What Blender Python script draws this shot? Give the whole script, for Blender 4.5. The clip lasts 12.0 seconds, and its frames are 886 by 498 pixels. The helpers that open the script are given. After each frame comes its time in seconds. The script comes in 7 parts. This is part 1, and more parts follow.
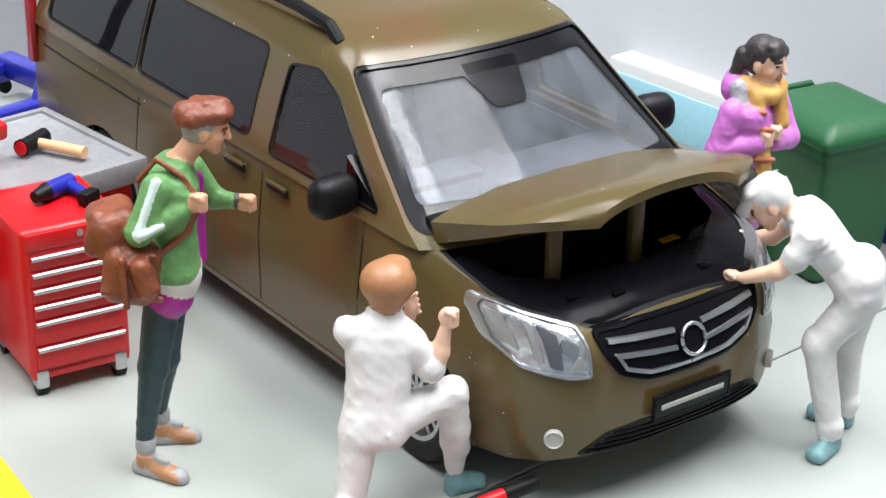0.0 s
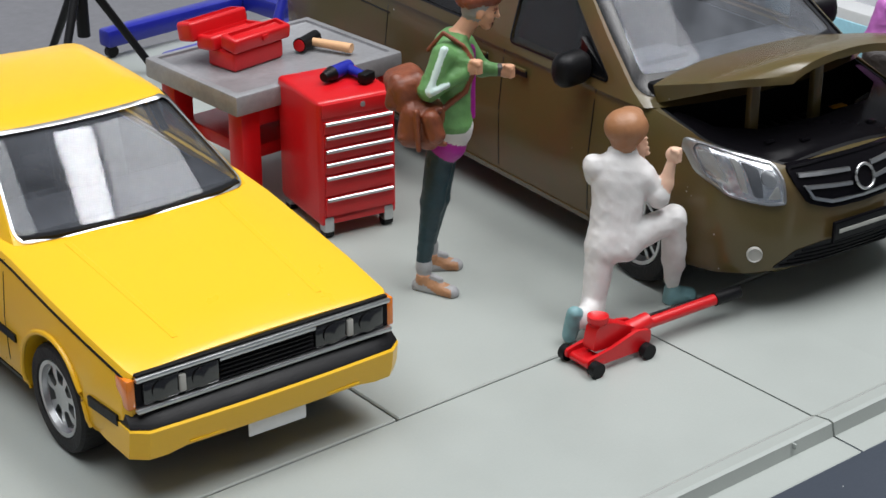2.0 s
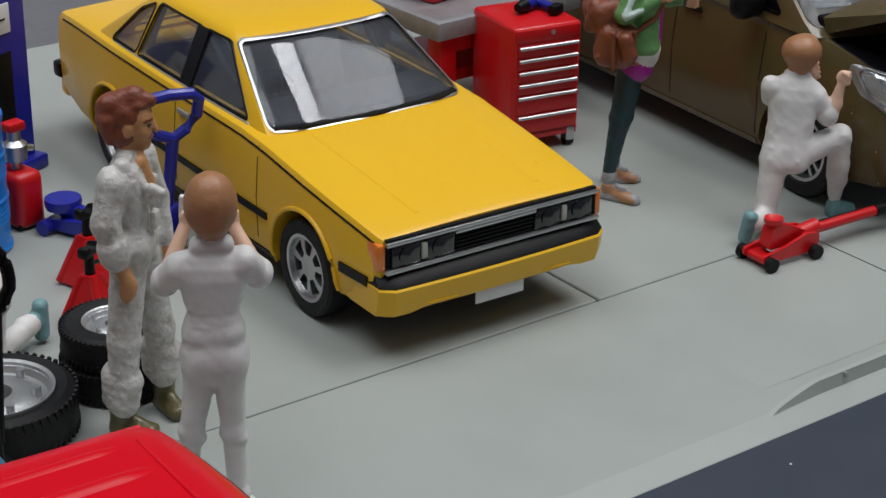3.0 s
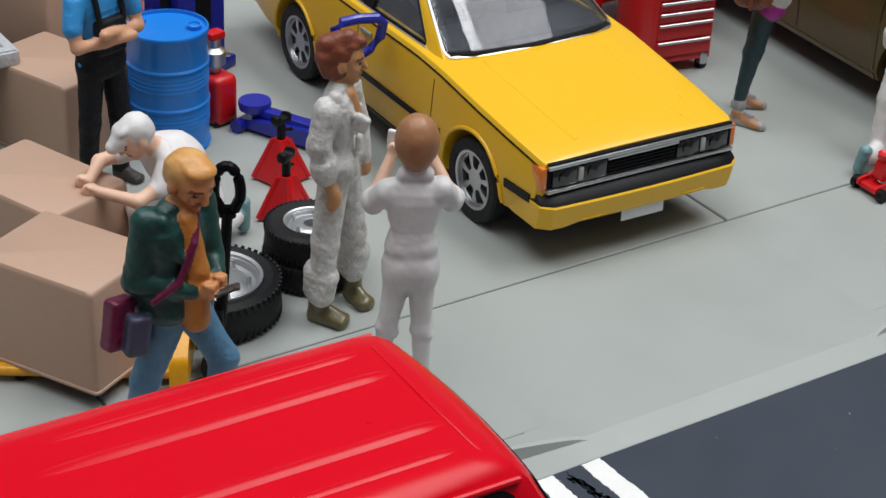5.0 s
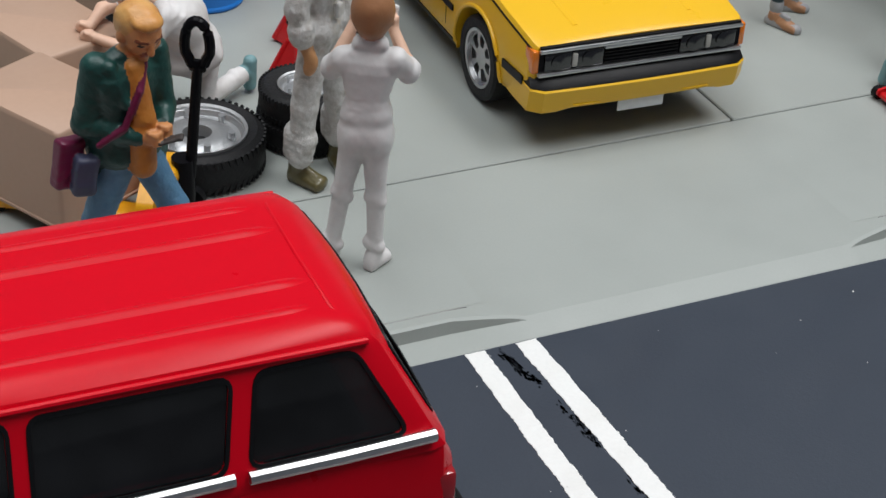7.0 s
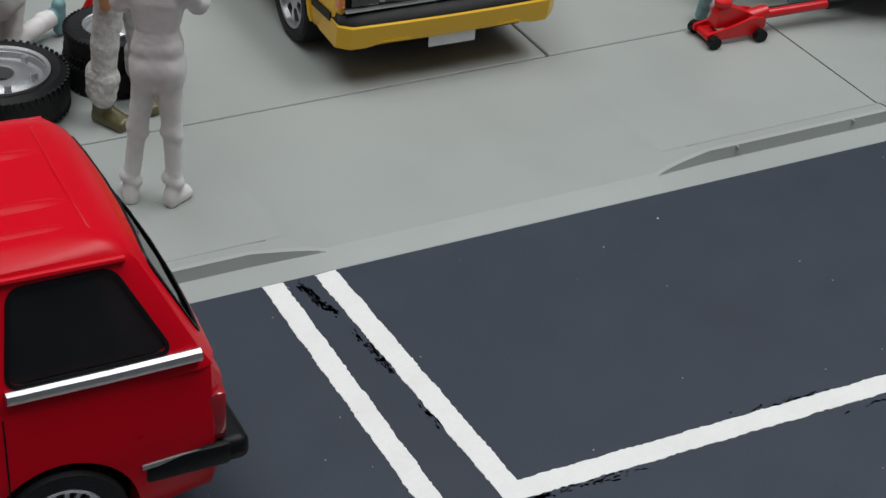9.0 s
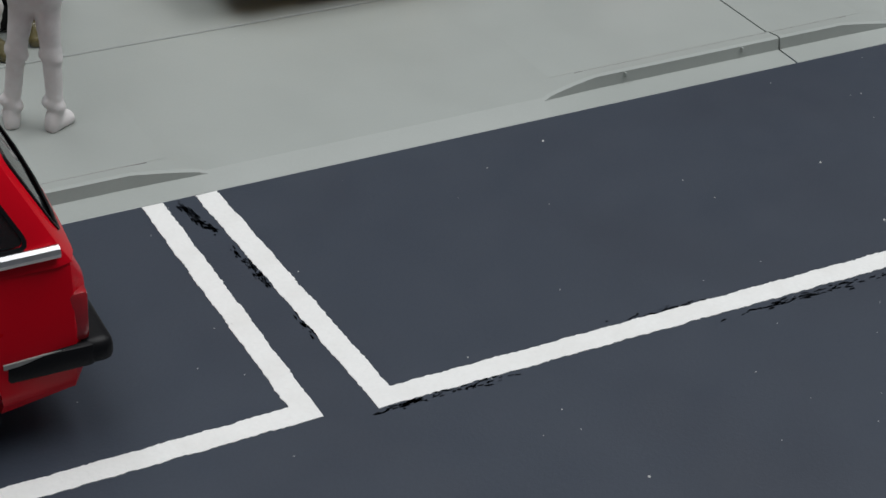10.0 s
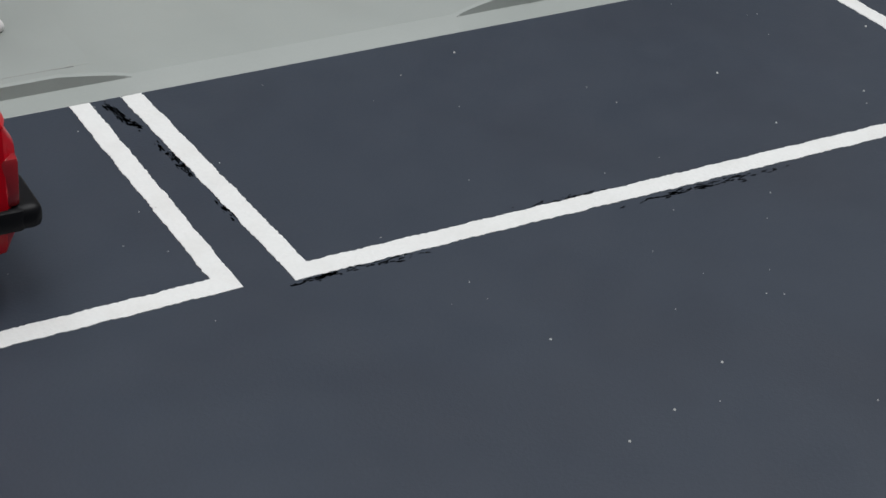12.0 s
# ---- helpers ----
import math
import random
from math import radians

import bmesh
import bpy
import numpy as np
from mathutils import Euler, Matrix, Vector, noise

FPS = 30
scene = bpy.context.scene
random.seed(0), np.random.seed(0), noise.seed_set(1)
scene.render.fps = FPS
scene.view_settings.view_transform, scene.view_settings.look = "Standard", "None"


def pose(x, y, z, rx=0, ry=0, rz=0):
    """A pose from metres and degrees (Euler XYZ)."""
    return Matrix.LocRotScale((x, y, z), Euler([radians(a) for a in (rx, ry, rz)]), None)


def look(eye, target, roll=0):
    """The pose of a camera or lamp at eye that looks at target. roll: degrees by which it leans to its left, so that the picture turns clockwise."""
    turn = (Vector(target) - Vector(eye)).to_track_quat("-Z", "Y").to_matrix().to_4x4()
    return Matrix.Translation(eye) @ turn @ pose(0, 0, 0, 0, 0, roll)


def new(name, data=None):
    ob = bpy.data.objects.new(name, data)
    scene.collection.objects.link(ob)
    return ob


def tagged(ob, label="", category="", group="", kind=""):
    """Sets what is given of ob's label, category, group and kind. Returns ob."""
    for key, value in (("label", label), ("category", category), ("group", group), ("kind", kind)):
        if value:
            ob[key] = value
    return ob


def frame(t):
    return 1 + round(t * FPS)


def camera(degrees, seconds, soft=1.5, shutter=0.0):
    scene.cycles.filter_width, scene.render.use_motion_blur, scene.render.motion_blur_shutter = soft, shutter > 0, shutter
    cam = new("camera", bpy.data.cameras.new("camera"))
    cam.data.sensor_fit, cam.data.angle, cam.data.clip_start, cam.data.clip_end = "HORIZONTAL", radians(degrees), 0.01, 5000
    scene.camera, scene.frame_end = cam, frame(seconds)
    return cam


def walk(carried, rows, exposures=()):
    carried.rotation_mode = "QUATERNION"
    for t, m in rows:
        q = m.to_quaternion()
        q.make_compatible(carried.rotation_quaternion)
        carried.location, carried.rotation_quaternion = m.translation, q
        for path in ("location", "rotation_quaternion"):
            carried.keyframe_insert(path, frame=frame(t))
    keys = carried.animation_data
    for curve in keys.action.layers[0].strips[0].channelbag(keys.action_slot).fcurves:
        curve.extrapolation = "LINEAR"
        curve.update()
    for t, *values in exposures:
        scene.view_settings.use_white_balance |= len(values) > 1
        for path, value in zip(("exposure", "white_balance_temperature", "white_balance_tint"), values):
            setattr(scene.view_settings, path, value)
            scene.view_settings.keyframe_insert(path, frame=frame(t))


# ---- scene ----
# A 1:64 model garage: all numbers below are in the model's own metres, times K.
K = 1 / 64

cam = camera(26.78, 12.0)
PATH = [
    (0, (-1.776, -5.431, 4.697), (-0.643, -4.013, 3.857), 1.1),
    (0.5, (-2.083, -5.668, 4.777), (-0.958, -4.243, 3.94), 0.8),
    (1, (-2.598, -6.068, 4.924), (-1.501, -4.624, 4.08), 0.5),
    (1.5, (-3.21, -6.404, 4.882), (-2.127, -4.947, 4.042), -0.0),
    (2, (-3.949, -6.778, 4.852), (-2.874, -5.312, 4.017), -0.1),
    (2.5, (-4.66, -7.243, 4.848), (-3.605, -5.756, 4.022), 0.15),
    (3, (-5.458, -7.429, 4.797), (-4.43, -5.927, 3.967), 0.83),
    (3.5, (-6.119, -7.681, 5.062), (-5.109, -6.183, 4.206), 0.45),
    (3.7, (-6.457, -7.728, 5.124), (-5.461, -6.25, 4.217), 1.39),
    (5.3, (-6.511, -8.426, 6.191), (-5.647, -6.924, 5.192), 3.3),
    (5.5, (-6.316, -8.657, 6.382), (-5.512, -7.135, 5.363), 3.9),
    (6, (-5.766, -8.87, 6.209), (-5.047, -7.337, 5.146), 4.1),
    (6.5, (-5.552, -8.967, 6.044), (-4.863, -7.427, 4.97), 3.4),
    (6.7, (-5.419, -8.939, 5.989), (-4.732, -7.407, 4.902), 3.8),
    (8.3, (-5.241, -9.061, 5.853), (-4.495, -7.572, 4.745), 4.9),
    (8.5, (-5.043, -9.13, 5.793), (-4.289, -7.646, 4.685), 4.8),
    (9, (-4.789, -9.317, 5.71), (-4.015, -7.841, 4.604), 4.6),
    (9.5, (-4.577, -9.493, 5.564), (-3.783, -8.026, 4.461), 4.7),
    (10, (-4.513, -9.737, 5.353), (-3.696, -8.28, 4.254), 4.8),
    (10.5, (-4.513, -10.019, 5.238), (-3.67, -8.577, 4.137), 5.4),
    (11, (-4.582, -10.255, 5.132), (-3.717, -8.823, 4.036), 5.9),
    (11.5, (-4.756, -10.369, 5.09), (-3.868, -8.937, 4.013), 6.2),
    (12, (-4.785, -10.481, 5.087), (-3.897, -9.052, 4.007), 6.0),
]


def km(p):
    return [K * c for c in p]


EXPOSURES = [(0, 0.76), (1, 0.48), (2, -0.02), (3, -0.68), (3.7, -0.54), (5.3, -0.34), (6.7, -0.38), (8.3, -0.64), (9.5, -0.68), (10.5, -0.74), (12, -0.66)]
walk(cam, [(t, look(km(eye), km(target), roll)) for t, eye, target, roll in PATH], EXPOSURES)

# ---- light: a bright room with two tubes of a ceiling fitting over the model ----
world = bpy.data.worlds.new("room_light")
scene.world = world
world.use_nodes = True
bg = world.node_tree.nodes["Background"]
bg.inputs[0].default_value, bg.inputs[1].default_value = (0.86, 0.93, 1.0, 1), 0.2
for dx, wide, power in ((-7.0, 4.0, 2.5), (2.5, 12.0, 2.6)):
    tube_light = bpy.data.lights.new("tube_light", "AREA")
    tube_light.shape, tube_light.size, tube_light.size_y = "RECTANGLE", 34 * K, wide * K
    tube_light.energy, tube_light.color = power, (0.98, 0.985, 1.0)
    new("tube_light", tube_light).matrix_world = look(km((19.9 + dx, -8, 44)), km((4 + dx, -4, 0)))
# added fill: a broad unseen area lamp overhead that evens out the shading
overhead_fill = bpy.data.lights.new("overhead_fill", "AREA")
overhead_fill.shape, overhead_fill.size, overhead_fill.size_y = "RECTANGLE", 44 * K, 30 * K
overhead_fill.energy, overhead_fill.color = 5.8, (0.95, 0.975, 1.0)
new("overhead_fill", overhead_fill).matrix_world = look(km((-12, 3, 49)), km((0, 0, 0)))


# ---- materials ----
def mat(name, colour, rough=0.5, metal=0.0, coat=0.0, vary=0.06, grain=30.0, bump=0.0, second=None, patch=2.0, amount=0.5, bump_scale=None, pieces=0.0, specks=0.0, shine=0.5):
    """Paint or plastic: a fine grain, broad patches towards the second colour, and a fine relief."""
    m = bpy.data.materials.new(name)
    m.use_nodes = True
    nt = m.node_tree
    n, link = nt.nodes, nt.links.new
    b = n["Principled BSDF"]
    b.inputs["Roughness"].default_value, b.inputs["Metallic"].default_value = rough, metal
    b.inputs["Coat Weight"].default_value, b.inputs["Coat Roughness"].default_value = coat, 0.06
    b.inputs["Specular IOR Level"].default_value = shine
    tc = n.new("ShaderNodeTexCoord")
    mp = n.new("ShaderNodeMapping")
    mp.inputs["Scale"].default_value = (64, 64, 64)
    link(tc.outputs["Object"], mp.inputs["Vector"])

    def noise_at(scale, detail=4):
        t = n.new("ShaderNodeTexNoise")
        t.inputs["Scale"].default_value, t.inputs["Detail"].default_value = scale, detail
        link(mp.outputs[0], t.inputs["Vector"])
        return t.outputs["Fac"]

    second = second or [c * (1 - 3 * vary) for c in colour]
    mix = n.new("ShaderNodeMix")
    mix.data_type = "RGBA"
    mix.inputs[6].default_value, mix.inputs[7].default_value = (*colour, 1), (*second, 1)
    ramp = n.new("ShaderNodeMapRange")
    ramp.inputs[1].default_value, ramp.inputs[2].default_value, ramp.inputs[4].default_value = 0.45, 0.72, amount
    link(noise_at(patch), ramp.inputs[0])
    link(ramp.outputs[0], mix.inputs[0])
    hsv = n.new("ShaderNodeHueSaturation")
    fine = n.new("ShaderNodeMapRange")
    fine.inputs[3].default_value, fine.inputs[4].default_value = 1 - 2 * vary, 1 + 2 * vary
    link(noise_at(grain, 6), fine.inputs[0])
    value = fine.outputs[0]
    if pieces:
        info = n.new("ShaderNodeObjectInfo")
        each = n.new("ShaderNodeMapRange")
        each.inputs[3].default_value, each.inputs[4].default_value = 1 - pieces, 1 + pieces
        link(info.outputs["Random"], each.inputs[0])
        prod = n.new("ShaderNodeMath")
        prod.operation = "MULTIPLY"
        link(value, prod.inputs[0])
        link(each.outputs[0], prod.inputs[1])
        value = prod.outputs[0]
    link(value, hsv.inputs["Value"])
    link(mix.outputs[2], hsv.inputs["Color"])
    colour_out = hsv.outputs[0]
    if specks:
        # dust and chips: rare fine pale points
        dots = n.new("ShaderNodeTexVoronoi")
        dots.inputs["Scale"].default_value = 26
        link(mp.outputs[0], dots.inputs["Vector"])
        near = n.new("ShaderNodeMapRange")
        near.inputs[1].default_value, near.inputs[2].default_value, near.inputs[3].default_value, near.inputs[4].default_value = 0.07, 0.15, 1.0, 0.0
        link(dots.outputs["Distance"], near.inputs[0])
        few = n.new("ShaderNodeMapRange")
        few.inputs[1].default_value, few.inputs[2].default_value = 1 - specks, 1 - specks + 0.02
        split = n.new("ShaderNodeSeparateColor")
        link(dots.outputs["Color"], split.inputs[0])
        link(split.outputs[0], few.inputs[0])
        both = n.new("ShaderNodeMath")
        both.operation = "MULTIPLY"
        link(near.outputs[0], both.inputs[0])
        link(few.outputs[0], both.inputs[1])
        dust = n.new("ShaderNodeMix")
        dust.data_type = "RGBA"
        dust.inputs[7].default_value = (0.62, 0.6, 0.56, 1)
        link(both.outputs[0], dust.inputs[0])
        link(colour_out, dust.inputs[6])
        colour_out = dust.outputs[2]
    link(colour_out, b.inputs["Base Color"])
    rr = n.new("ShaderNodeMapRange")
    rr.inputs[3].default_value, rr.inputs[4].default_value = max(0.02, rough * 0.8), min(1, rough * 1.2)
    link(noise_at(patch * 5), rr.inputs[0])
    link(rr.outputs[0], b.inputs["Roughness"])
    if bump:
        bp = n.new("ShaderNodeBump")
        bp.inputs["Strength"].default_value, bp.inputs["Distance"].default_value = bump, 0.02 * K
        link(noise_at(bump_scale or grain, 5), bp.inputs["Height"])
        link(bp.outputs[0], b.inputs["Normal"])
    return m


def glass(name, tint, rough=0.02, boost=1.5, haze=0.06):
    """Thin tinted glazing of moulded plastic: clear through a tint, with a pale haze for faint scuffs and the ceiling's
    reflection, and a mirror sheen that grows at a slant.
    """
    m = bpy.data.materials.new(name)
    m.use_nodes = True
    nt = m.node_tree
    nt.nodes.remove(nt.nodes["Principled BSDF"])
    clear = nt.nodes.new("ShaderNodeBsdfTransparent")
    clear.inputs[0].default_value = (*tint, 1)
    # blue-grey diffuse veil: light scuffing, and the ceiling's grey reflection put in as colour
    scuff_glare = nt.nodes.new("ShaderNodeBsdfDiffuse")
    scuff_glare.inputs[0].default_value = (0.62, 0.65, 0.72, 1)
    tc = nt.nodes.new("ShaderNodeTexCoord")
    mp = nt.nodes.new("ShaderNodeMapping")
    mp.inputs["Scale"].default_value = (64, 64, 64)
    nt.links.new(tc.outputs["Object"], mp.inputs["Vector"])
    wipe = nt.nodes.new("ShaderNodeTexNoise")
    wipe.inputs["Scale"].default_value, wipe.inputs["Detail"].default_value = 3.5, 5
    nt.links.new(mp.outputs[0], wipe.inputs["Vector"])
    amount = nt.nodes.new("ShaderNodeMapRange")
    amount.inputs[1].default_value, amount.inputs[2].default_value = 0.3, 0.75
    amount.inputs[3].default_value, amount.inputs[4].default_value = haze * 0.6, haze * 1.6
    nt.links.new(wipe.outputs["Fac"], amount.inputs[0])
    dull = nt.nodes.new("ShaderNodeMixShader")
    nt.links.new(amount.outputs[0], dull.inputs[0])
    nt.links.new(clear.outputs[0], dull.inputs[1])
    nt.links.new(scuff_glare.outputs[0], dull.inputs[2])
    sheen = nt.nodes.new("ShaderNodeBsdfGlossy")
    sheen.inputs["Roughness"].default_value = rough
    facing = nt.nodes.new("ShaderNodeLayerWeight")
    facing.inputs["Blend"].default_value = 0.5
    steep = nt.nodes.new("ShaderNodeMath")
    steep.operation = "POWER"
    steep.inputs[1].default_value = 4.0
    nt.links.new(facing.outputs["Facing"], steep.inputs[0])
    slant = nt.nodes.new("ShaderNodeMapRange")
    slant.inputs[3].default_value, slant.inputs[4].default_value = ((boost - 1) / (boost + 1)) ** 2, 0.9
    nt.links.new(steep.outputs[0], slant.inputs[0])
    mix = nt.nodes.new("ShaderNodeMixShader")
    nt.links.new(slant.outputs[0], mix.inputs[0])
    nt.links.new(dull.outputs[0], mix.inputs[1])
    nt.links.new(sheen.outputs[0], mix.inputs[2])
    nt.links.new(mix.outputs[0], nt.nodes["Material Output"].inputs[0])
    return m


M_FLOOR = mat("grey_green_floor_paint", (0.335, 0.358, 0.338), 0.48, vary=0.018, grain=60, bump=0.06, second=(0.29, 0.31, 0.292), patch=0.9, amount=0.55, bump_scale=90, specks=0.006)
M_ASPHALT = mat("dark_asphalt_paint", (0.031, 0.040, 0.057), 0.5, vary=0.07, grain=70, bump=0.07, second=(0.027, 0.033, 0.047), patch=0.7, amount=0.8, bump_scale=60)
M_LINE = mat("white_line_paint", (0.76, 0.76, 0.74), 0.6, vary=0.03, grain=40, bump=0.25, second=(0.6, 0.58, 0.54), patch=5, amount=0.25)
M_SMUDGE = mat("black_touch_up_paint", (0.016, 0.017, 0.02), 0.6, vary=0.2, grain=60, bump=0.3)
M_DUST = mat("pale_dust", (0.6, 0.6, 0.58), 0.8)
M_WALL = mat("pale_wall_board", (0.78, 0.79, 0.83), 0.6, vary=0.01, grain=20, patch=0.5, amount=0.25)
M_TABLE = mat("grey_table", (0.13, 0.13, 0.14), 0.6)
M_YELLOW = mat("yellow_car_paint", (0.82, 0.47, 0.018), 0.3, coat=0.1, shine=0.35, vary=0.012, grain=90, second=(0.80, 0.45, 0.014), patch=1.2, bump=0.02, specks=0.01)
# reddish patches: stains, and reflections of red things painted into the colour
M_OLIVE = mat("olive_brown_car_paint", (0.098, 0.074, 0.027), 0.24, coat=0.08, shine=0.4, vary=0.05, grain=120, second=(0.14, 0.062, 0.03), patch=1.6, amount=0.6, bump=0.03, specks=0.05)
M_RED_CAR = mat("red_car_paint", (0.60, 0.0, 0.010), 0.3, shine=0.22, vary=0.02, grain=90, second=(0.57, 0.0, 0.012), patch=1.0, bump=0.02)
M_BLACK = mat("black_plastic", (0.005, 0.005, 0.006), 0.45, shine=0.22, vary=0.1, grain=60, bump=0.08)
M_BLACK_GLOSS = mat("black_gloss", (0.006, 0.0055, 0.007), 0.2, vary=0.1, shine=0.07, bump=0.15, bump_scale=5)
M_RUBBER = mat("tyre_rubber", (0.011, 0.011, 0.012), 0.6, shine=0.3, vary=0.15, grain=50, bump=0.25)
M_CHROME = mat("silver_plating", (0.56, 0.565, 0.575), 0.34, metal=1.0, vary=0.06, grain=30, bump=0.05)
M_SILVER = mat("silver_paint", (0.5, 0.51, 0.52), 0.36, metal=0.75, vary=0.08, grain=80, bump=0.2, bump_scale=70)
M_LAMP_GLASS = mat("clear_lamp_lens", (0.74, 0.75, 0.78), 0.22, metal=0.85, coat=0.5, vary=0.12, grain=9, second=(0.25, 0.25, 0.27), patch=7, amount=0.8, bump=1.0, bump_scale=8)
M_DARK_LAMP = mat("dark_lamp_lens", (0.012, 0.012, 0.013), 0.12, coat=0.6, vary=0.2, grain=14)
M_ORANGE = mat("orange_lamp_lens", (0.75, 0.19, 0.01), 0.2, coat=0.8)
M_RED_LAMP = mat("red_lamp_lens", (0.35, 0.01, 0.015), 0.18, coat=0.8)
M_CABIN = mat("grey_cabin_plastic", (0.075, 0.08, 0.09), 0.5, vary=0.08, second=(0.07, 0.07, 0.08), patch=4)
M_FRIT = mat("black_glass_border", (0.006, 0.006, 0.007), 0.2, vary=0.1, shine=0.25)
M_PLATE = mat("white_plate", (0.7, 0.7, 0.7), 0.45)
M_SEAT = mat("dark_cabin_plastic", (0.03, 0.03, 0.033), 0.55, vary=0.1)
M_SEAT_RED = mat("red_seat_cover", (0.3, 0.01, 0.03), 0.55)
M_GREY = mat("grey_trim", (0.28, 0.28, 0.27), 0.5)
M_RED = mat("red_plastic", (0.58, 0.004, 0.008), 0.38, coat=0.12, vary=0.03, bump=0.04)
M_BLUE = mat("dark_blue_plastic", (0.012, 0.018, 0.3), 0.36, coat=0.2, vary=0.05, bump=0.05)
M_BARREL = mat("bright_blue_plastic", (0.008, 0.2, 0.68), 0.36, coat=0.2, vary=0.03, bump=0.05)
M_GREEN = mat("green_plastic", (0.010, 0.092, 0.028), 0.45, vary=0.05, bump=0.06)
M_CARD = mat("tan_carton", (0.46, 0.3, 0.215), 0.5, vary=0.02, grain=25, second=(0.43, 0.275, 0.19), patch=1.0, bump=0.04)
M_PALLET = mat("yellow_plastic", (0.78, 0.36, 0.006), 0.35, coat=0.2)
M_STEEL = mat("dull_steel", (0.33, 0.33, 0.345), 0.4, metal=0.3, vary=0.1, grain=30, second=(0.2, 0.2, 0.2), patch=3, bump=0.15)
M_WOODEN = mat("pale_wood", (0.72, 0.42, 0.22), 0.55, vary=0.05)
M_PALE_BLUE = mat("pale_blue_panel", (0.4, 0.72, 0.85), 0.45)
M_DECK = mat("speckled_silver_deck_paint", (0.52, 0.53, 0.55), 0.42, metal=0.25, vary=0.16, grain=34, second=(0.42, 0.43, 0.45), patch=6, bump=0.5, bump_scale=34)
M_LEDGE = mat("pale_grey_trim", (0.42, 0.41, 0.38), 0.45, vary=0.05)
M_WHITE = mat("white_plastic", (0.76, 0.76, 0.76), 0.45, vary=0.02, bump=0.05)
G_LENS = glass("clear_lamp_cover", (0.96, 0.97, 0.98), 0.03, 1.5, 0.02)
G_CLEAR = glass("smoked_glass", (0.62, 0.64, 0.68), 0.05, 1.42, 0.045)
G_DARK = glass("privacy_glass", (0.09, 0.09, 0.10), 0.03, 1.45, 0.012)
G_VAN = glass("clear_windscreen_glass", (0.84, 0.86, 0.88), 0.06, 1.2, 0.06)
G_DOOR = glass("tinted_door_glass", (0.36, 0.37, 0.4), 0.04, 1.4, 0.012)


# ---- building helpers ----
def part(name, bm, material, parent=None, label="", sharp=32, kind=""):
    """One mesh object from a bmesh in model metres, under a thing or a part."""
    for v in bm.verts:
        v.co *= K
    bmesh.ops.recalc_face_normals(bm, faces=bm.faces[:])
    me = bpy.data.meshes.new(name)
    bm.to_mesh(me)
    bm.free()
    for one in material if isinstance(material, (list, tuple)) else [material]:
        me.materials.append(one)
    me.polygons.foreach_set("use_smooth", [True] * len(me.polygons))
    me.set_sharp_from_angle(angle=radians(sharp))
    ob = new(name, me)
    ob.parent = parent
    return tagged(ob, label, kind=kind)


def thing(name, m, label, category, group="", kind=""):
    ob = new(name)
    ob.empty_display_size = 0.004
    ob.matrix_basis = m
    return tagged(ob, label, category, group, kind)


def at(x, y, z=0.0, rz=0.0, rx=0.0, ry=0.0):
    return pose(x * K, y * K, z * K, rx, ry, rz)


def box(bm, c, s, bevel=0.0, m=None, seg=2):
    made = bmesh.ops.create_cube(bm, size=1)["verts"]
    for v in made:
        v.co = Vector((v.co.x * s[0] + c[0], v.co.y * s[1] + c[1], v.co.z * s[2] + c[2]))
    if bevel:
        edges = list({e for v in made for e in v.link_edges})
        made = list({v for f in bmesh.ops.bevel(bm, geom=edges, offset=bevel, segments=seg, affect="EDGES", profile=0.5)["faces"] for v in f.verts} | {v for v in made if v.is_valid})
    if m:
        for v in made:
            v.co = m @ v.co
    return bm


def new_box(c, s, bevel=0.0, m=None, seg=2):
    return box(bmesh.new(), c, s, bevel, m, seg)


def skin(bm, rings, caps=True, closed=True):
    """A skin over rings of the same number of points."""
    vs = [[bm.verts.new(p) for p in ring] for ring in rings]
    n = len(vs[0])
    for a, b in zip(vs, vs[1:]):
        for i in range(n if closed else n - 1):
            j = (i + 1) % n
            bm.faces.new((a[i], a[j], b[j], b[i]))
    if caps:
        bm.faces.new(vs[0][::-1])
        bm.faces.new(vs[-1])
    return bm


def frame_of(d):
    d = Vector(d).normalized()
    up = Vector((0, 0, 1)) if abs(d.z) < 0.9 else Vector((0, 1, 0))
    a = d.cross(up).normalized()
    return a, a.cross(d)


def rod(bm, p, q, r, r2=None, seg=16):
    p, q = Vector(p), Vector(q)
    a, b = frame_of(q - p)
    r2 = r if r2 is None else r2
    ring = lambda c, k: [c + (a * math.cos(t) + b * math.sin(t)) * k for t in [2 * math.pi * i / seg for i in range(seg)]]  # noqa: E731
    return skin(bm, [ring(p, r), ring(q, r2)])


def pipe(bm, points, r, seg=10, loop=False):
    """A round bar along points."""
    pts = [Vector(p) for p in points]
    rings = []
    for i, p in enumerate(pts):
        prev, nxt = (pts[i - 1], pts[(i + 1) % len(pts)]) if loop else (pts[max(i - 1, 0)], pts[min(i + 1, len(pts) - 1)])
        a, b = frame_of(nxt - prev)
        rings.append([p + (a * math.cos(t) + b * math.sin(t)) * r for t in [2 * math.pi * k / seg for k in range(seg)]])
    if loop:
        rings.append(rings[0])
        skin(bm, rings, caps=False)
        bmesh.ops.remove_doubles(bm, verts=bm.verts[:], dist=1e-5)
        return bm
    return skin(bm, rings)


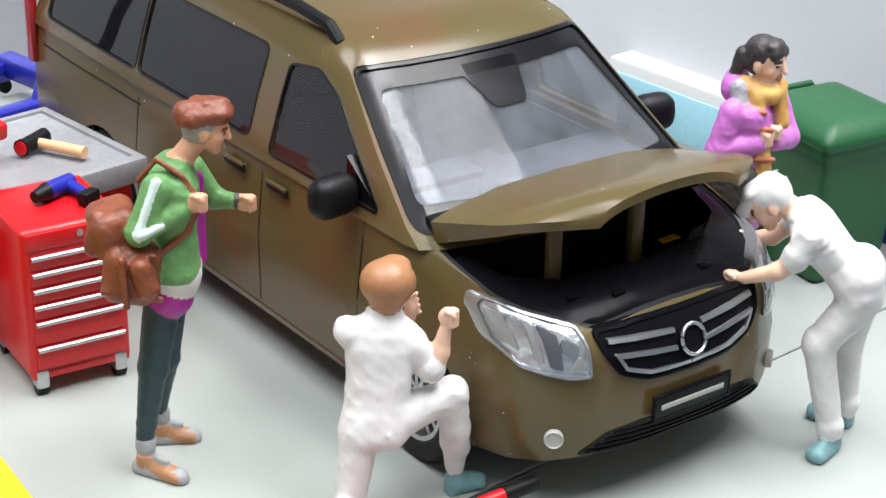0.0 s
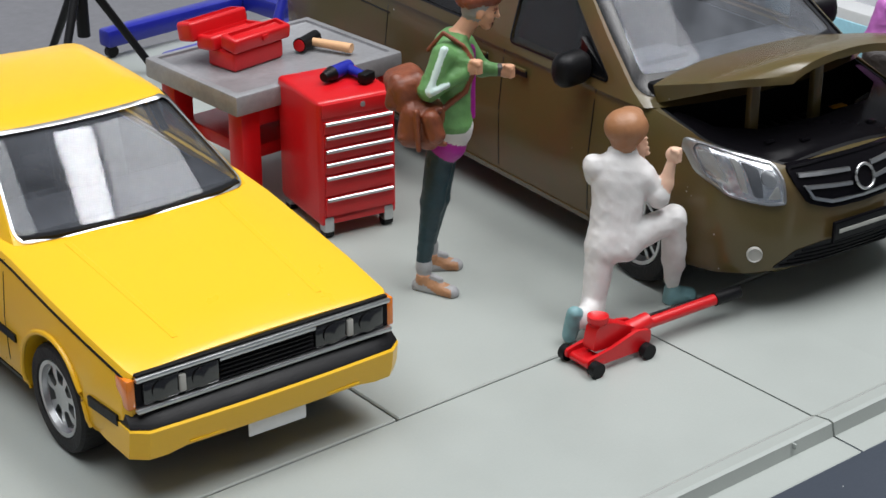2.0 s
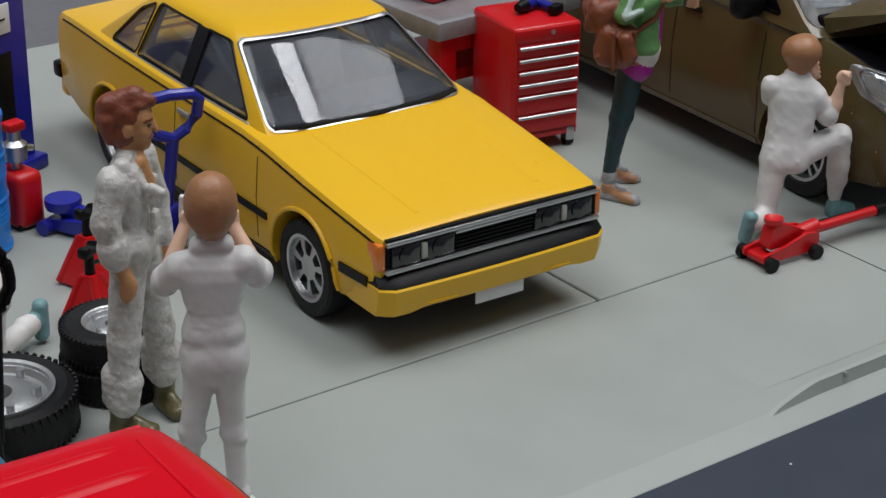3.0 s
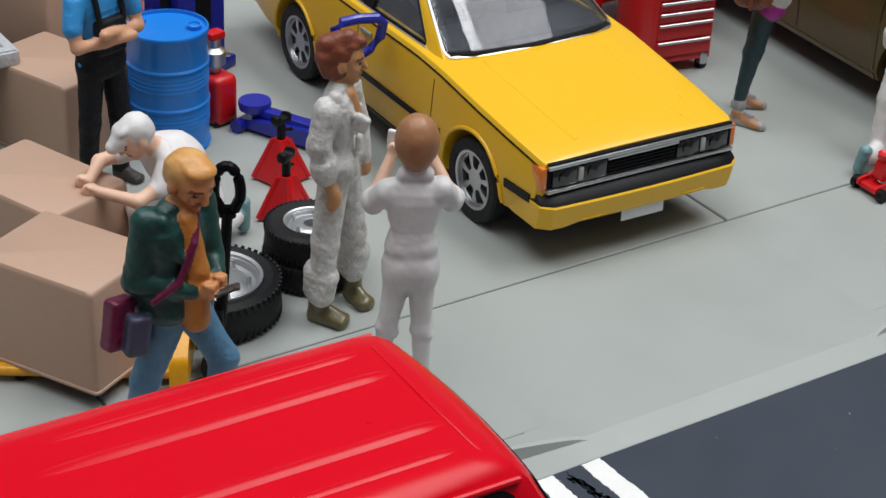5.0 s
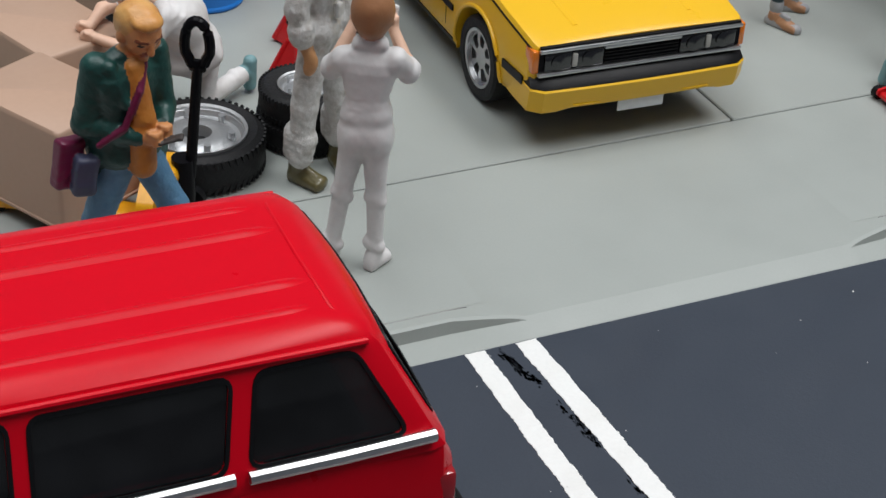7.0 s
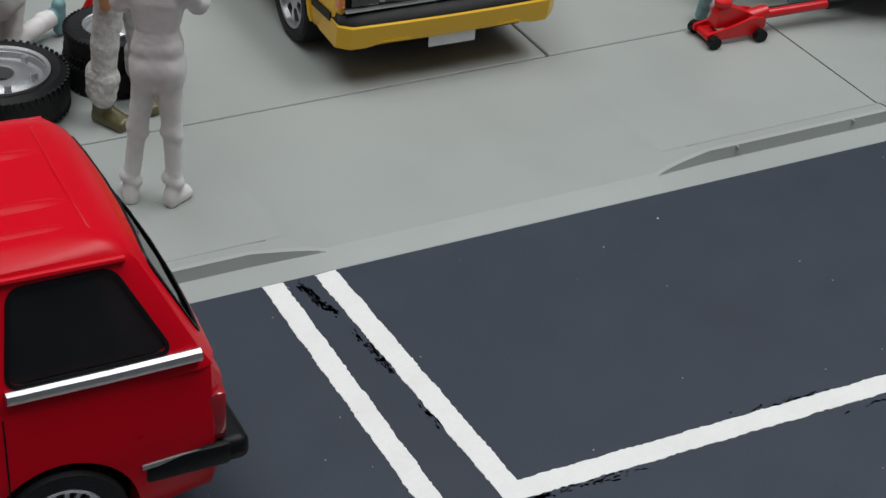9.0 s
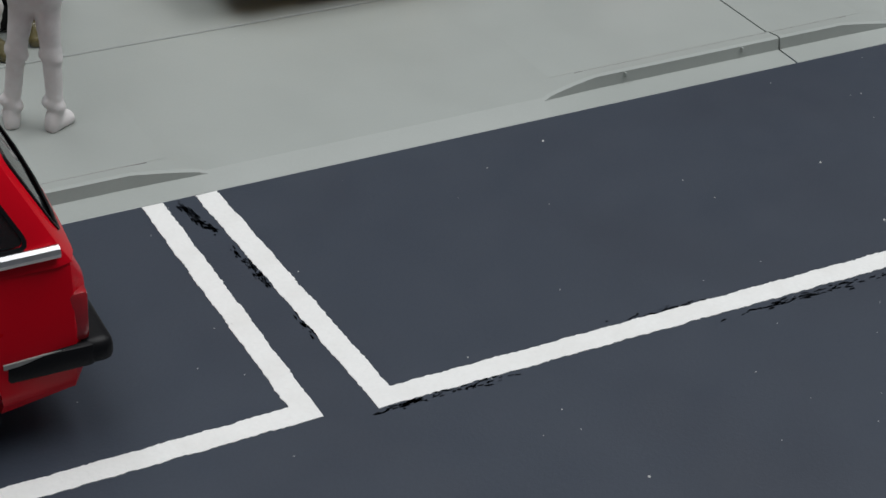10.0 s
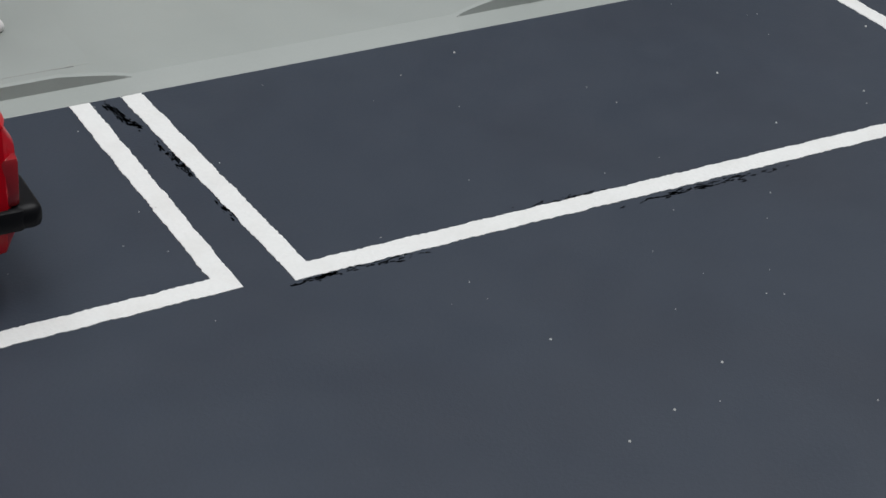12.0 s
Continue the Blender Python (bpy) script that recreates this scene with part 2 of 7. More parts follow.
def lathe(bm, profile, seg=32, m=None, axis="z"):
    """A turned form: profile of (radius, height), closed at the axis where the radius is 0."""
    m = m or Matrix()
    if axis == "x":
        m = m @ pose(0, 0, 0, 0, 90, 0)
    rings = [[m @ Vector((max(r, 1e-4) * math.cos(t), max(r, 1e-4) * math.sin(t), h)) for t in [2 * math.pi * i / seg for i in range(seg)]] for r, h in profile]
    return skin(bm, rings)


def prism(bm, outline, a, b, axis="x"):
    """An outline of two coordinates drawn out along the axis from a to b."""
    put = {"x": lambda u, v, w: (w, u, v), "y": lambda u, v, w: (u, w, v), "z": lambda u, v, w: (u, v, w)}[axis]
    return skin(bm, [[put(u, v, a) for u, v in outline], [put(u, v, b) for u, v in outline]])


def carve(a, b, how="DIFFERENCE"):
    """The bmesh a, cut by (or met with) b."""
    obs = []
    for bm in (a, b):
        bmesh.ops.recalc_face_normals(bm, faces=bm.faces[:])
        me = bpy.data.meshes.new("cut")
        bm.to_mesh(me)
        obs.append(new("cut", me))
    mod = obs[0].modifiers.new("cut", "BOOLEAN")
    mod.operation, mod.solver, mod.object = how, "EXACT", obs[1]
    bpy.context.view_layer.update()
    done = bpy.data.meshes.new_from_object(obs[0].evaluated_get(bpy.context.evaluated_depsgraph_get()))
    out = bmesh.new()
    out.from_mesh(done)
    for o in obs:
        me = o.data
        bpy.data.objects.remove(o)
        bpy.data.meshes.remove(me)
    bpy.data.meshes.remove(done)
    a.free()
    return out


def rounded(points, r, steps=4):
    """An outline with its corners rounded."""
    out, n = [], len(points)
    for i in range(n):
        p, a, b = (Vector(points[k % n]) for k in (i, i - 1, i + 1))
        da, db = (a - p), (b - p)
        ra = min(r, da.length * 0.45, db.length * 0.45)
        s, e = p + da.normalized() * ra, p + db.normalized() * ra
        for k in range(steps + 1):
            t = k / steps
            out.append(tuple((1 - t) ** 2 * s + 2 * t * (1 - t) * p + t * t * e))
    return out


def grown(points, d):
    """An outline pushed out by d from its middle."""
    n = len(points)
    area = sum(points[i][0] * points[(i + 1) % n][1] - points[(i + 1) % n][0] * points[i][1] for i in range(n))
    sign = 1 if area > 0 else -1
    out = []
    for i in range(n):
        p, a, b = (Vector(points[k % n]) for k in (i, i - 1, i + 1))
        na = Vector((p - a).yx) * Vector((1, -1))
        nb = Vector((b - p).yx) * Vector((1, -1))
        q = (na.normalized() + nb.normalized()) * sign
        q = q.normalized() / max(0.4, q.length / 2)
        out.append(tuple(p + q * d))
    return out


# ---- the setting: floor, kerb, road, walls ----
TURN = 2.5  # the street runs at this angle to the yellow car
STREET = at(0, 0, 0, TURN)
KERB, EDGE, JOINT, ROAD = -1.43, -1.55, 0.13, -0.06

table = part("ground", new_box((0, 0, -0.72), (160, 160, 0.4), 0.05), M_TABLE)
tagged(table, "plain grey table top under the model base", "table top", kind="structure")
table.matrix_basis = STREET

road = part("road", new_box((0, EDGE - 12 + 0.2, ROAD - 0.2), (40, 24.4, 0.4)), M_ASPHALT)
tagged(road, "dark blue-grey painted asphalt with pale specks", "road", kind="structure")
road.matrix_basis = STREET

floor = part("floor", new_box((0, 2.45, -0.24), (40, 7.7, 0.40)), M_FLOOR)
tagged(floor, "grey-green painted garage floor base", "floor", kind="structure")
floor.matrix_basis = STREET
floor.location.z -= 0.02 * K


def slab(u0, u1, v0, v1):
    bm = new_box(((u0 + u1) / 2, (v0 + v1) / 2, -0.03), (u1 - u0 - 0.014, v1 - v0 - 0.014, 0.06), 0.008, seg=1)
    return part("floor_slab", bm, M_FLOOR, floor)


for u0, u1, v0, v1 in ((-16, -3.6, JOINT, 6.28), (-3.6, 0.86, JOINT, 6.28), (0.86, 7.2, JOINT, 6.28), (7.2, 16, JOINT, 6.28)):
    slab(u0, u1, v0, v1).location.z = 0.02 * K

RAISED = ((-16, -1.47), (0.72, 3.5), (5.8, 16))  # the stretches with a raised kerb


def raised(u):
    """How far the kerb stands up at u: 1 along the stones, running out to 0 at a dropped stretch."""
    best = 0.0
    for a, b in RAISED:
        if a <= u <= b:
            best = max(best, min(1.0, (u - a) / 0.42, (b - u) / 0.42))
    return max(0.0, best) ** 0.7


def pavement(u0, u1):
    """A slab of the pavement with its stepped kerb, which runs out to a plain slope at the dropped stretches."""
    stops = sorted({u0 + 0.007, u1 - 0.007} | {u for a, b in RAISED for e in (a, b) for k in range(-14, 15) if u0 + 0.02 < (u := e + 0.035 * k) < u1 - 0.02})
    rings = []
    for u in stops:
        d = raised(u)
        step = -1.425 + 0.085 * d
        foot = -0.001 - 0.052 * d
        rings.append([(u, JOINT - 0.007, -0.2), (u, JOINT - 0.007, -0.008), (u, JOINT - 0.015, 0.0), (u, -1.2, 0.0), (u, -1.23, 0.014 * d), (u, step + 0.025, 0.026 * d - 0.006 * (1 - d)), (u, step, 0.020 * d - 0.014 * (1 - d)), (u, step - 0.012 * d - 0.004, foot - 0.014 * (1 - d)), (u, EDGE + 0.012, -0.056), (u, EDGE, -0.066), (u, EDGE, -0.2)])
    return part("pavement_slab", skin(bmesh.new(), rings), M_FLOOR, kerb, sharp=12)


kerb = thing("pavement", STREET, "grey-green pavement with a stepped kerb and a dropped stretch", "pavement", kind="structure")
for u0, u1 in ((-16, -6.2), (-6.2, 2.56), (2.56, 7.2), (7.2, 16)):
    pavement(u0, u1)
for u0, u1 in ((-5.6, -1.75), (1.05, 2.54), (2.58, 3.2)):
    part("kerb_line", new_box(((u0 + u1) / 2, -1.232, 0.012), (u1 - u0, 0.006, 0.008), 0.002), M_GREY, kerb)
for u in (-3.2, 1.35, 2.25):
    part("kerb_mark", new_box((u, -1.353, 0.004), (0.01, 0.03, 0.03), 0.003), M_FLOOR, kerb)


def marking(name, pts, half, label, seed):
    """A hand-painted white line along points, with a ragged edge."""
    rng = random.Random(seed)
    bm = bmesh.new()
    P = [Vector(p) for p in pts]
    left, right = [], []
    for i, (a, b) in enumerate(zip(P, P[1:])):
        d = (b - a).normalized()
        nrm = Vector((-d.y, d.x))
        n = max(2, int((b - a).length / 0.016))
        for k in range(n + 1):
            u = k / n
            if (i > 0 and k * (b - a).length / n < half) or (i < len(P) - 2 and (n - k) * (b - a).length / n < half):
                continue
            c = a.lerp(b, u)
            w1, w2 = (half + rng.uniform(-0.004, 0.004) + 0.004 * math.sin(7 * c.x + 5 * c.y + j) * math.sin(23 * c.x + 19 * c.y) for j in (0, 2))
            left.append(c + nrm * w1)
            right.append(c - nrm * w2)
        if i < len(P) - 2:
            d2 = (P[i + 2] - b).normalized()
            n2 = Vector((-d2.y, d2.x))
            left.append(b + (nrm + n2) * half)
            right.append(b - (nrm + n2) * half)
    z0, z1 = ROAD - 0.004, ROAD + 0.004
    rings = [[(l.x, l.y, z0), (l.x, l.y, z1), (r.x, r.y, z1), (r.x, r.y, z0)] for l, r in zip(left, right)]
    ob = part(name, skin(bm, rings), M_LINE, sharp=60)
    ob.matrix_basis = STREET
    return tagged(ob, label, "road marking", "parking bay lines", "structure")


marking("parking_line", [(-12.0, -3.50), (-1.858, -3.486), (-1.844, EDGE + 0.0)], 0.061, "white hand-painted line of the parking bay under the red car", 1)
marking("parking_line", [(-1.532, EDGE + 0.0), (-1.472, -3.535), (3.47, -3.60), (3.41, EDGE)], 0.064, "white hand-painted line of the empty parking bay", 2)


def smears(name, spots, material, label, seed):
    """Flat ragged daubs of paint: (u, v, half length, half width, angle)."""
    rng = random.Random(seed)
    bm = bmesh.new()
    for u, v, hl, hw, ang in spots:
        n = 12
        m = Matrix.Translation((u, v, ROAD + 0.0025)) @ pose(0, 0, 0, 0, 0, ang)
        bm.faces.new([bm.verts.new(m @ Vector((hl * math.cos(2 * math.pi * k / n) * rng.uniform(0.8, 1.1), hw * math.sin(2 * math.pi * k / n) * rng.uniform(0.6, 1.25), 0))) for k in range(n)])
    bmesh.ops.solidify(bm, geom=bm.faces[:], thickness=0.002)
    ob = part(name, bm, material, kind="stuff")
    ob.matrix_basis = STREET
    return tagged(ob, label, "paint smears")


SPOTS = []
daub = random.Random(3)
for u, v, length, ang, count in ((-1.69, -1.68, 0.22, -82, 16), (-1.655, -1.85, 0.2, -76, 8), (-1.60, -2.3, 0.36, -86, 14), (-1.555, -2.85, 0.2, -88, 7), (-1.38, -3.62, 0.3, 3, 12), (-1.0, -3.63, 0.4, 0, 7), (0.2, -3.485, 0.5, -1, 12), (0.95, -3.675, 0.9, -1, 18)):
    for _ in range(count * 4):
        s = daub.gauss(0, 0.28) * length
        o = daub.gauss(0, 0.012)
        c, d = math.cos(radians(ang)), math.sin(radians(ang))
        SPOTS.append((u + s * c - o * d, v + s * d + o * c, daub.uniform(0.005, 0.03), daub.uniform(0.0015, 0.006), ang + daub.uniform(-16, 16)))
smears("paint_smears", SPOTS, M_SMUDGE, "black touch-up paint smeared beside the white lines", 5)


def specks(count, seed):
    rng = random.Random(seed)
    verts, faces = [], []
    for _ in range(count):
        u, v, r = rng.uniform(-4, 5), rng.uniform(-7.5, EDGE - 0.05), rng.choice((0.003, 0.004, 0.004, 0.005, 0.009))
        k = len(verts)
        verts += [(K * (u + r), K * v, K * ROAD), (K * u, K * (v + r), K * ROAD), (K * (u - r), K * v, K * ROAD), (K * u, K * (v - r), K * ROAD), (K * u, K * v, K * (ROAD + r))]
        faces += [(k, k + 1, k + 4), (k + 1, k + 2, k + 4), (k + 2, k + 3, k + 4), (k + 3, k, k + 4)]
    me = bpy.data.meshes.new("dust_specks")
    me.from_pydata(verts, [], faces)
    me.materials.append(M_DUST)
    ob = new("dust_specks", me)
    ob.matrix_basis = STREET
    return tagged(ob, "tiny pale specks of dust on the asphalt", "dust", kind="stuff")


specks(150, 8)

wall_north = part("wall_north", new_box((-4.45, 11.75, 1.2), (23.1, 0.3, 5.2), 0.02), M_WALL)
tagged(wall_north, "plain pale wall board behind the garage", "wall", kind="structure").matrix_basis = STREET
wall_east = part("wall_east", new_box((7.35, 5.4, 1.2), (0.3, 12.4, 5.2), 0.02), M_WALL)
tagged(wall_east, "plain pale wall board beside the green bin", "wall", kind="structure").matrix_basis = STREET


# ---- cars ----
class Body:
    """A lower body by cross-sections along y: (y, bottom, top, half width low, half width high, shoulder, crown)."""

    def __init__(self, rows):
        self.rows = rows

    def row(self, y):
        rows = self.rows
        if y <= rows[0][0]:
            return rows[0]
        for a, b in zip(rows, rows[1:]):
            if y <= b[0]:
                t = (y - a[0]) / (b[0] - a[0])
                return tuple(p + (q - p) * t for p, q in zip(a, b))
        return rows[-1]

    def half(self, row):
        y, zb, zt, wl, wh, sh, crown = row
        mid = zb + (zt - zb) * 0.5
        return [(0, zb), (wl - 0.10, zb), (wl - 0.03, zb + 0.02), (wl, zb + 0.08), (max(wl, wh) + 0.008, mid), (wh + 0.004, zt - sh * 1.6), (wh - sh * 0.12, zt - sh * 0.7), (wh - sh * 0.42, zt - sh * 0.2), (wh - sh, zt), (wh * 0.6, zt + crown * 0.62), (wh * 0.3, zt + crown * 0.92), (0, zt + crown)]

    def bm(self, grow=0.0):
        rings = []
        mid = (self.rows[0][0] + self.rows[-1][0]) / 2
        for y, zb, zt, wl, wh, sh, crown in self.rows:
            r = (y + grow * (-1 if y < mid else 1), zb - grow, zt + grow, wl + grow, wh + grow, sh, crown)
            h = self.half(r)
            rings.append([(x, r[0], z) for x, z in h] + [(-x, r[0], z) for x, z in h[-2:0:-1]])
        return skin(bmesh.new(), rings)

    def panel(self, outline, a, b, proud=0.008, deep=0.03, axis="y", hole=None):
        """A piece of the body's own skin, cut out by an outline and set proud of it."""
        bm = carve(carve(self.bm(proud), self.bm(-deep)), prism(bmesh.new(), outline, a, b, axis), "INTERSECT")
        return carve(bm, prism(bmesh.new(), hole, a - 1, b + 1, axis)) if hole else bm

    def side(self, y, z):
        """The half width at a place on the flank."""
        h = self.half(self.row(y))[2:9]
        for (x0, z0), (x1, z1) in zip(h, h[1:]):
            if z0 <= z <= z1:
                return x0 + (x1 - x0) * (z - z0) / max(z1 - z0, 1e-6)
        return h[0][0] if z < h[0][1] else h[-1][0]

    def top(self, x, y):
        h = self.half(self.row(y))[5:]
        for (x0, z0), (x1, z1) in zip(h, h[1:]):
            if x1 <= abs(x) <= x0:
                return z0 + (z1 - z0) * (x0 - abs(x)) / max(x0 - x1, 1e-6)
        return h[-1][1]

    def strip(self, s, y0, y1, z0, z1, proud=0.01, n=16, deep=0.03):
        """A moulding on the flank s (-1 or 1) between heights that are functions of y."""
        rings = []
        for i in range(n + 1):
            y = y0 + (y1 - y0) * i / n
            a, b = z0(y), z1(y)
            xa, xb = self.side(y, a), self.side(y, b)
            rings.append([(s * (xa - deep), y, a), (s * (xa + proud), y, a + 0.004), (s * (xb + proud), y, b - 0.004), (s * (xb - deep), y, b)])
        return skin(bmesh.new(), rings)

    def ridge(self, x, y0, y1, half, proud, n=14):
        """A raised bead or a groove lid on the top, along y at x(y)."""
        rings = []
        for i in range(n + 1):
            y = y0 + (y1 - y0) * i / n
            c = x(y)
            z = self.top(c, y)
            rings.append([(c - half, y, self.top(c - half, y) - 0.01), (c - half * 0.5, y, z + proud * 0.8), (c + half * 0.5, y, z + proud * 0.8), (c + half, y, self.top(c + half, y) - 0.01)])
        return skin(bmesh.new(), rings)


def cabin_ring(z, y0, y1, w, bow, back=0.03, r=0.07):
    pts = [(-w, y0 + r + bow * 0.25), (-w + r * 0.3, y0 + r * 0.3)]
    pts += [(w * t, y0 - bow * (1 - t * t)) for t in (-0.86, -0.55, -0.2, 0.2, 0.55, 0.86)]
    pts += [(w - r * 0.3, y0 + r * 0.3), (w, y0 + r + bow * 0.25)]
    pts += [(w + 0.012, y0 + (y1 - y0) * t) for t in (0.35, 0.65)]
    pts += [(w, y1 - r), (w - r * 0.3, y1 - r * 0.3)]
    pts += [(w * t, y1 + back * (1 - t * t)) for t in (0.86, 0.4, 0, -0.4, -0.86)]
    pts += [(-w + r * 0.3, y1 - r * 0.3), (-w, y1 - r)]
    pts += [(-w - 0.012, y0 + (y1 - y0) * t) for t in (0.65, 0.35)]
    return [(x, y, z) for x, y in pts]


def cabin(rows, shrink=0.0):
    """A greenhouse by plan outlines at rising heights: (z, front, rear, half width, bow)."""
    low, high = rows[0][0], rows[-1][0]
    rows = [(z - shrink * (z - low) / (high - low), y0 + shrink * 1.4, y1 - shrink * 1.4, w - shrink, bow) for z, y0, y1, w, bow in rows]
    return skin(bmesh.new(), [cabin_ring(*r) for r in rows])


def wheel(car, x, y, r, width, rim_r, out, rim_mat, spokes=7, name="wheel", z=None, disc=False):
    """A wheel with its tyre and a spoked rim; out: the side that it faces."""
    w = new(name)
    w.empty_display_size = 0.002
    w.parent = car
    w.matrix_basis = at(x, y, r if z is None else z, 0 if out > 0 else 180)
    h = width / 2
    tyre = lathe(bmesh.new(), [(rim_r * 0.93, -h * 0.8), (rim_r * 1.02, -h), (r * 0.93, -h), (r * 0.985, -h * 0.82), (r, -h * 0.5), (r, h * 0.5), (r * 0.985, h * 0.82), (r * 0.93, h), (rim_r * 1.06, h), (rim_r, h * 0.85), (rim_r * 0.97, h * 0.3)], 40, axis="x")
    part("tyre", tyre, M_RUBBER, w)
    rim = lathe(bmesh.new(), [(rim_r * 0.86, h * 0.35), (rim_r * 0.9, h * 0.9), (rim_r * 1.0, h * 0.93), (rim_r * 1.0, h * 0.2), (rim_r * 0.86, h * 0.15)], 40, axis="x")
    bmesh.ops.delete(rim, geom=[f for f in rim.faces if len(f.verts) > 4], context="FACES_ONLY")
    lathe(rim, [(0, h * 0.62), (rim_r * 0.2, h * 0.62), (rim_r * 0.25, h * 0.5), (rim_r * 0.25, h * 0.1), (0, h * 0.1)], 20, axis="x")
    if disc:
        plate = lathe(bmesh.new(), [(0, h * 0.30), (rim_r * 0.95, h * 0.30), (rim_r * 0.95, h * 0.55), (rim_r * 0.6, h * 0.66), (0, h * 0.66)], 40, axis="x")
        holes = bmesh.new()
        for k in range(spokes):
            q = prism(bmesh.new(), rounded([(-rim_r * 0.11, rim_r * 0.36), (rim_r * 0.11, rim_r * 0.36), (rim_r * 0.235, rim_r * 0.80), (-rim_r * 0.235, rim_r * 0.80)], rim_r * 0.06, 3), 0, h * 1.5)
            bmesh.ops.rotate(q, verts=q.verts[:], cent=(0, 0, 0), matrix=Matrix.Rotation(2 * math.pi * k / spokes, 3, "X"))
            me = bpy.data.meshes.new("hole")
            q.to_mesh(me)
            holes.from_mesh(me)
            bpy.data.meshes.remove(me)
            q.free()
        plate = carve(plate, holes)
        me = bpy.data.meshes.new("plate")
        plate.to_mesh(me)
        rim.from_mesh(me)
        bpy.data.meshes.remove(me)
        plate.free()
    for k in range(0 if disc else spokes):
        t = 2 * math.pi * k / spokes
        for off in (-0.08, 0.08):
            prism(rim, [(off * rim_r - 0.045 * rim_r, rim_r * 0.18), (off * rim_r + 0.045 * rim_r, rim_r * 0.18), (off * rim_r * 2.2 + 0.06 * rim_r, rim_r * 0.9), (off * rim_r * 2.2 - 0.06 * rim_r, rim_r * 0.9)], h * 0.35, h * 0.58)
            for v in rim.verts[-8:]:
                v.co = Matrix.Rotation(t, 4, "X") @ v.co
    part("rim", rim, rim_mat, w, "silver spoked rim")
    part("hub_back", lathe(bmesh.new(), [(0, h * 0.12), (rim_r * 0.95, h * 0.12), (rim_r * 0.95, -h * 0.5), (0, -h * 0.5)], 24, axis="x"), M_BLACK, w)
    return w


def cut_wheels(body, ys, r, inner):
    cut = bmesh.new()
    for y in ys:
        for s in (-1, 1):
            lathe(cut, [(0, inner), (r, inner), (r, 1.4), (0, 1.4)], 36, Matrix.Translation((0, y, 0.3)) @ (Matrix.Rotation(math.pi, 4, "Z") if s < 0 else Matrix()), axis="x")
    return carve(body, cut)


def glaze(car, shell_rows, outlines, shell, glass_mat, trim_mat=None, trim=0.025, name="window", frit=0.0):
    """Openings through the shell, a pane in each, and a trim round it. outlines: (axis, outline, from, to, glass, trim)."""
    both = [(o[:2] + (lo, hi) + o[4:]) for o in outlines for lo, hi in ([(o[2], o[3])] if o[0] == "y" or o[2] * o[3] > 0 else [(o[2], -0.15), (0.15, o[3])])]
    for axis, outline, a, b, gm, tm in both:
        pane = carve(cabin(shell_rows, 0.006), cabin(shell_rows, 0.014))
        pane = carve(pane, prism(bmesh.new(), grown(outline, 0.006), a, b, axis), "INTERSECT")
        p = part(name, pane, gm or glass_mat, car)
        p.visible_shadow = False
        if tm:
            ring = carve(cabin(shell_rows, -0.005), cabin(shell_rows, 0.02))
            ring = carve(ring, prism(bmesh.new(), grown(outline, trim), a, b, axis), "INTERSECT")
            ring = carve(ring, prism(bmesh.new(), outline, a - 0.1, b + 0.1, axis))
            part("window_trim", ring, tm, p)
        if frit and axis == "y":
            edge = carve(cabin(shell_rows, 0.002), cabin(shell_rows, 0.005))
            edge = carve(edge, prism(bmesh.new(), outline, a, b, axis), "INTERSECT")
            cx, cz = (sum(p[i] for p in outline) / len(outline) for i in (0, 1))
            hx, hz = (max(abs(p[i] - c) for p in outline) for i, c in ((0, cx), (1, cz)))
            clear = [(cx + (x - cx) * (1 - frit / hx), cz + (z - cz) * (1 - frit / hz)) for x, z in outline]
            edge = carve(edge, prism(bmesh.new(), clear, a - 0.5, b + 0.5, axis))
            part("glass_border", edge, M_FRIT, p, "black printed border of the glass")
        shell = carve(shell, prism(bmesh.new(), outline, a, b, axis))
    return shell


def lining(car, c, s, thick=0.03, material=None):
    """A dark inner lining of the cabin below the windows."""
    part("cabin_lining", carve(new_box(c, s, 0.02), new_box((c[0], c[1], c[2] + thick), (s[0] - 2 * thick, s[1] - 2 * thick, s[2]), 0.02)), material or M_SEAT, car)


def seat(car, x, y, z, material, w=0.46):
    bm = new_box((x, y, z + 0.09), (w, 0.48, 0.18), 0.05)
    box(bm, (0, 0, 0.28), (w, 0.13, 0.56), 0.05, Matrix.Translation((x, y + 0.24, z + 0.1)) @ pose(0, 0, 0, -14, 0, 0))
    box(bm, (0, 0, 0.66), (w * 0.55, 0.09, 0.16), 0.04, Matrix.Translation((x, y + 0.25, z + 0.1)) @ pose(0, 0, 0, -14, 0, 0))
    return part("seat", bm, material, car)


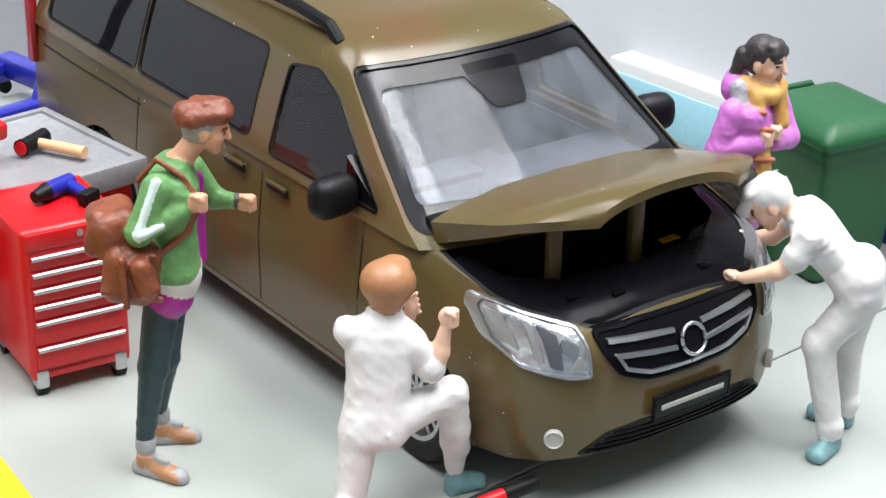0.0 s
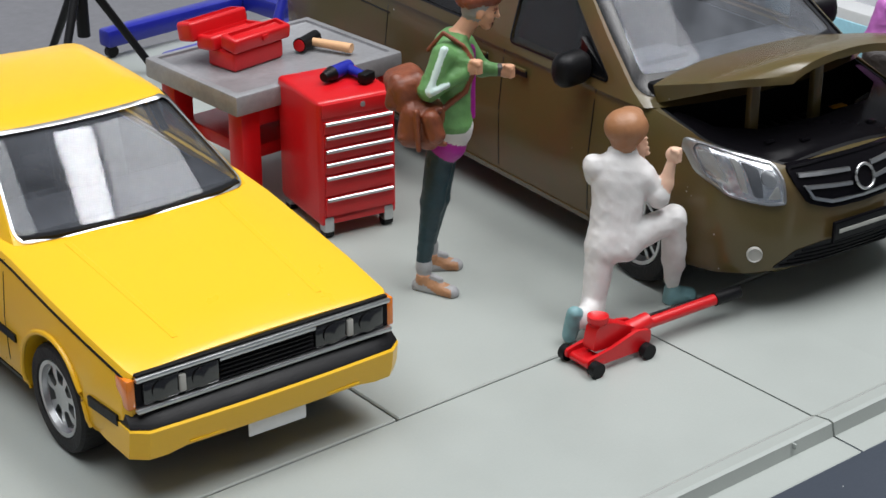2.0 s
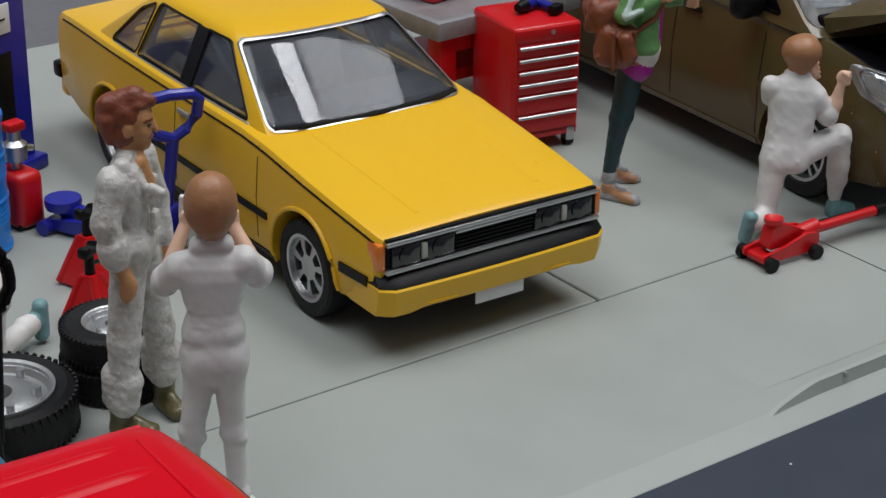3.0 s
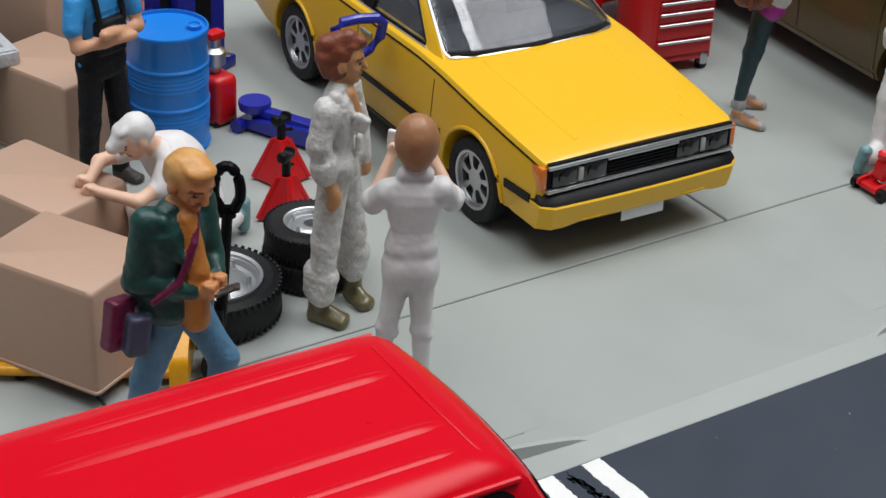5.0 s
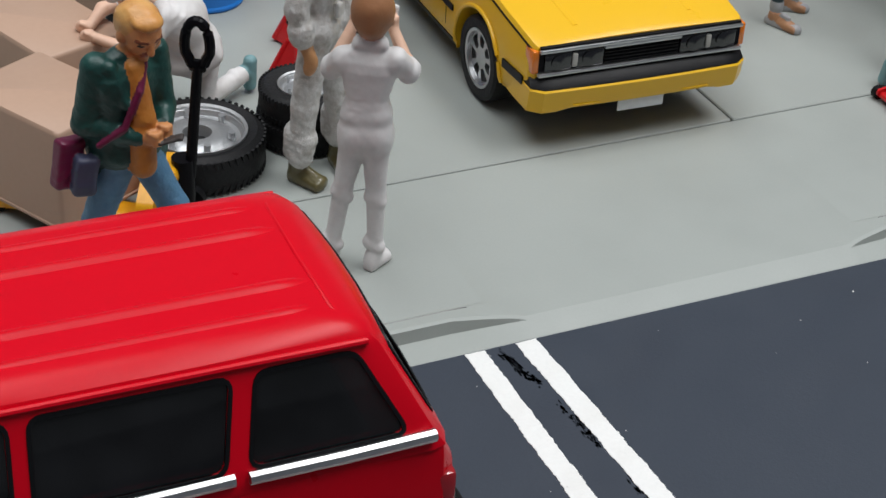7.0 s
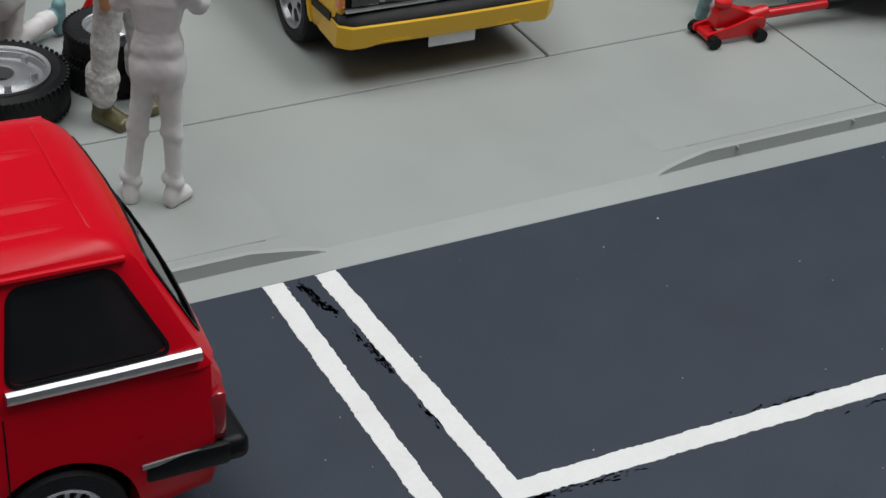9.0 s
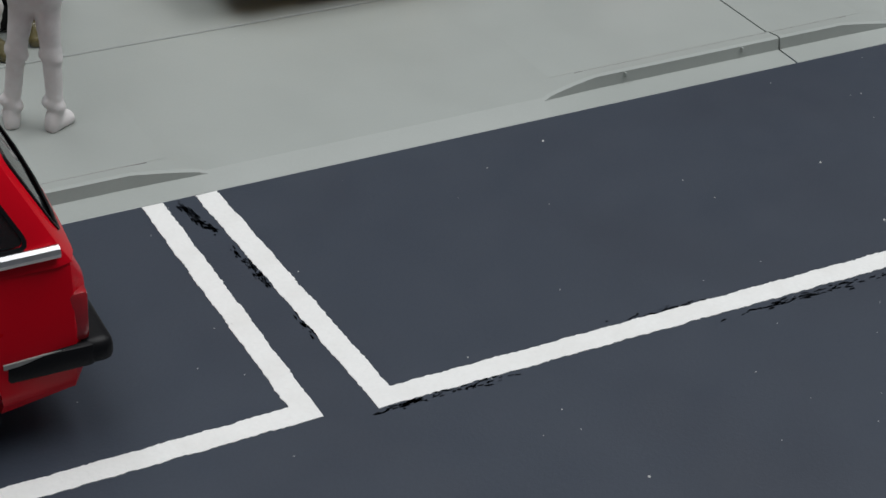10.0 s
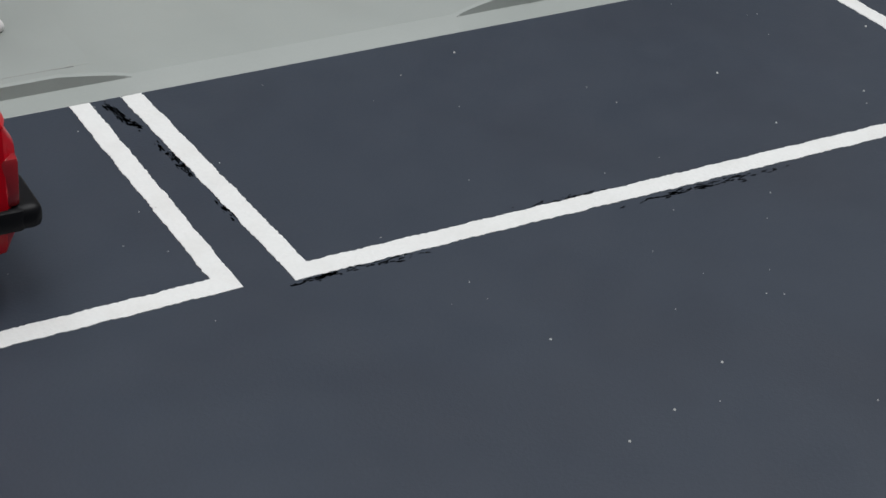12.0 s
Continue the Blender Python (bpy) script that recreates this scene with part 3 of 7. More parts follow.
def yellow_car():
    car = thing("yellow_coupe", at(0.095, 0.083, 0, 0.32) @ Matrix.Diagonal((0.974, 1, 0.986, 1)), "glossy yellow boxy saloon car parked on the garage floor", "car")
    body = Body([(0.12, 0.34, 0.735, 0.745, 0.745, 0.03, 0.012), (0.16, 0.31, 0.752, 0.775, 0.765, 0.035, 0.018), (0.5, 0.25, 0.80, 0.80, 0.785, 0.04, 0.022), (0.85, 0.20, 0.845, 0.81, 0.795, 0.045, 0.024), (1.3, 0.19, 0.905, 0.815, 0.80, 0.05, 0.024), (1.6, 0.19, 0.925, 0.82, 0.80, 0.05, 0.012), (2.6, 0.19, 0.925, 0.82, 0.80, 0.05, 0.012), (3.35, 0.20, 0.93, 0.815, 0.795, 0.05, 0.02), (3.95, 0.24, 0.935, 0.795, 0.775, 0.05, 0.022), (4.26, 0.30, 0.915, 0.76, 0.75, 0.045, 0.02), (4.32, 0.36, 0.87, 0.74, 0.735, 0.03, 0.01)])
    bm = cut_wheels(body.bm(), (0.85, 3.35), 0.345, 0.55)
    bm = carve(bm, new_box((0, 2.55, 0.8), (1.36, 1.9, 0.9), 0.02))
    part("body", bm, M_YELLOW, car, sharp=28)
    rows = [(0.88, 1.36, 3.78, 0.735, 0.10), (0.935, 1.42, 3.70, 0.725, 0.10), (1.27, 1.955, 3.20, 0.585, 0.06), (1.315, 2.02, 3.12, 0.56, 0.05), (1.345, 2.10, 3.02, 0.52, 0.04), (1.362, 2.25, 2.85, 0.42, 0.02)]
    shell = carve(cabin(rows), cabin(rows, 0.045))
    shell = carve(shell, new_box((0, 2.5, 0.86), (1.3, 1.9, 0.3)))
    f = rounded([(1.62, 0.945), (2.36, 0.945), (2.34, 1.285), (2.06, 1.285)], 0.03)
    r1 = rounded([(2.43, 0.945), (3.06, 0.945), (2.97, 1.285), (2.41, 1.285)], 0.03)
    r2 = rounded([(3.10, 0.945), (3.45, 0.945), (3.20, 1.20), (3.03, 1.275)], 0.04)
    ws = rounded([(-0.685, 0.935), (0.685, 0.935), (0.545, 1.30), (-0.545, 1.30)], 0.04)
    bw = rounded([(-0.60, 0.97), (0.60, 0.97), (0.49, 1.27), (-0.49, 1.27)], 0.06)
    shell = glaze(car, rows, [("x", f, -1.2, 1.2, None, M_BLACK), ("x", r1, -1.2, 1.2, None, M_BLACK), ("x", r2, -1.2, 1.2, None, M_BLACK), ("y", ws, 1.0, 2.3, None, M_CHROME), ("y", bw, 2.95, 4.2, None, M_BLACK)], shell, G_CLEAR, trim=0.012)
    part("roof", shell, M_YELLOW, car, sharp=28)
    for s in (-1, 1):
        lo, hi = (-1.2, -0.15) if s < 0 else (0.15, 1.2)
        pillar = carve(carve(cabin(rows, -0.006), cabin(rows, 0.03)), prism(bmesh.new(), [(2.325, 0.935), (2.465, 0.935), (2.445, 1.292), (2.305, 1.292)], lo, hi, "x"), "INTERSECT")
        part("door_pillar", pillar, M_BLACK, car)
        ledge = carve(carve(cabin(rows, -0.008), cabin(rows, 0.03)), prism(bmesh.new(), [(1.56, 0.908), (3.40, 0.908), (3.40, 0.936), (1.60, 0.936)], lo, hi, "x"), "INTERSECT")
        part("window_ledge", ledge, M_LEDGE, car, "pale grey strip under the side glass")
    part("cowl", prism(bmesh.new(), [(-0.66, 1.40), (-0.5, 1.345), (0, 1.305), (0.5, 1.345), (0.66, 1.40), (0.66, 1.46), (-0.66, 1.46)], 0.93, 0.945, "z"), M_BLACK, car)
    for s in (-1, 1):
        part("pinstripe", body.strip(s, 0.16, 4.2, lambda y: body.row(y)[2] - 0.052, lambda y: body.row(y)[2] - 0.034, 0.004, 40), M_BLACK, car)
        part("side_moulding", body.strip(s, 1.24, 2.95, lambda y: 0.455, lambda y: 0.505, 0.012), M_BLACK, car)
        part("side_moulding", body.strip(s, 0.2, 0.46, lambda y: 0.435, lambda y: 0.50, 0.014, 4), M_BLACK, car)
        part("sill", body.strip(s, 1.2, 3.0, lambda y: 0.20, lambda y: 0.25, 0.006), M_BLACK, car)
        for y in (1.36, 2.40):
            seam = bmesh.new()
            zs = [0.26 + 0.62 * k / 8 for k in range(9)]
            skin(seam, [[(s * (body.side(y, z) - 0.02), y - 0.004, z), (s * (body.side(y, z) + 0.002), y - 0.004, z), (s * (body.side(y, z) + 0.002), y + 0.004, z), (s * (body.side(y, z) - 0.02), y + 0.004, z)] for z in zs])
            part("door_seam", seam, M_BLACK, car)
        part("door_handle", new_box((s * 0.82, 2.27, 0.80), (0.02, 0.15, 0.035), 0.008), M_GREY, car)
        part("corner_lamp", new_box((s * 0.752, 0.165, 0.632), (0.05, 0.12, 0.16), 0.012), M_ORANGE, car, "orange corner lamp")
        for dx in (0.60, 0.38):
            lamp = part("headlamp", new_box((s * dx, 0.102, 0.63), (0.2, 0.03, 0.125), 0.012), M_DARK_LAMP, car)
            part("lamp_bulb", lathe(bmesh.new(), [(0, 0), (0.05, 0.0), (0.055, 0.012), (0, 0.02)], 20, Matrix.Translation((s * dx, 0.088, 0.63)) @ pose(0, 0, 0, 90, 0, 0)), M_DARK_LAMP, lamp)
        part("lamp_divider", new_box((s * 0.488, 0.092, 0.63), (0.036, 0.03, 0.092), 0.005), M_LEDGE, car)
    front = rounded([(-0.735, 0.555), (0.735, 0.555), (0.735, 0.705), (-0.735, 0.705)], 0.012)
    part("grille_panel", prism(bmesh.new(), front, 0.104, 0.16, "y"), M_BLACK_GLOSS, car)
    for k in range(5):
        part("grille_bar", new_box((0, 0.098, 0.578 + 0.024 * k), (0.54, 0.014, 0.009), 0.003), M_BLACK, car)
    part("grille_trim", new_box((0, 0.092, 0.713), (1.475, 0.03, 0.024), 0.007), M_CHROME, car, "thin silver strip over the lamps")
    part("grille_trim", new_box((0, 0.088, 0.552), (1.485, 0.036, 0.026), 0.008), M_CHROME, car, "thin silver strip under the lamps")
    part("grille_trim", new_box((0, 0.087, 0.692), (0.56, 0.02, 0.022), 0.005), M_CHROME, car)
    part("bonnet_gap", new_box((0, 0.108, 0.731), (1.46, 0.03, 0.016), 0.004), M_BLACK, car)
    bumper = bmesh.new()
    rings = []
    for t in [i / 18 for i in range(19)]:
        a = (t - 0.5) * 2
        x = 0.80 * math.copysign(min(1, abs(a) * 1.16), a)
        y = 0.025 + 0.03 * a * a + (0.26 * max(0, (abs(a) - 0.862) / 0.138))
        rings.append([(x * 0.97, y + 0.06, 0.455), (x * 0.978, y - 0.006, 0.460), (x * 0.979, y - 0.010, 0.466), (x * 0.978, y - 0.004, 0.475), (x * 0.965, y + 0.058, 0.532), (x * 0.96, y + 0.085, 0.538)])
    skin(bumper, rings)
    part("front_bumper", bumper, M_BLACK, car, "matt black rubber bumper")
    valance = bmesh.new()
    rings = []
    for t in [i / 18 for i in range(19)]:
        a = (t - 0.5) * 2
        x = 0.79 * math.copysign(min(1, abs(a) * 1.16), a)
        y = 0.03 + 0.03 * a * a + (0.3 * max(0, (abs(a) - 0.862) / 0.138))
        low = 0.300 if abs(a) < 0.66 else 0.282
        rings.append([(x * 0.97, y + 0.14, low), (x * 0.985, y + 0.030, low), (x * 0.995, y + 0.008, low + 0.010), (x, y - 0.010, 0.350), (x, y - 0.022, 0.438), (x, y - 0.026, 0.452), (x * 0.998, y - 0.016, 0.463), (x * 0.99, y + 0.06, 0.463)])
    skin(valance, rings)
    part("front_valance", valance, M_YELLOW, car)
    for s in (-1, 1):
        part("bumper_slot", new_box((s * 0.40, 0.030, 0.335), (0.2, 0.014, 0.012), 0.005), M_YELLOW, car)
    part("number_plate", new_box((0.02, 0.062, 0.272), (0.34, 0.012, 0.10), 0.006), M_PLATE, car, "blank white number plate")
    part("rear_bumper", new_box((0, 4.34, 0.47), (1.56, 0.12, 0.12), 0.03), M_BLACK, car)
    part("rear_skirt", new_box((0, 4.28, 0.36), (1.5, 0.14, 0.16), 0.04), M_YELLOW, car)
    for s in (-1, 1):
        for y in (0.85, 3.35):
            lip = [(s * (body.side(y + 0.352 * math.cos(a), 0.3 + 0.352 * math.sin(a)) + 0.004), y + 0.352 * math.cos(a), 0.3 + 0.352 * math.sin(a)) for a in [math.pi * k / 24 for k in range(-2, 25)]]
            part("arch_lip", pipe(bmesh.new(), lip, 0.015, 8), M_YELLOW, car)
        part("tail_lamp", new_box((s * 0.52, 4.315, 0.70), (0.36, 0.04, 0.16), 0.015), M_RED_LAMP, car)
        part("hood_crease", body.ridge(lambda y, s=s: s * (0.42 + 0.05 * (y - 0.3)), 0.26, 1.28, 0.03, 0.0035), M_YELLOW, car)
    lining(car, (0, 2.55, 0.66), (1.355, 1.895, 0.52))
    part("dashboard", box(new_box((0, 1.76, 0.80), (1.28, 0.3, 0.22), 0.06), (0, 1.64, 0.905), (1.30, 0.42, 0.11), 0.03), M_SEAT, car)
    ring = [(-0.33 + 0.17 * math.cos(t), 2.0 + 0.05 * math.sin(t), 0.90 + 0.15 * math.sin(t)) for t in [2 * math.pi * i / 24 for i in range(24)]]
    steer = pipe(bmesh.new(), ring, 0.016, 8, loop=True)
    rod(steer, (-0.33, 2.0, 0.9), (-0.33, 1.85, 0.84), 0.03)
    box(steer, (-0.33, 1.99, 0.9), (0.3, 0.02, 0.03))
    part("steering_wheel", steer, M_SEAT, car)
    for x, y in ((-0.33, 2.3), (0.33, 2.3)):
        seat(car, x, y, 0.38, M_SEAT)
    part("rear_seat", box(new_box((0, 3.1, 0.5), (1.2, 0.5, 0.2), 0.05), (0, 3.35, 0.72), (1.2, 0.14, 0.42), 0.05), M_SEAT, car)
    for y in (0.85, 3.35):
        for s in (-1, 1):
            wheel(car, s * 0.715, y, 0.295, 0.185, 0.205, s, M_CHROME, 7, disc=True)
    part("underbody", new_box((0, 2.2, 0.24), (1.3, 3.9, 0.14), 0.03), M_BLACK, car)
    return car


yellow_car()


def van():
    car = thing("olive_van", at(3.84, -0.24, 0, -1.9) @ Matrix.Diagonal((0.975, 1, 1, 1)), "olive-brown passenger van with dark windows and its bonnet raised", "van")
    W = 0.93
    body = Body([(0.0, 0.37, 0.66, 0.16, 0.16, 0.03, 0.03), (0.02, 0.32, 0.725, 0.34, 0.33, 0.05, 0.04), (0.055, 0.29, 0.785, 0.50, 0.48, 0.07, 0.05), (0.11, 0.265, 0.845, 0.635, 0.60, 0.08, 0.055), (0.19, 0.245, 0.905, 0.745, 0.70, 0.085, 0.06), (0.34, 0.225, 0.97, 0.845, 0.79, 0.09, 0.06), (0.60, 0.21, 1.045, 0.915, 0.855, 0.09, 0.06), (1.0, 0.20, 1.12, 0.945, 0.905, 0.08, 0.05), (1.5, 0.20, 1.14, 0.95, 0.915, 0.06, 0.02), (4.6, 0.22, 1.14, 0.95, 0.915, 0.06, 0.02), (4.98, 0.26, 1.14, 0.925, 0.90, 0.06, 0.02), (5.06, 0.32, 1.12, 0.90, 0.88, 0.04, 0.01)])
    bm = cut_wheels(body.bm(), (0.92, 4.05), 0.40, 0.62)
    bm = carve(bm, new_box((0, 2.9, 0.95), (1.62, 3.7, 0.9), 0.02))
    # the engine bay
    bay_plan = rounded([(-0.46, 0.135), (0.46, 0.135), (0.57, 0.20), (0.725, 0.335), (0.81, 0.53), (0.825, 0.75), (0.825, 0.95), (-0.825, 0.95), (-0.825, 0.75), (-0.81, 0.53), (-0.725, 0.335), (-0.57, 0.20)], 0.08)
    bm = carve(bm, prism(bmesh.new(), bay_plan, 0.52, 1.4, "z"))
    part("body", bm, M_OLIVE, car, sharp=28)
    rows = [(1.09, 0.90, 5.05, 0.925, 0.16), (1.16, 1.02, 5.03, 0.915, 0.16), (1.40, 1.36, 5.00, 0.845, 0.13), (1.66, 1.70, 4.94, 0.755, 0.10), (1.73, 1.80, 4.90, 0.725, 0.09), (1.79, 1.92, 4.84, 0.66, 0.07), (1.815, 2.10, 4.72, 0.52, 0.04)]
    shell = carve(cabin(rows), cabin(rows, 0.05))
    shell = carve(shell, new_box((0, 3.0, 1.06), (1.5, 3.6, 0.3)))
    door = rounded([(1.24, 1.165), (2.20, 1.155), (2.20, 1.60), (1.96, 1.635), (1.74, 1.55)], 0.04)
    mid = rounded([(2.42, 1.18), (3.62, 1.18), (3.62, 1.635), (2.42, 1.635)], 0.05)
    rear = rounded([(3.66, 1.18), (4.80, 1.18), (4.74, 1.625), (3.66, 1.635)], 0.05)
    ws = rounded([(-0.865, 1.15), (0.865, 1.15), (0.705, 1.69), (-0.705, 1.69)], 0.05)
    bw = rounded([(-0.74, 1.2), (0.74, 1.2), (0.66, 1.62), (-0.66, 1.62)], 0.06)
    shell = glaze(car, rows, [("x", door, -1.3, 1.3, G_DOOR, M_FRIT), ("x", mid, -1.3, 1.3, G_DARK, M_FRIT), ("x", rear, -1.3, 1.3, G_DARK, M_FRIT), ("y", ws, 0.5, 2.2, G_VAN, M_FRIT), ("y", bw, 4.6, 5.4, G_DARK, M_FRIT)], shell, G_DARK, trim=0.012, frit=0.075)
    part("roof", shell, M_OLIVE, car, sharp=28)
    # black border and sensor box behind the windscreen
    sensor = carve(carve(cabin(rows, 0.002), cabin(rows, 0.005)), prism(bmesh.new(), rounded([(-0.20, 1.655), (0.20, 1.655), (0.10, 1.49), (-0.10, 1.49)], 0.03), 0.5, 2.2, "y"), "INTERSECT")
    part("sensor_box", sensor, M_FRIT, car)
    for s in (-1, 1):
        rail = pipe(bmesh.new(), [(s * 0.655, 1.94, 1.76), (s * 0.665, 2.02, 1.835), (s * 0.67, 2.3, 1.862), (s * 0.675, 3.2, 1.872), (s * 0.67, 4.4, 1.862), (s * 0.665, 4.68, 1.835), (s * 0.66, 4.78, 1.76)], 0.034, 10)
        part("roof_rail", rail, M_BLACK, car, "black roof rail")
        mirror = new_box((0, 0, 0), (0.27, 0.17, 0.21), 0.082, Matrix.Translation((s * 1.04, 1.44, 1.21)) @ pose(0, 0, 0, 0, 0, s * -8), seg=4)
        box(mirror, (s * 0.90, 1.47, 1.15), (0.12, 0.10, 0.08), 0.03)
        part("door_mirror", mirror, M_BLACK, car)
        part("mirror_base", prism(bmesh.new(), [(1.22, 1.15), (1.52, 1.15), (1.52, 1.36)], s * 0.86, s * 0.905), M_FRIT, car)
        part("sill_trim", body.strip(s, 1.35, 3.6, lambda y: 0.215, lambda y: 0.27, 0.008), M_OLIVE, car)
        part("slide_rail", body.strip(s, 3.6, 4.9, lambda y: 0.97, lambda y: 0.985, 0.004), M_BLACK, car)
        for y in (1.36, 2.28, 3.63):
            seam = bmesh.new()
            zs = [0.30 + 0.78 * k / 8 for k in range(9)]
            skin(seam, [[(s * (body.side(y, z) - 0.02), y - 0.004, z), (s * (body.side(y, z) + 0.0015), y - 0.004, z), (s * (body.side(y, z) + 0.0015), y + 0.004, z), (s * (body.side(y, z) - 0.02), y + 0.004, z)] for z in zs])
            part("door_seam", seam, M_BLACK, car)
        for y in (2.10, 2.52):
            h = part("door_handle", new_box((s * 0.950, y, 1.012), (0.022, 0.19, 0.022), 0.008), M_OLIVE, car)
            part("handle_recess", new_box((s * 0.948, y, 0.99), (0.014, 0.20, 0.042), 0.004), M_BLACK, h)
        part("tail_lamp", new_box((s * 0.925, 5.02, 1.10), (0.07, 0.09, 0.55), 0.03), M_RED_LAMP, car)
        # headlamps are cut from the wing's own curve
        lens = rounded([(s * 0.55, 0.70), (s * 0.65, 0.70), (s * 0.80, 0.735), (s * 0.85, 0.82), (s * 0.858, 0.96), (s * 0.838, 1.0), (s * 0.74, 0.972), (s * 0.575, 0.925), (s * 0.56, 0.87)], 0.02)
        lamp = part("headlamp", body.panel(lens, -0.3, 0.62, 0.018, -0.014), G_LENS, car, "clear swept-back headlamp", sharp=40)
        lamp.visible_shadow = False
        part("lamp_bowl", body.panel(grown(lens, -0.006), -0.3, 0.61, 0.003, 0.02), M_LAMP_GLASS, lamp, "faceted silver reflector", sharp=50)
        part("lamp_rim", body.panel(grown(lens, 0.003), -0.3, 0.63, 0.012, 0.02, hole=grown(lens, -0.006)), M_CHROME, lamp)
        for pts, mt in (([(0.66, 0.735), (0.705, 0.745), (0.725, 0.93), (0.675, 0.91)], M_CABIN), ([(0.725, 0.76), (0.745, 0.765), (0.765, 0.945), (0.74, 0.935)], M_GREY), ([(0.575, 0.73), (0.635, 0.73), (0.60, 0.80), (0.585, 0.80)], M_GREY), ([(0.79, 0.80), (0.83, 0.85), (0.835, 0.95), (0.81, 0.95)], M_GREY)):
            part("lamp_divider", body.panel(rounded([(s * a, b) for a, b in pts], 0.012), -0.3, 0.6, 0.0075, 0.004), mt, lamp)
        part("bulb", body.panel([(s * (0.63 + 0.035 * math.cos(t)), 0.845 + 0.045 * math.sin(t)) for t in [2 * math.pi * k / 20 for k in range(20)]], -0.3, 0.6, 0.009, 0.004), M_CHROME, lamp)
        part("fog_lamp", lathe(bmesh.new(), [(0, 0.008), (0.036, 0.008), (0.042, 0.0), (0.046, 0.006), (0.046, 0.06), (0, 0.06)], 24, Matrix.Translation((s * 0.71, 0.128, 0.40)) @ pose(0, 0, 0, -90, 0, s * 38)), M_LEDGE, car, "flat pale fog lamp")
    # grille with two pairs of bars and a round badge
    gr = rounded([(-0.50, 0.885), (-0.25, 0.893), (0.25, 0.893), (0.50, 0.885), (0.475, 0.80), (0.41, 0.70), (0.26, 0.648), (0.0, 0.635), (-0.26, 0.648), (-0.41, 0.70), (-0.475, 0.80)], 0.03)
    part("grille", body.panel(gr, -0.3, 0.3, 0.004, 0.03), M_BLACK_GLOSS, car)
    part("grille_surround", body.panel(grown(gr, 0.012), -0.3, 0.3, 0.010, 0.02, hole=gr), M_BLACK_GLOSS, car)
    for z, w, rise in ((0.825, 0.455, 0.022), (0.748, 0.415, 0.03)):
        for s in (-1, 1):
            bar = [(s * 0.085, z - 0.009), (s * w, z - 0.007 + rise), (s * w, z + 0.012 + rise), (s * 0.085, z + 0.010)]
            part("grille_bar", body.panel(bar, -0.3, 0.3, 0.014, 0.01), M_CHROME, car)
    for s in (-1, 1):
        low_bar = [(s * 0.003, 0.655), (s * 0.25, 0.664), (s * 0.385, 0.708), (s * 0.437, 0.79), (s * 0.424, 0.795), (s * 0.372, 0.722), (s * 0.24, 0.682), (s * 0.003, 0.672)]
        part("grille_bar", body.panel(low_bar, -0.3, 0.3, 0.014, 0.01), M_CHROME, car)
    face = Matrix.Translation((0, 0.0, 0.772)) @ pose(0, 0, 0, -22, 0, 0)
    badge = pipe(bmesh.new(), [face @ Vector((0.072 * math.cos(t), -0.012, 0.072 * math.sin(t))) for t in [2 * math.pi * i / 32 for i in range(32)]], 0.009, 8, loop=True)
    part("badge", badge, M_CHROME, car, "plain round silver badge")
    part("badge_disc", lathe(bmesh.new(), [(0, 0), (0.066, 0.0), (0.074, 0.05), (0, 0.05)], 28, face @ pose(0, 0, 0, -90, 0, 0)), M_BLACK_GLOSS, car)
    pl = part("number_plate", new_box((0, -0.025, 0.485), (0.48, 0.02, 0.115), 0.006), M_BLACK, car, "black plate with a pale bar")
    part("plate_bar", new_box((0, -0.036, 0.485), (0.40, 0.004, 0.026), 0.001), M_LEDGE, pl)
    part("plate_rim", carve(new_box((0, -0.028, 0.485), (0.495, 0.018, 0.13), 0.004), new_box((0, -0.03, 0.485), (0.47, 0.1, 0.105))), M_BLACK_GLOSS, pl)
    low = rounded([(-0.60, 0.30), (0.60, 0.30), (0.48, 0.40), (0.30, 0.43), (-0.30, 0.43), (-0.48, 0.40)], 0.03)
    part("lower_grille", body.panel(low, -0.3, 0.3, 0.004, 0.03), M_BLACK, car)
    for k in range(4):
        w = 0.56 - 0.045 * k
        part("grille_slat", body.panel([(-w, 0.312 + 0.026 * k), (w, 0.312 + 0.026 * k), (w, 0.321 + 0.026 * k), (-w, 0.321 + 0.026 * k)], -0.3, 0.3, 0.010, 0.01), M_BLACK_GLOSS, car)
    # raised bonnet, hinged at the windscreen
    # a shallow dished panel with a turned-down rim, hinged at the windscreen
    rings = []
    n = 20
    cross = (-1, -0.985, -0.95, -0.85, -0.7, -0.5, -0.25, 0, 0.25, 0.5, 0.7, 0.85, 0.95, 0.985, 1)
    for i in range(n + 1):
        t = i / n
        run = 0.81 * t
        w = (0.825 - 0.07 * t) * (1 if t < 0.5 else math.sqrt(max(0.0, 1 - 0.66 * ((t - 0.5) / 0.5) ** 2.4)))
        rim = 0.105 - 0.06 * min(1, t / 0.7)
        nose = -0.03 * max(0, (t - 0.75) / 0.25) ** 2
        z = lambda a, t=t, nose=nose: 0.055 * (1 - a * a) - 0.03 * abs(a) ** 6 + nose + 0.012 * max(0, 1 - abs(abs(a) - 0.55) / 0.1) * min(1, 3 * (1 - t))  # noqa: E731
        top = [(w * a, -run + 0.05 * a * a * t, z(a)) for a in cross]
        low = [(w * a * 0.985, -run + 0.05 * a * a * t + 0.01 * t, z(a) - (rim if abs(a) == 1 else 0.035 if i < n else 0.045)) for a in cross[::-1]]
        rings.append(top + low)
    hood = skin(bmesh.new(), rings)
    tilt = Matrix.Translation((0, 0.95, 1.235)) @ pose(0, 0, 0, -17, 0, 0)
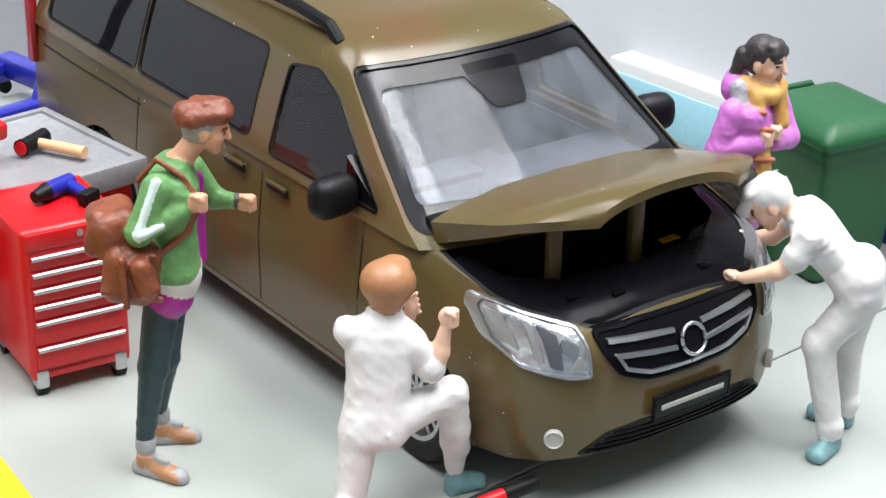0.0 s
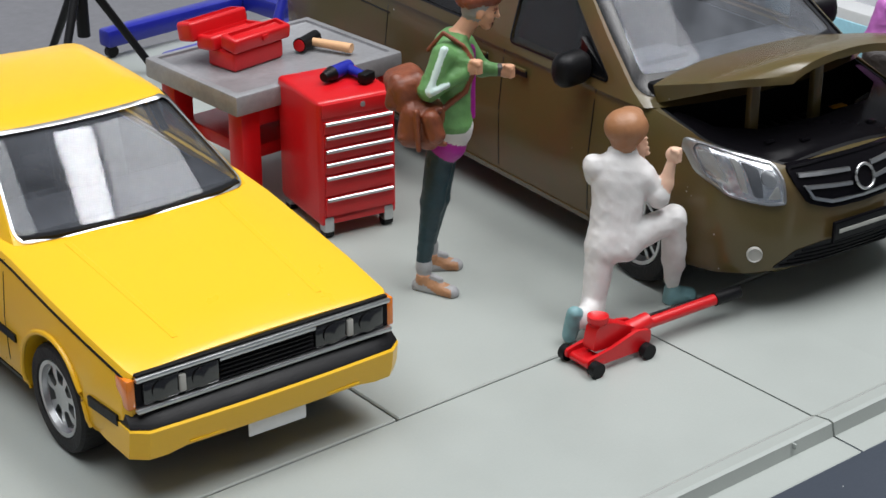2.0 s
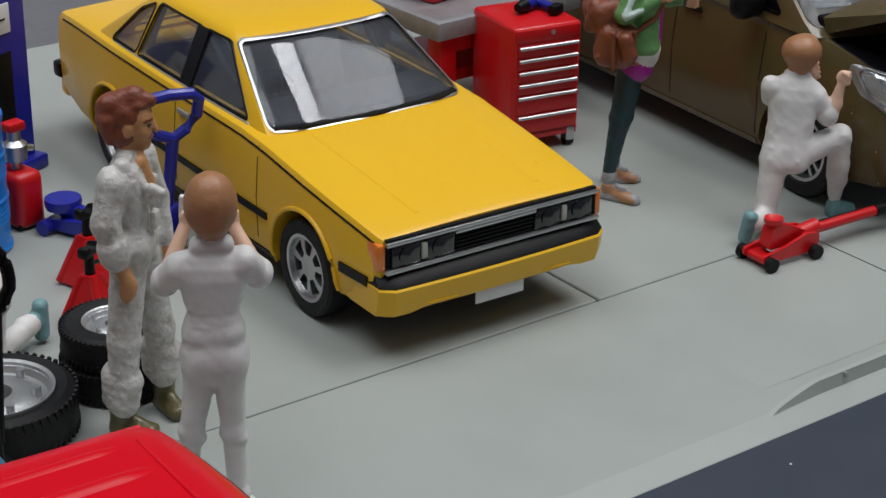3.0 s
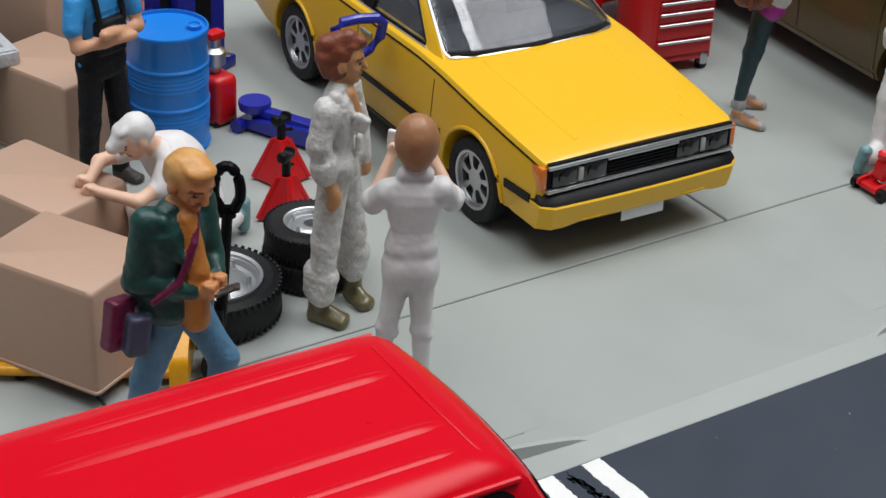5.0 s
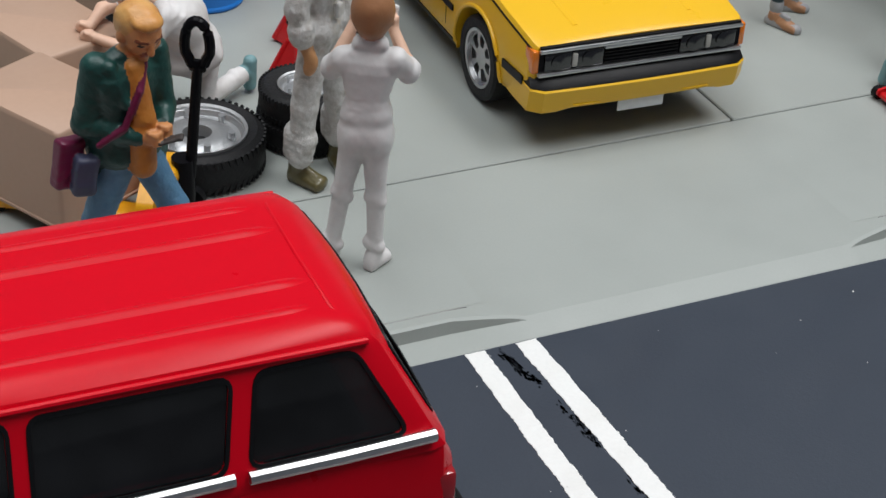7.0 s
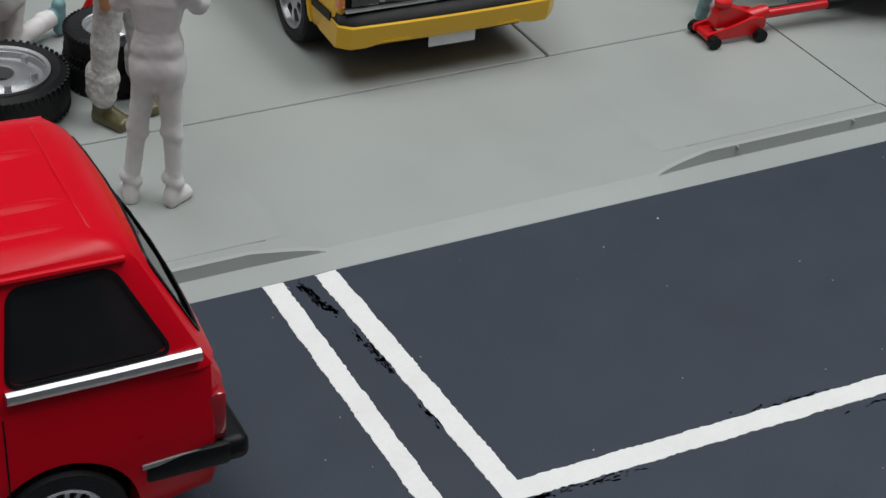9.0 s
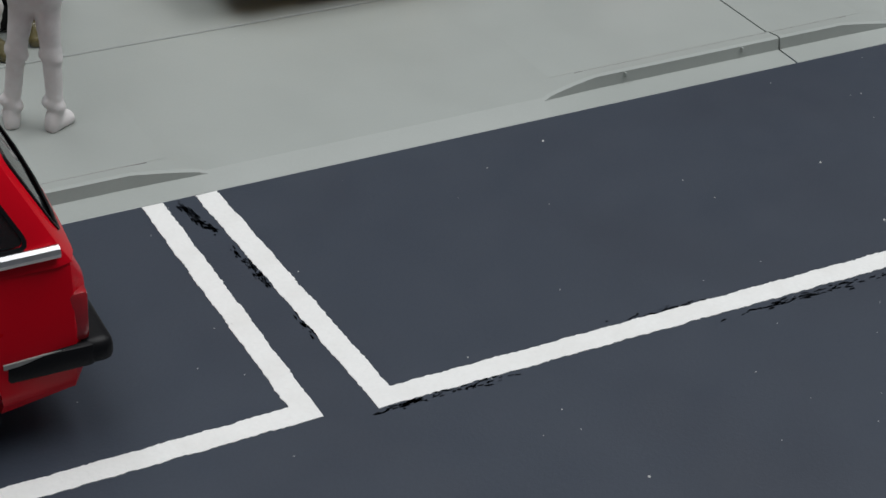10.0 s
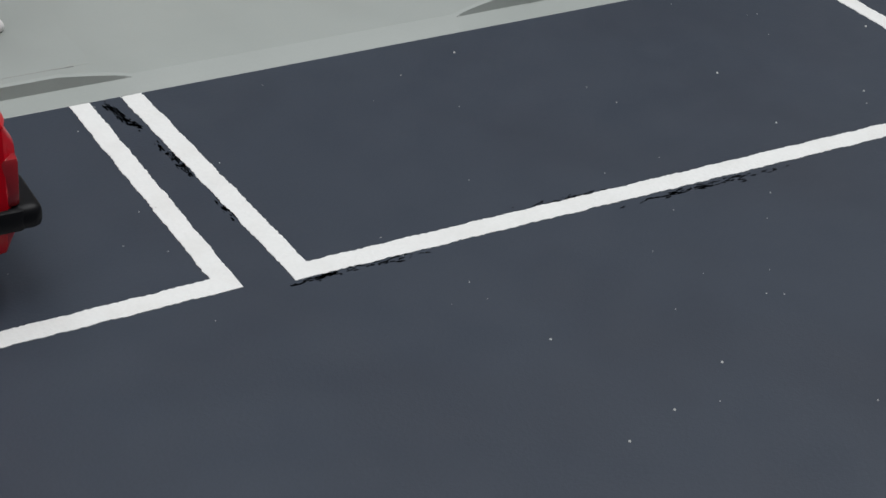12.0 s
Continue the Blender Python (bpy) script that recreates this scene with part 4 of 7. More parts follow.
    for q in hood.verts:
        q.co = tilt @ q.co
    bonnet = part("bonnet", hood, M_OLIVE, car, "raised bonnet panel with a turned-down rim", sharp=40)
    part("bonnet_underside", new_box((0, -0.33, -0.03), (1.2, 0.46, 0.02), 0.008, tilt), M_BLACK, bonnet)
    for x in (-0.34, 0.22):
        part("bonnet_rib", new_box((x, -0.34, -0.05), (0.07, 0.4, 0.04), 0.015, tilt), M_BLACK, bonnet)
    part("cowl_panel", new_box((0, 0.985, 1.12), (1.6, 0.09, 0.17), 0.02), M_BLACK, car)
    for x in (-0.44, 0.07):
        part("bonnet_stay", new_box((x, 0.50, 1.05), (0.075, 0.05, 0.5), 0.012), M_OLIVE, car)
    part("bay_floor", prism(bmesh.new(), grown(bay_plan, -0.004), 0.5, 0.60, "z"), M_BLACK, car)
    lining_wall = carve(prism(bmesh.new(), grown(bay_plan, -0.003), 0.53, 1.14, "z"), prism(bmesh.new(), grown(bay_plan, -0.03), 0.4, 1.5, "z"))
    part("bay_lining", carve(lining_wall, body.bm(-0.010), "INTERSECT"), M_BLACK, car)
    slam_plan = [(-0.455, 0.142), (0.455, 0.142), (0.565, 0.206), (0.718, 0.342), (0.80, 0.532), (0.812, 0.80), (0.73, 0.80), (0.67, 0.58), (0.46, 0.43), (0.0, 0.37), (-0.46, 0.43), (-0.67, 0.58), (-0.73, 0.80), (-0.812, 0.80), (-0.80, 0.532), (-0.718, 0.342), (-0.565, 0.206)]
    part("slam_panel", body.panel(slam_plan, 0.5, 1.4, -0.012, 0.06, "z"), M_BLACK_GLOSS, car, "smooth black cover behind the grille", sharp=50)
    for x, y in ((-0.47, 0.315), (-0.25, 0.25), (0.30, 0.25)):
        part("slam_clip", new_box((x, y, body.top(x, y) - 0.012), (0.07, 0.035, 0.02), 0.008), M_BLACK_GLOSS, car)
    eng = new_box((0.02, 0.62, 0.74), (0.62, 0.40, 0.2), 0.05)
    cover = part("engine_cover", eng, M_BLACK, car)
    for k in range(6):
        part("cover_rib", new_box((-0.2 + 0.09 * k, 0.62, 0.85), (0.05, 0.3, 0.05), 0.015), M_BLACK, cover)
    part("battery", new_box((0.52, 0.70, 0.78), (0.24, 0.26, 0.2), 0.02), M_BLACK_GLOSS, car)
    part("battery_label", new_box((0.50, 0.70, 0.884), (0.12, 0.05, 0.006), 0.002), M_PALLET, car)
    part("reservoir", new_box((-0.58, 0.55, 0.76), (0.16, 0.2, 0.16), 0.05), M_BLACK_GLOSS, car)
    part("filler_cap", rod(bmesh.new(), (-0.58, 0.55, 0.83), (-0.58, 0.55, 0.87), 0.05), M_BLACK, car)
    part("air_hose", pipe(bmesh.new(), [(-0.5, 0.45, 0.78), (-0.3, 0.38, 0.84), (0.0, 0.37, 0.84), (0.3, 0.4, 0.82), (0.42, 0.55, 0.80)], 0.05, 12), M_BLACK, car)
    lining(car, (0, 2.9, 0.80), (1.615, 3.69, 0.60), material=M_CABIN)
    part("dashboard", box(new_box((0, 1.33, 1.06), (1.58, 0.46, 0.2), 0.07), (-0.42, 1.45, 1.15), (0.5, 0.24, 0.10), 0.045), M_CABIN, car)
    part("headlining", new_box((0, 3.3, 1.70), (1.2, 2.6, 0.02), 0.006), M_GREY, car)
    steer = pipe(bmesh.new(), [(-0.42 + 0.19 * math.cos(t), 1.86 + 0.11 * math.sin(t), 1.13 + 0.15 * math.sin(t)) for t in [2 * math.pi * i / 24 for i in range(24)]], 0.018, 8, loop=True)
    rod(steer, (-0.42, 1.86, 1.13), (-0.42, 1.7, 1.05), 0.03)
    part("steering_wheel", steer, M_SEAT, car)
    for x, y in ((-0.42, 2.15), (0.42, 2.15)):
        seat(car, x, y, 0.62, M_SEAT_RED if x < 0 else M_CABIN, 0.5)
    part("bench_seat", box(new_box((0, 3.1, 0.75), (1.4, 0.5, 0.2), 0.05), (0, 3.35, 1.05), (1.4, 0.14, 0.6), 0.05), M_CABIN, car)
    for y in (0.92, 4.05):
        for s in (-1, 1):
            wheel(car, s * 0.83, y, 0.335, 0.22, 0.225, s, M_CHROME, 5)
    part("underbody", new_box((0, 2.65, 0.26), (1.5, 4.2, 0.14), 0.03), M_BLACK, car)
    return car


van()


def red_wagon():
    car = thing("red_estate_car", at(-2.61, -2.60, ROAD, 90 + 1.0), "red estate car with a ribbed roof parked at the kerb", "car")
    # local y runs from the tail (0) to the nose, x is turned towards the kerb
    body = Body([(0.05, 0.34, 0.84, 0.70, 0.69, 0.05, 0.0), (0.12, 0.26, 0.97, 0.76, 0.74, 0.05, 0.01), (0.5, 0.22, 0.99, 0.79, 0.765, 0.05, 0.01), (2.9, 0.22, 0.98, 0.80, 0.77, 0.05, 0.01), (3.3, 0.22, 0.93, 0.795, 0.76, 0.05, 0.02), (4.0, 0.24, 0.88, 0.78, 0.74, 0.05, 0.02), (4.25, 0.28, 0.82, 0.74, 0.71, 0.05, 0.02), (4.30, 0.34, 0.74, 0.70, 0.68, 0.04, 0.01)])
    bm = cut_wheels(body.bm(), (0.80, 3.4), 0.34, 0.55)
    bm = carve(bm, new_box((0, 1.7, 0.85), (1.36, 2.6, 0.8), 0.02))
    part("body", bm, M_RED_CAR, car, sharp=28)
    rows = [(0.94, 0.09, 3.15, 0.755, 0.04), (1.02, 0.14, 3.06, 0.745, 0.05), (1.44, 0.36, 2.55, 0.60, 0.04), (1.50, 0.42, 2.48, 0.575, 0.04), (1.535, 0.50, 2.38, 0.53, 0.03), (1.55, 0.61, 2.25, 0.46, 0.02)]
    shell = carve(cabin(rows), cabin(rows, 0.045))
    shell = carve(shell, new_box((0, 1.6, 0.9), (1.3, 2.5, 0.3)))
    q = rounded([(0.30, 1.06), (0.98, 1.06), (0.92, 1.425), (0.50, 1.425)], 0.05)
    d1 = rounded([(1.10, 1.06), (1.86, 1.06), (1.84, 1.425), (1.04, 1.425)], 0.05)
    d2 = rounded([(1.96, 1.06), (2.76, 1.06), (2.46, 1.425), (1.94, 1.425)], 0.05)
    ws = rounded([(-0.66, 1.0), (0.66, 1.0), (0.54, 1.40), (-0.54, 1.40)], 0.05)
    shell = glaze(car, rows, [("x", q, -1.2, 1.2, None, M_BLACK), ("x", d1, -1.2, 1.2, None, M_BLACK), ("x", d2, -1.2, 1.2, None, M_BLACK), ("y", ws, 2.2, 3.6, None, M_BLACK), ("y", rounded([(-0.62, 1.03), (0.62, 1.03), (0.53, 1.40), (-0.53, 1.40)], 0.06), -0.4, 0.75, None, M_BLACK)], shell, G_DARK, trim=0.018)
    part("roof", shell, M_RED_CAR, car, sharp=28)
    # pressed ribs that swell out of the roof and fade towards both ends
    for x in (-0.40, -0.21, 0.21, 0.40):
        rings = []
        for i in range(25):
            t = i / 24
            y, h = 0.56 + 1.70 * t, 0.02 * min(1, t / 0.08) ** 0.7 * min(1, (1 - t) / 0.25)
            base = 1.5515 - 0.06 * max(0, abs(x) - 0.3)
            rings.append([(x + 0.052 * a, y, base - 0.006 + h * 0.5 * (1 + math.cos(math.pi * a))) for a in (-1, -0.75, -0.5, -0.25, 0, 0.25, 0.5, 0.75, 1)] + [(x + 0.03, y, base - 0.02), (x - 0.03, y, base - 0.02)])
        part("roof_rib", skin(bmesh.new(), rings), M_RED_CAR, car, sharp=60)
    part("roof_gutter", pipe(bmesh.new(), [(0.55, 0.47, 1.49), (0.42, 0.535, 1.537), (0.0, 0.545, 1.543), (-0.42, 0.535, 1.537), (-0.55, 0.47, 1.49)], 0.009, 8), M_RED_CAR, car)
    for s in (-1, 1):
        part("drip_rail", pipe(bmesh.new(), [(s * 0.60, 0.44, 1.47), (s * 0.605, 1.0, 1.477), (s * 0.605, 2.3, 1.477), (s * 0.61, 2.6, 1.44)], 0.016, 8), M_RED_CAR, car)
        for y0, y1 in ((0.17, 1.0), (1.06, 1.88), (1.93, 2.9)):
            part("belt_trim", pipe(bmesh.new(), [(s * 0.752, y0, 1.02), (s * 0.762, (y0 + y1) / 2, 1.02), (s * 0.762, y1, 1.02)], 0.03, 8), M_CHROME, car, "bright silver belt strip")
        part("side_moulding", body.strip(s, 0.14, 0.45, lambda y: 0.50, lambda y: 0.53, 0.01, 5), M_GREY, car)
        part("side_moulding", body.strip(s, 1.15, 3.0, lambda y: 0.50, lambda y: 0.53, 0.01), M_GREY, car)
        part("tail_lamp", new_box((s * 0.70, 0.10, 0.66), (0.12, 0.10, 0.26), 0.025), M_RED_LAMP, car)
        for y in (1.02, 1.93):
            seam = bmesh.new()
            skin(seam, [[(s * (body.side(y, z) - 0.02), y - 0.004, z), (s * (body.side(y, z) + 0.002), y - 0.004, z), (s * (body.side(y, z) + 0.002), y + 0.004, z), (s * (body.side(y, z) - 0.02), y + 0.004, z)] for z in [0.3 + 0.62 * k / 8 for k in range(9)]])
            part("door_seam", seam, M_BLACK, car)
        part("door_handle", new_box((s * 0.80, 1.2, 0.86), (0.02, 0.14, 0.03), 0.008), M_CHROME, car)
    part("rear_bumper", new_box((0, 0.03, 0.47), (1.58, 0.16, 0.13), 0.045, seg=3), M_BLACK, car)
    part("bumper_end", new_box((0.765, 0.24, 0.47), (0.06, 0.4, 0.12), 0.025), M_BLACK, car)
    part("bumper_end", new_box((-0.765, 0.24, 0.47), (0.06, 0.4, 0.12), 0.025), M_BLACK, car)
    part("front_bumper", new_box((0, 4.32, 0.42), (1.56, 0.14, 0.13), 0.045, seg=3), M_BLACK, car)
    for x, y in ((-0.33, 2.0), (0.33, 2.0)):
        s = seat(car, x, -y, 0.4, M_SEAT)
        s.matrix_basis = pose(0, 0, 0, 0, 0, 180)
    part("rear_seat", box(new_box((0, 1.2, 0.52), (1.2, 0.5, 0.2), 0.05), (0, 0.95, 0.75), (1.2, 0.14, 0.5), 0.05), M_SEAT, car)
    lining(car, (0, 1.7, 0.72), (1.355, 2.595, 0.54))
    part("dashboard", new_box((0, 2.7, 0.86), (1.28, 0.3, 0.2), 0.06), M_SEAT, car)
    for y in (0.80, 3.4):
        for s in (-1, 1):
            wheel(car, s * 0.70, y, 0.295, 0.185, 0.195, s, M_CHROME, 8)
    part("underbody", new_box((0, 2.2, 0.26), (1.3, 3.8, 0.14), 0.03), M_BLACK, car)
    return car


red_wagon()


# ---- garage things ----
def tool_chest():
    t = thing("tool_chest", at(2.06, 2.56, 0, -7), "red six-drawer tool chest on castors with silver handles", "tool chest")
    w, d, h = 0.54, 0.60, 0.92
    part("body", new_box((0, 0, 0.10 + (h - 0.10) / 2), (w, d, h - 0.10), 0.03, seg=3), M_RED, t)
    part("top_lip", new_box((0.0, -d / 2 - 0.004, h - 0.06), (w - 0.04, 0.02, 0.09), 0.008), M_RED, t)
    part("lock", rod(bmesh.new(), (0.03, -d / 2 - 0.005, h - 0.05), (0.03, -d / 2 - 0.022, h - 0.05), 0.017), M_CHROME, t)
    z = h - 0.125
    for k, dh in enumerate((0.09, 0.09, 0.09, 0.09, 0.145, 0.14)):
        dr = part("drawer", new_box((0, -d / 2 - 0.004, z - dh / 2), (w - 0.07, 0.02, dh - 0.012), 0.006), M_RED, t)
        part("drawer_handle", rod(bmesh.new(), (-w / 2 + 0.04, -d / 2 - 0.024, z - 0.018), (w / 2 - 0.04, -d / 2 - 0.024, z - 0.018), 0.013, seg=10), M_CHROME, dr)
        z -= dh
    part("plinth", new_box((0, -0.01, 0.13), (w - 0.02, d - 0.02, 0.07), 0.01), M_RED, t)
    for sx in (-1, 1):
        for sy in (-1, 1):
            c = part("castor_fork", new_box((sx * (w / 2 - 0.06), sy * (d / 2 - 0.04), 0.095), (0.07, 0.09, 0.11), 0.015), M_CHROME, t)
            part("castor_wheel", rod(bmesh.new(), (sx * (w / 2 - 0.06) - 0.03, sy * (d / 2 - 0.04), 0.042), (sx * (w / 2 - 0.06) + 0.03, sy * (d / 2 - 0.04), 0.042), 0.042), M_BLACK, c)


def workbench():
    t = thing("workbench", at(2.11, 3.38, 0, 5), "red workbench with a grey steel tray top", "workbench")
    w, d = 1.36, 1.04
    top = carve(new_box((0, 0, 0.80), (w, d, 0.14), 0.02), new_box((0, 0, 0.88), (w - 0.12, d - 0.12, 0.06), 0.01))
    part("tabletop", top, M_STEEL, t)
    for sx in (-1, 1):
        for sy in (-1, 1):
            part("leg", new_box((sx * (w / 2 - 0.15), sy * (d / 2 - 0.14), 0.365), (0.15, 0.15, 0.73), 0.012), M_RED, t)
    for sy in (-1, 1):
        part("apron", new_box((0, sy * (d / 2 - 0.14), 0.66), (w - 0.4, 0.10, 0.13), 0.01), M_RED, t)
    part("lower_shelf", new_box((0, 0, 0.40), (w - 0.36, d - 0.28, 0.09), 0.012), M_RED, t)


def toolbox():
    t = thing("toolbox", at(1.88, 3.46, 0.853, 12), "open red cantilever toolbox lying on the workbench", "toolbox")
    for name, x, y, z, sx, sy, sz, tilt in (("base_tray", 0.03, -0.05, 0.065, 0.44, 0.26, 0.13, 0), ("upper_tray", 0.05, -0.13, 0.185, 0.50, 0.15, 0.10, 8), ("middle_tray", -0.01, 0.05, 0.165, 0.46, 0.17, 0.10, -6), ("rear_tray", -0.03, 0.20, 0.215, 0.50, 0.15, 0.13, -10)):
        m = Matrix.Translation((x, y, z)) @ pose(0, 0, 0, tilt, 0, 0)
        part(name, carve(new_box((0, 0, 0), (sx, sy, sz), 0.022, m, seg=3), new_box((0, 0, sz * 0.5), (sx - 0.07, sy - 0.06, sz * 0.5), 0.01, m)), M_RED, t)
    part("latch", new_box((0.06, -0.212, 0.19), (0.05, 0.02, 0.04), 0.006), M_RED, t)


def hammer():
    t = thing("mallet", at(2.40, 3.36, 0.865, -62), "black-headed mallet with a pale wooden handle", "mallet")
    part("head", rod(rod(bmesh.new(), (-0.03, -0.10, 0.045), (-0.03, 0.10, 0.045), 0.045), (-0.03, -0.12, 0.045), (-0.03, -0.10, 0.045), 0.05), M_BLACK, t)
    part("face", rod(bmesh.new(), (-0.03, -0.128, 0.045), (-0.03, -0.12, 0.045), 0.04), M_RED, t)
    part("handle", rod(bmesh.new(), (0.0, 0, 0.042), (0.30, 0, 0.036), 0.028, 0.034), M_WOODEN, t)


def drill():
    t = thing("cordless_drill", at(2.10, 2.60, 0.92, 20), "blue and black cordless drill lying on the tool chest", "drill")
    part("motor_housing", rod(bmesh.new(), (-0.05, 0, 0.05), (0.13, 0, 0.05), 0.048, 0.042), M_BLUE, t)
    part("chuck", rod(bmesh.new(), (-0.14, 0, 0.05), (-0.05, 0, 0.05), 0.03, 0.05), M_BLACK, t)
    part("grip", rod(bmesh.new(), (0.10, -0.01, 0.045), (0.05, -0.17, 0.04), 0.034, 0.03), M_BLUE, t)
    part("battery", new_box((0.04, -0.20, 0.04), (0.11, 0.07, 0.07), 0.015), M_BLACK, t)


def trolley_jack_red():
    t = thing("trolley_jack", at(2.0, 0.03, 0, 0), "red trolley jack with a long black-gripped handle on the floor", "trolley jack")
    for s in (-1, 1):
        part("side_plate", prism(bmesh.new(), rounded([(-0.06, 0.04), (0.34, 0.04), (0.40, 0.08), (0.40, 0.15), (0.30, 0.17), (0.12, 0.12), (-0.06, 0.09)], 0.02), 0.0, 0.022, "y"), M_RED, t).location.y = (s * 0.085 - 0.011) * K
        for x in (-0.02, 0.35):
            part("wheel", rod(bmesh.new(), (x, s * 0.105, 0.045), (x, s * 0.15, 0.045), 0.045), M_BLACK, t)
    part("cross_bar", rod(bmesh.new(), (-0.02, -0.11, 0.05), (-0.02, 0.11, 0.05), 0.025), M_RED, t)
    part("rear_bar", rod(bmesh.new(), (0.35, -0.11, 0.05), (0.35, 0.11, 0.05), 0.025), M_RED, t)
    part("front_plate", new_box((0.02, 0, 0.06), (0.10, 0.2, 0.03), 0.008), M_RED, t)
    part("lift_arm", prism(bmesh.new(), rounded([(0.02, 0.10), (0.34, 0.09), (0.34, 0.16), (0.14, 0.25), (0.05, 0.24)], 0.03), -0.045, 0.045, "y"), M_RED, t)
    part("saddle", lathe(bmesh.new(), [(0, 0.23), (0.04, 0.23), (0.06, 0.26), (0.06, 0.29), (0.045, 0.28), (0, 0.27)], 18, Matrix.Translation((0.09, 0, 0))), M_RED, t)
    part("pump", rod(bmesh.new(), (0.30, 0, 0.12), (0.46, 0, 0.15), 0.06, 0.05), M_RED, t)
    part("handle", rod(bmesh.new(), (0.42, 0, 0.13), (0.95, -0.03, 0.15), 0.033), M_RED, t)
    part("grip", rod(bmesh.new(), (0.94, -0.03, 0.15), (1.12, -0.04, 0.155), 0.04), M_BLACK, t)
    part("release_rod", rod(bmesh.new(), (0.42, 0.07, 0.13), (0.98, 0.03, 0.14), 0.012), M_BLACK, t)


def trolley_jack_blue():
    t = thing("trolley_jack", at(-1.386, 2.83, 0, -62), "dark blue trolley jack with an upright loop handle", "trolley jack")
    part("chassis", prism(bmesh.new(), rounded([(-0.04, 0.03), (0.88, 0.03), (0.93, 0.10), (0.88, 0.18), (0.4, 0.14), (-0.04, 0.09)], 0.03), -0.10, 0.10, "y"), M_BLUE, t)
    part("lift_arm", new_box((0.35, 0, 0.14), (0.62, 0.10, 0.08), 0.02), M_BLUE, t)
    part("saddle", lathe(bmesh.new(), [(0, 0.15), (0.11, 0.15), (0.12, 0.19), (0.115, 0.215), (0, 0.215)], 24, Matrix.Translation((0.05, 0, 0))), M_BLUE, t)
    for s in (-1, 1):
        part("front_wheel", rod(bmesh.new(), (0.0, s * 0.10, 0.05), (0.0, s * 0.16, 0.05), 0.05), M_BLUE, t)
        part("rear_wheel", rod(bmesh.new(), (0.83, s * 0.10, 0.05), (0.83, s * 0.16, 0.05), 0.05), M_BLACK, t)
    part("handle_socket", new_box((0.85, 0, 0.22), (0.14, 0.16, 0.24), 0.03), M_BLUE, t)
    part("handle_bar", rod(bmesh.new(), (0.85, 0, 0.3), (0.91, 0.02, 0.78), 0.036, 0.04), M_BLUE, t)
    loop = [(0.91, 0.02, 0.77), (0.91, -0.08, 0.81), (0.92, -0.155, 0.88), (0.93, -0.16, 1.0), (0.935, -0.12, 1.045), (0.935, 0.0, 1.055), (0.935, 0.14, 1.045), (0.93, 0.185, 1.0), (0.92, 0.17, 0.90), (0.915, 0.10, 0.82)]
    turn = Matrix.Translation((0.91, 0.02, 0)) @ pose(0, 0, 0, 0, 0, -34) @ Matrix.Translation((-0.91, -0.02, 0))
    part("loop_handle", pipe(bmesh.new(), [turn @ Vector(p) for p in loop], 0.036, 10, loop=True), M_BLUE, t)


def jack_stand(x, y, rz):
    t = thing("axle_stand", at(x, y, 0, rz), "red axle stand with a black ratchet post", "axle stand", "axle stands")
    for sx in (-1, 1):
        for sy in (-1, 1):
            part("leg", rod(bmesh.new(), (sx * 0.13, sy * 0.13, 0.02), (sx * 0.035, sy * 0.035, 0.30), 0.022, seg=8), M_RED, t)
    part("base_skirt", skin(bmesh.new(), [[(a * s, b * s, z) for a, b in ((-1, -1), (1, -1), (1, 1), (-1, 1))] for s, z in ((0.135, 0.02), (0.13, 0.05), (0.05, 0.29), (0.045, 0.31))]), M_RED, t)
    part("post", rod(bmesh.new(), (0, 0, 0.29), (0, 0, 0.44), 0.03), M_BLACK, t)
    part("cradle", carve(new_box((0, 0, 0.455), (0.15, 0.07, 0.07), 0.02), rod(bmesh.new(), (0, -0.1, 0.50), (0, 0.1, 0.50), 0.045)), M_BLACK, t)
    part("lever", rod(bmesh.new(), (0.03, 0, 0.36), (0.12, 0.02, 0.33), 0.014), M_BLACK, t)


def barrel(name, x, y, material, label, r=0.285, h=0.88):
    t = thing(name, at(x, y, 0, 30), label, "barrel")
    prof = [(0, 0.0), (r * 0.96, 0.0), (r, 0.015), (r, 0.03), (r * 0.965, 0.045)]
    for z0 in (0.18, 0.50):
        prof += [(r * 0.965, z0 * h - 0.01)]
        for k in range(4):
            prof += [(r * 0.965, (z0 + 0.03 + 0.035 * k) * h), (r * 0.985, (z0 + 0.047 + 0.035 * k) * h)]
        prof += [(r * 0.965, (z0 + 0.175) * h), (r * 0.965, (z0 + 0.19) * h), (r, (z0 + 0.205) * h), (r, (z0 + 0.215) * h), (r * 0.965, (z0 + 0.23) * h)]
    prof += [(r * 0.965, h * 0.93), (r, h * 0.955), (r, h * 0.99), (r * 0.985, h), (r * 0.955, h), (r * 0.945, h * 0.972), (0, h * 0.972)]
    part("drum", lathe(bmesh.new(), prof, 48), material, t, sharp=25)
    part("bung", lathe(bmesh.new(), [(0.025, 0.0), (0.05, 0), (0.052, 0.03), (0.04, 0.035), (0.036, 0.022), (0, 0.022)], 20, Matrix.Translation((r * 0.35, -r * 0.55, h * 0.972))), material, t)
    part("vent_cap", lathe(bmesh.new(), [(0.02, 0.0), (0.042, 0), (0.042, 0.025), (0, 0.028)], 18, Matrix.Translation((-r * 0.1, r * 0.72, h * 0.972))), material, t)


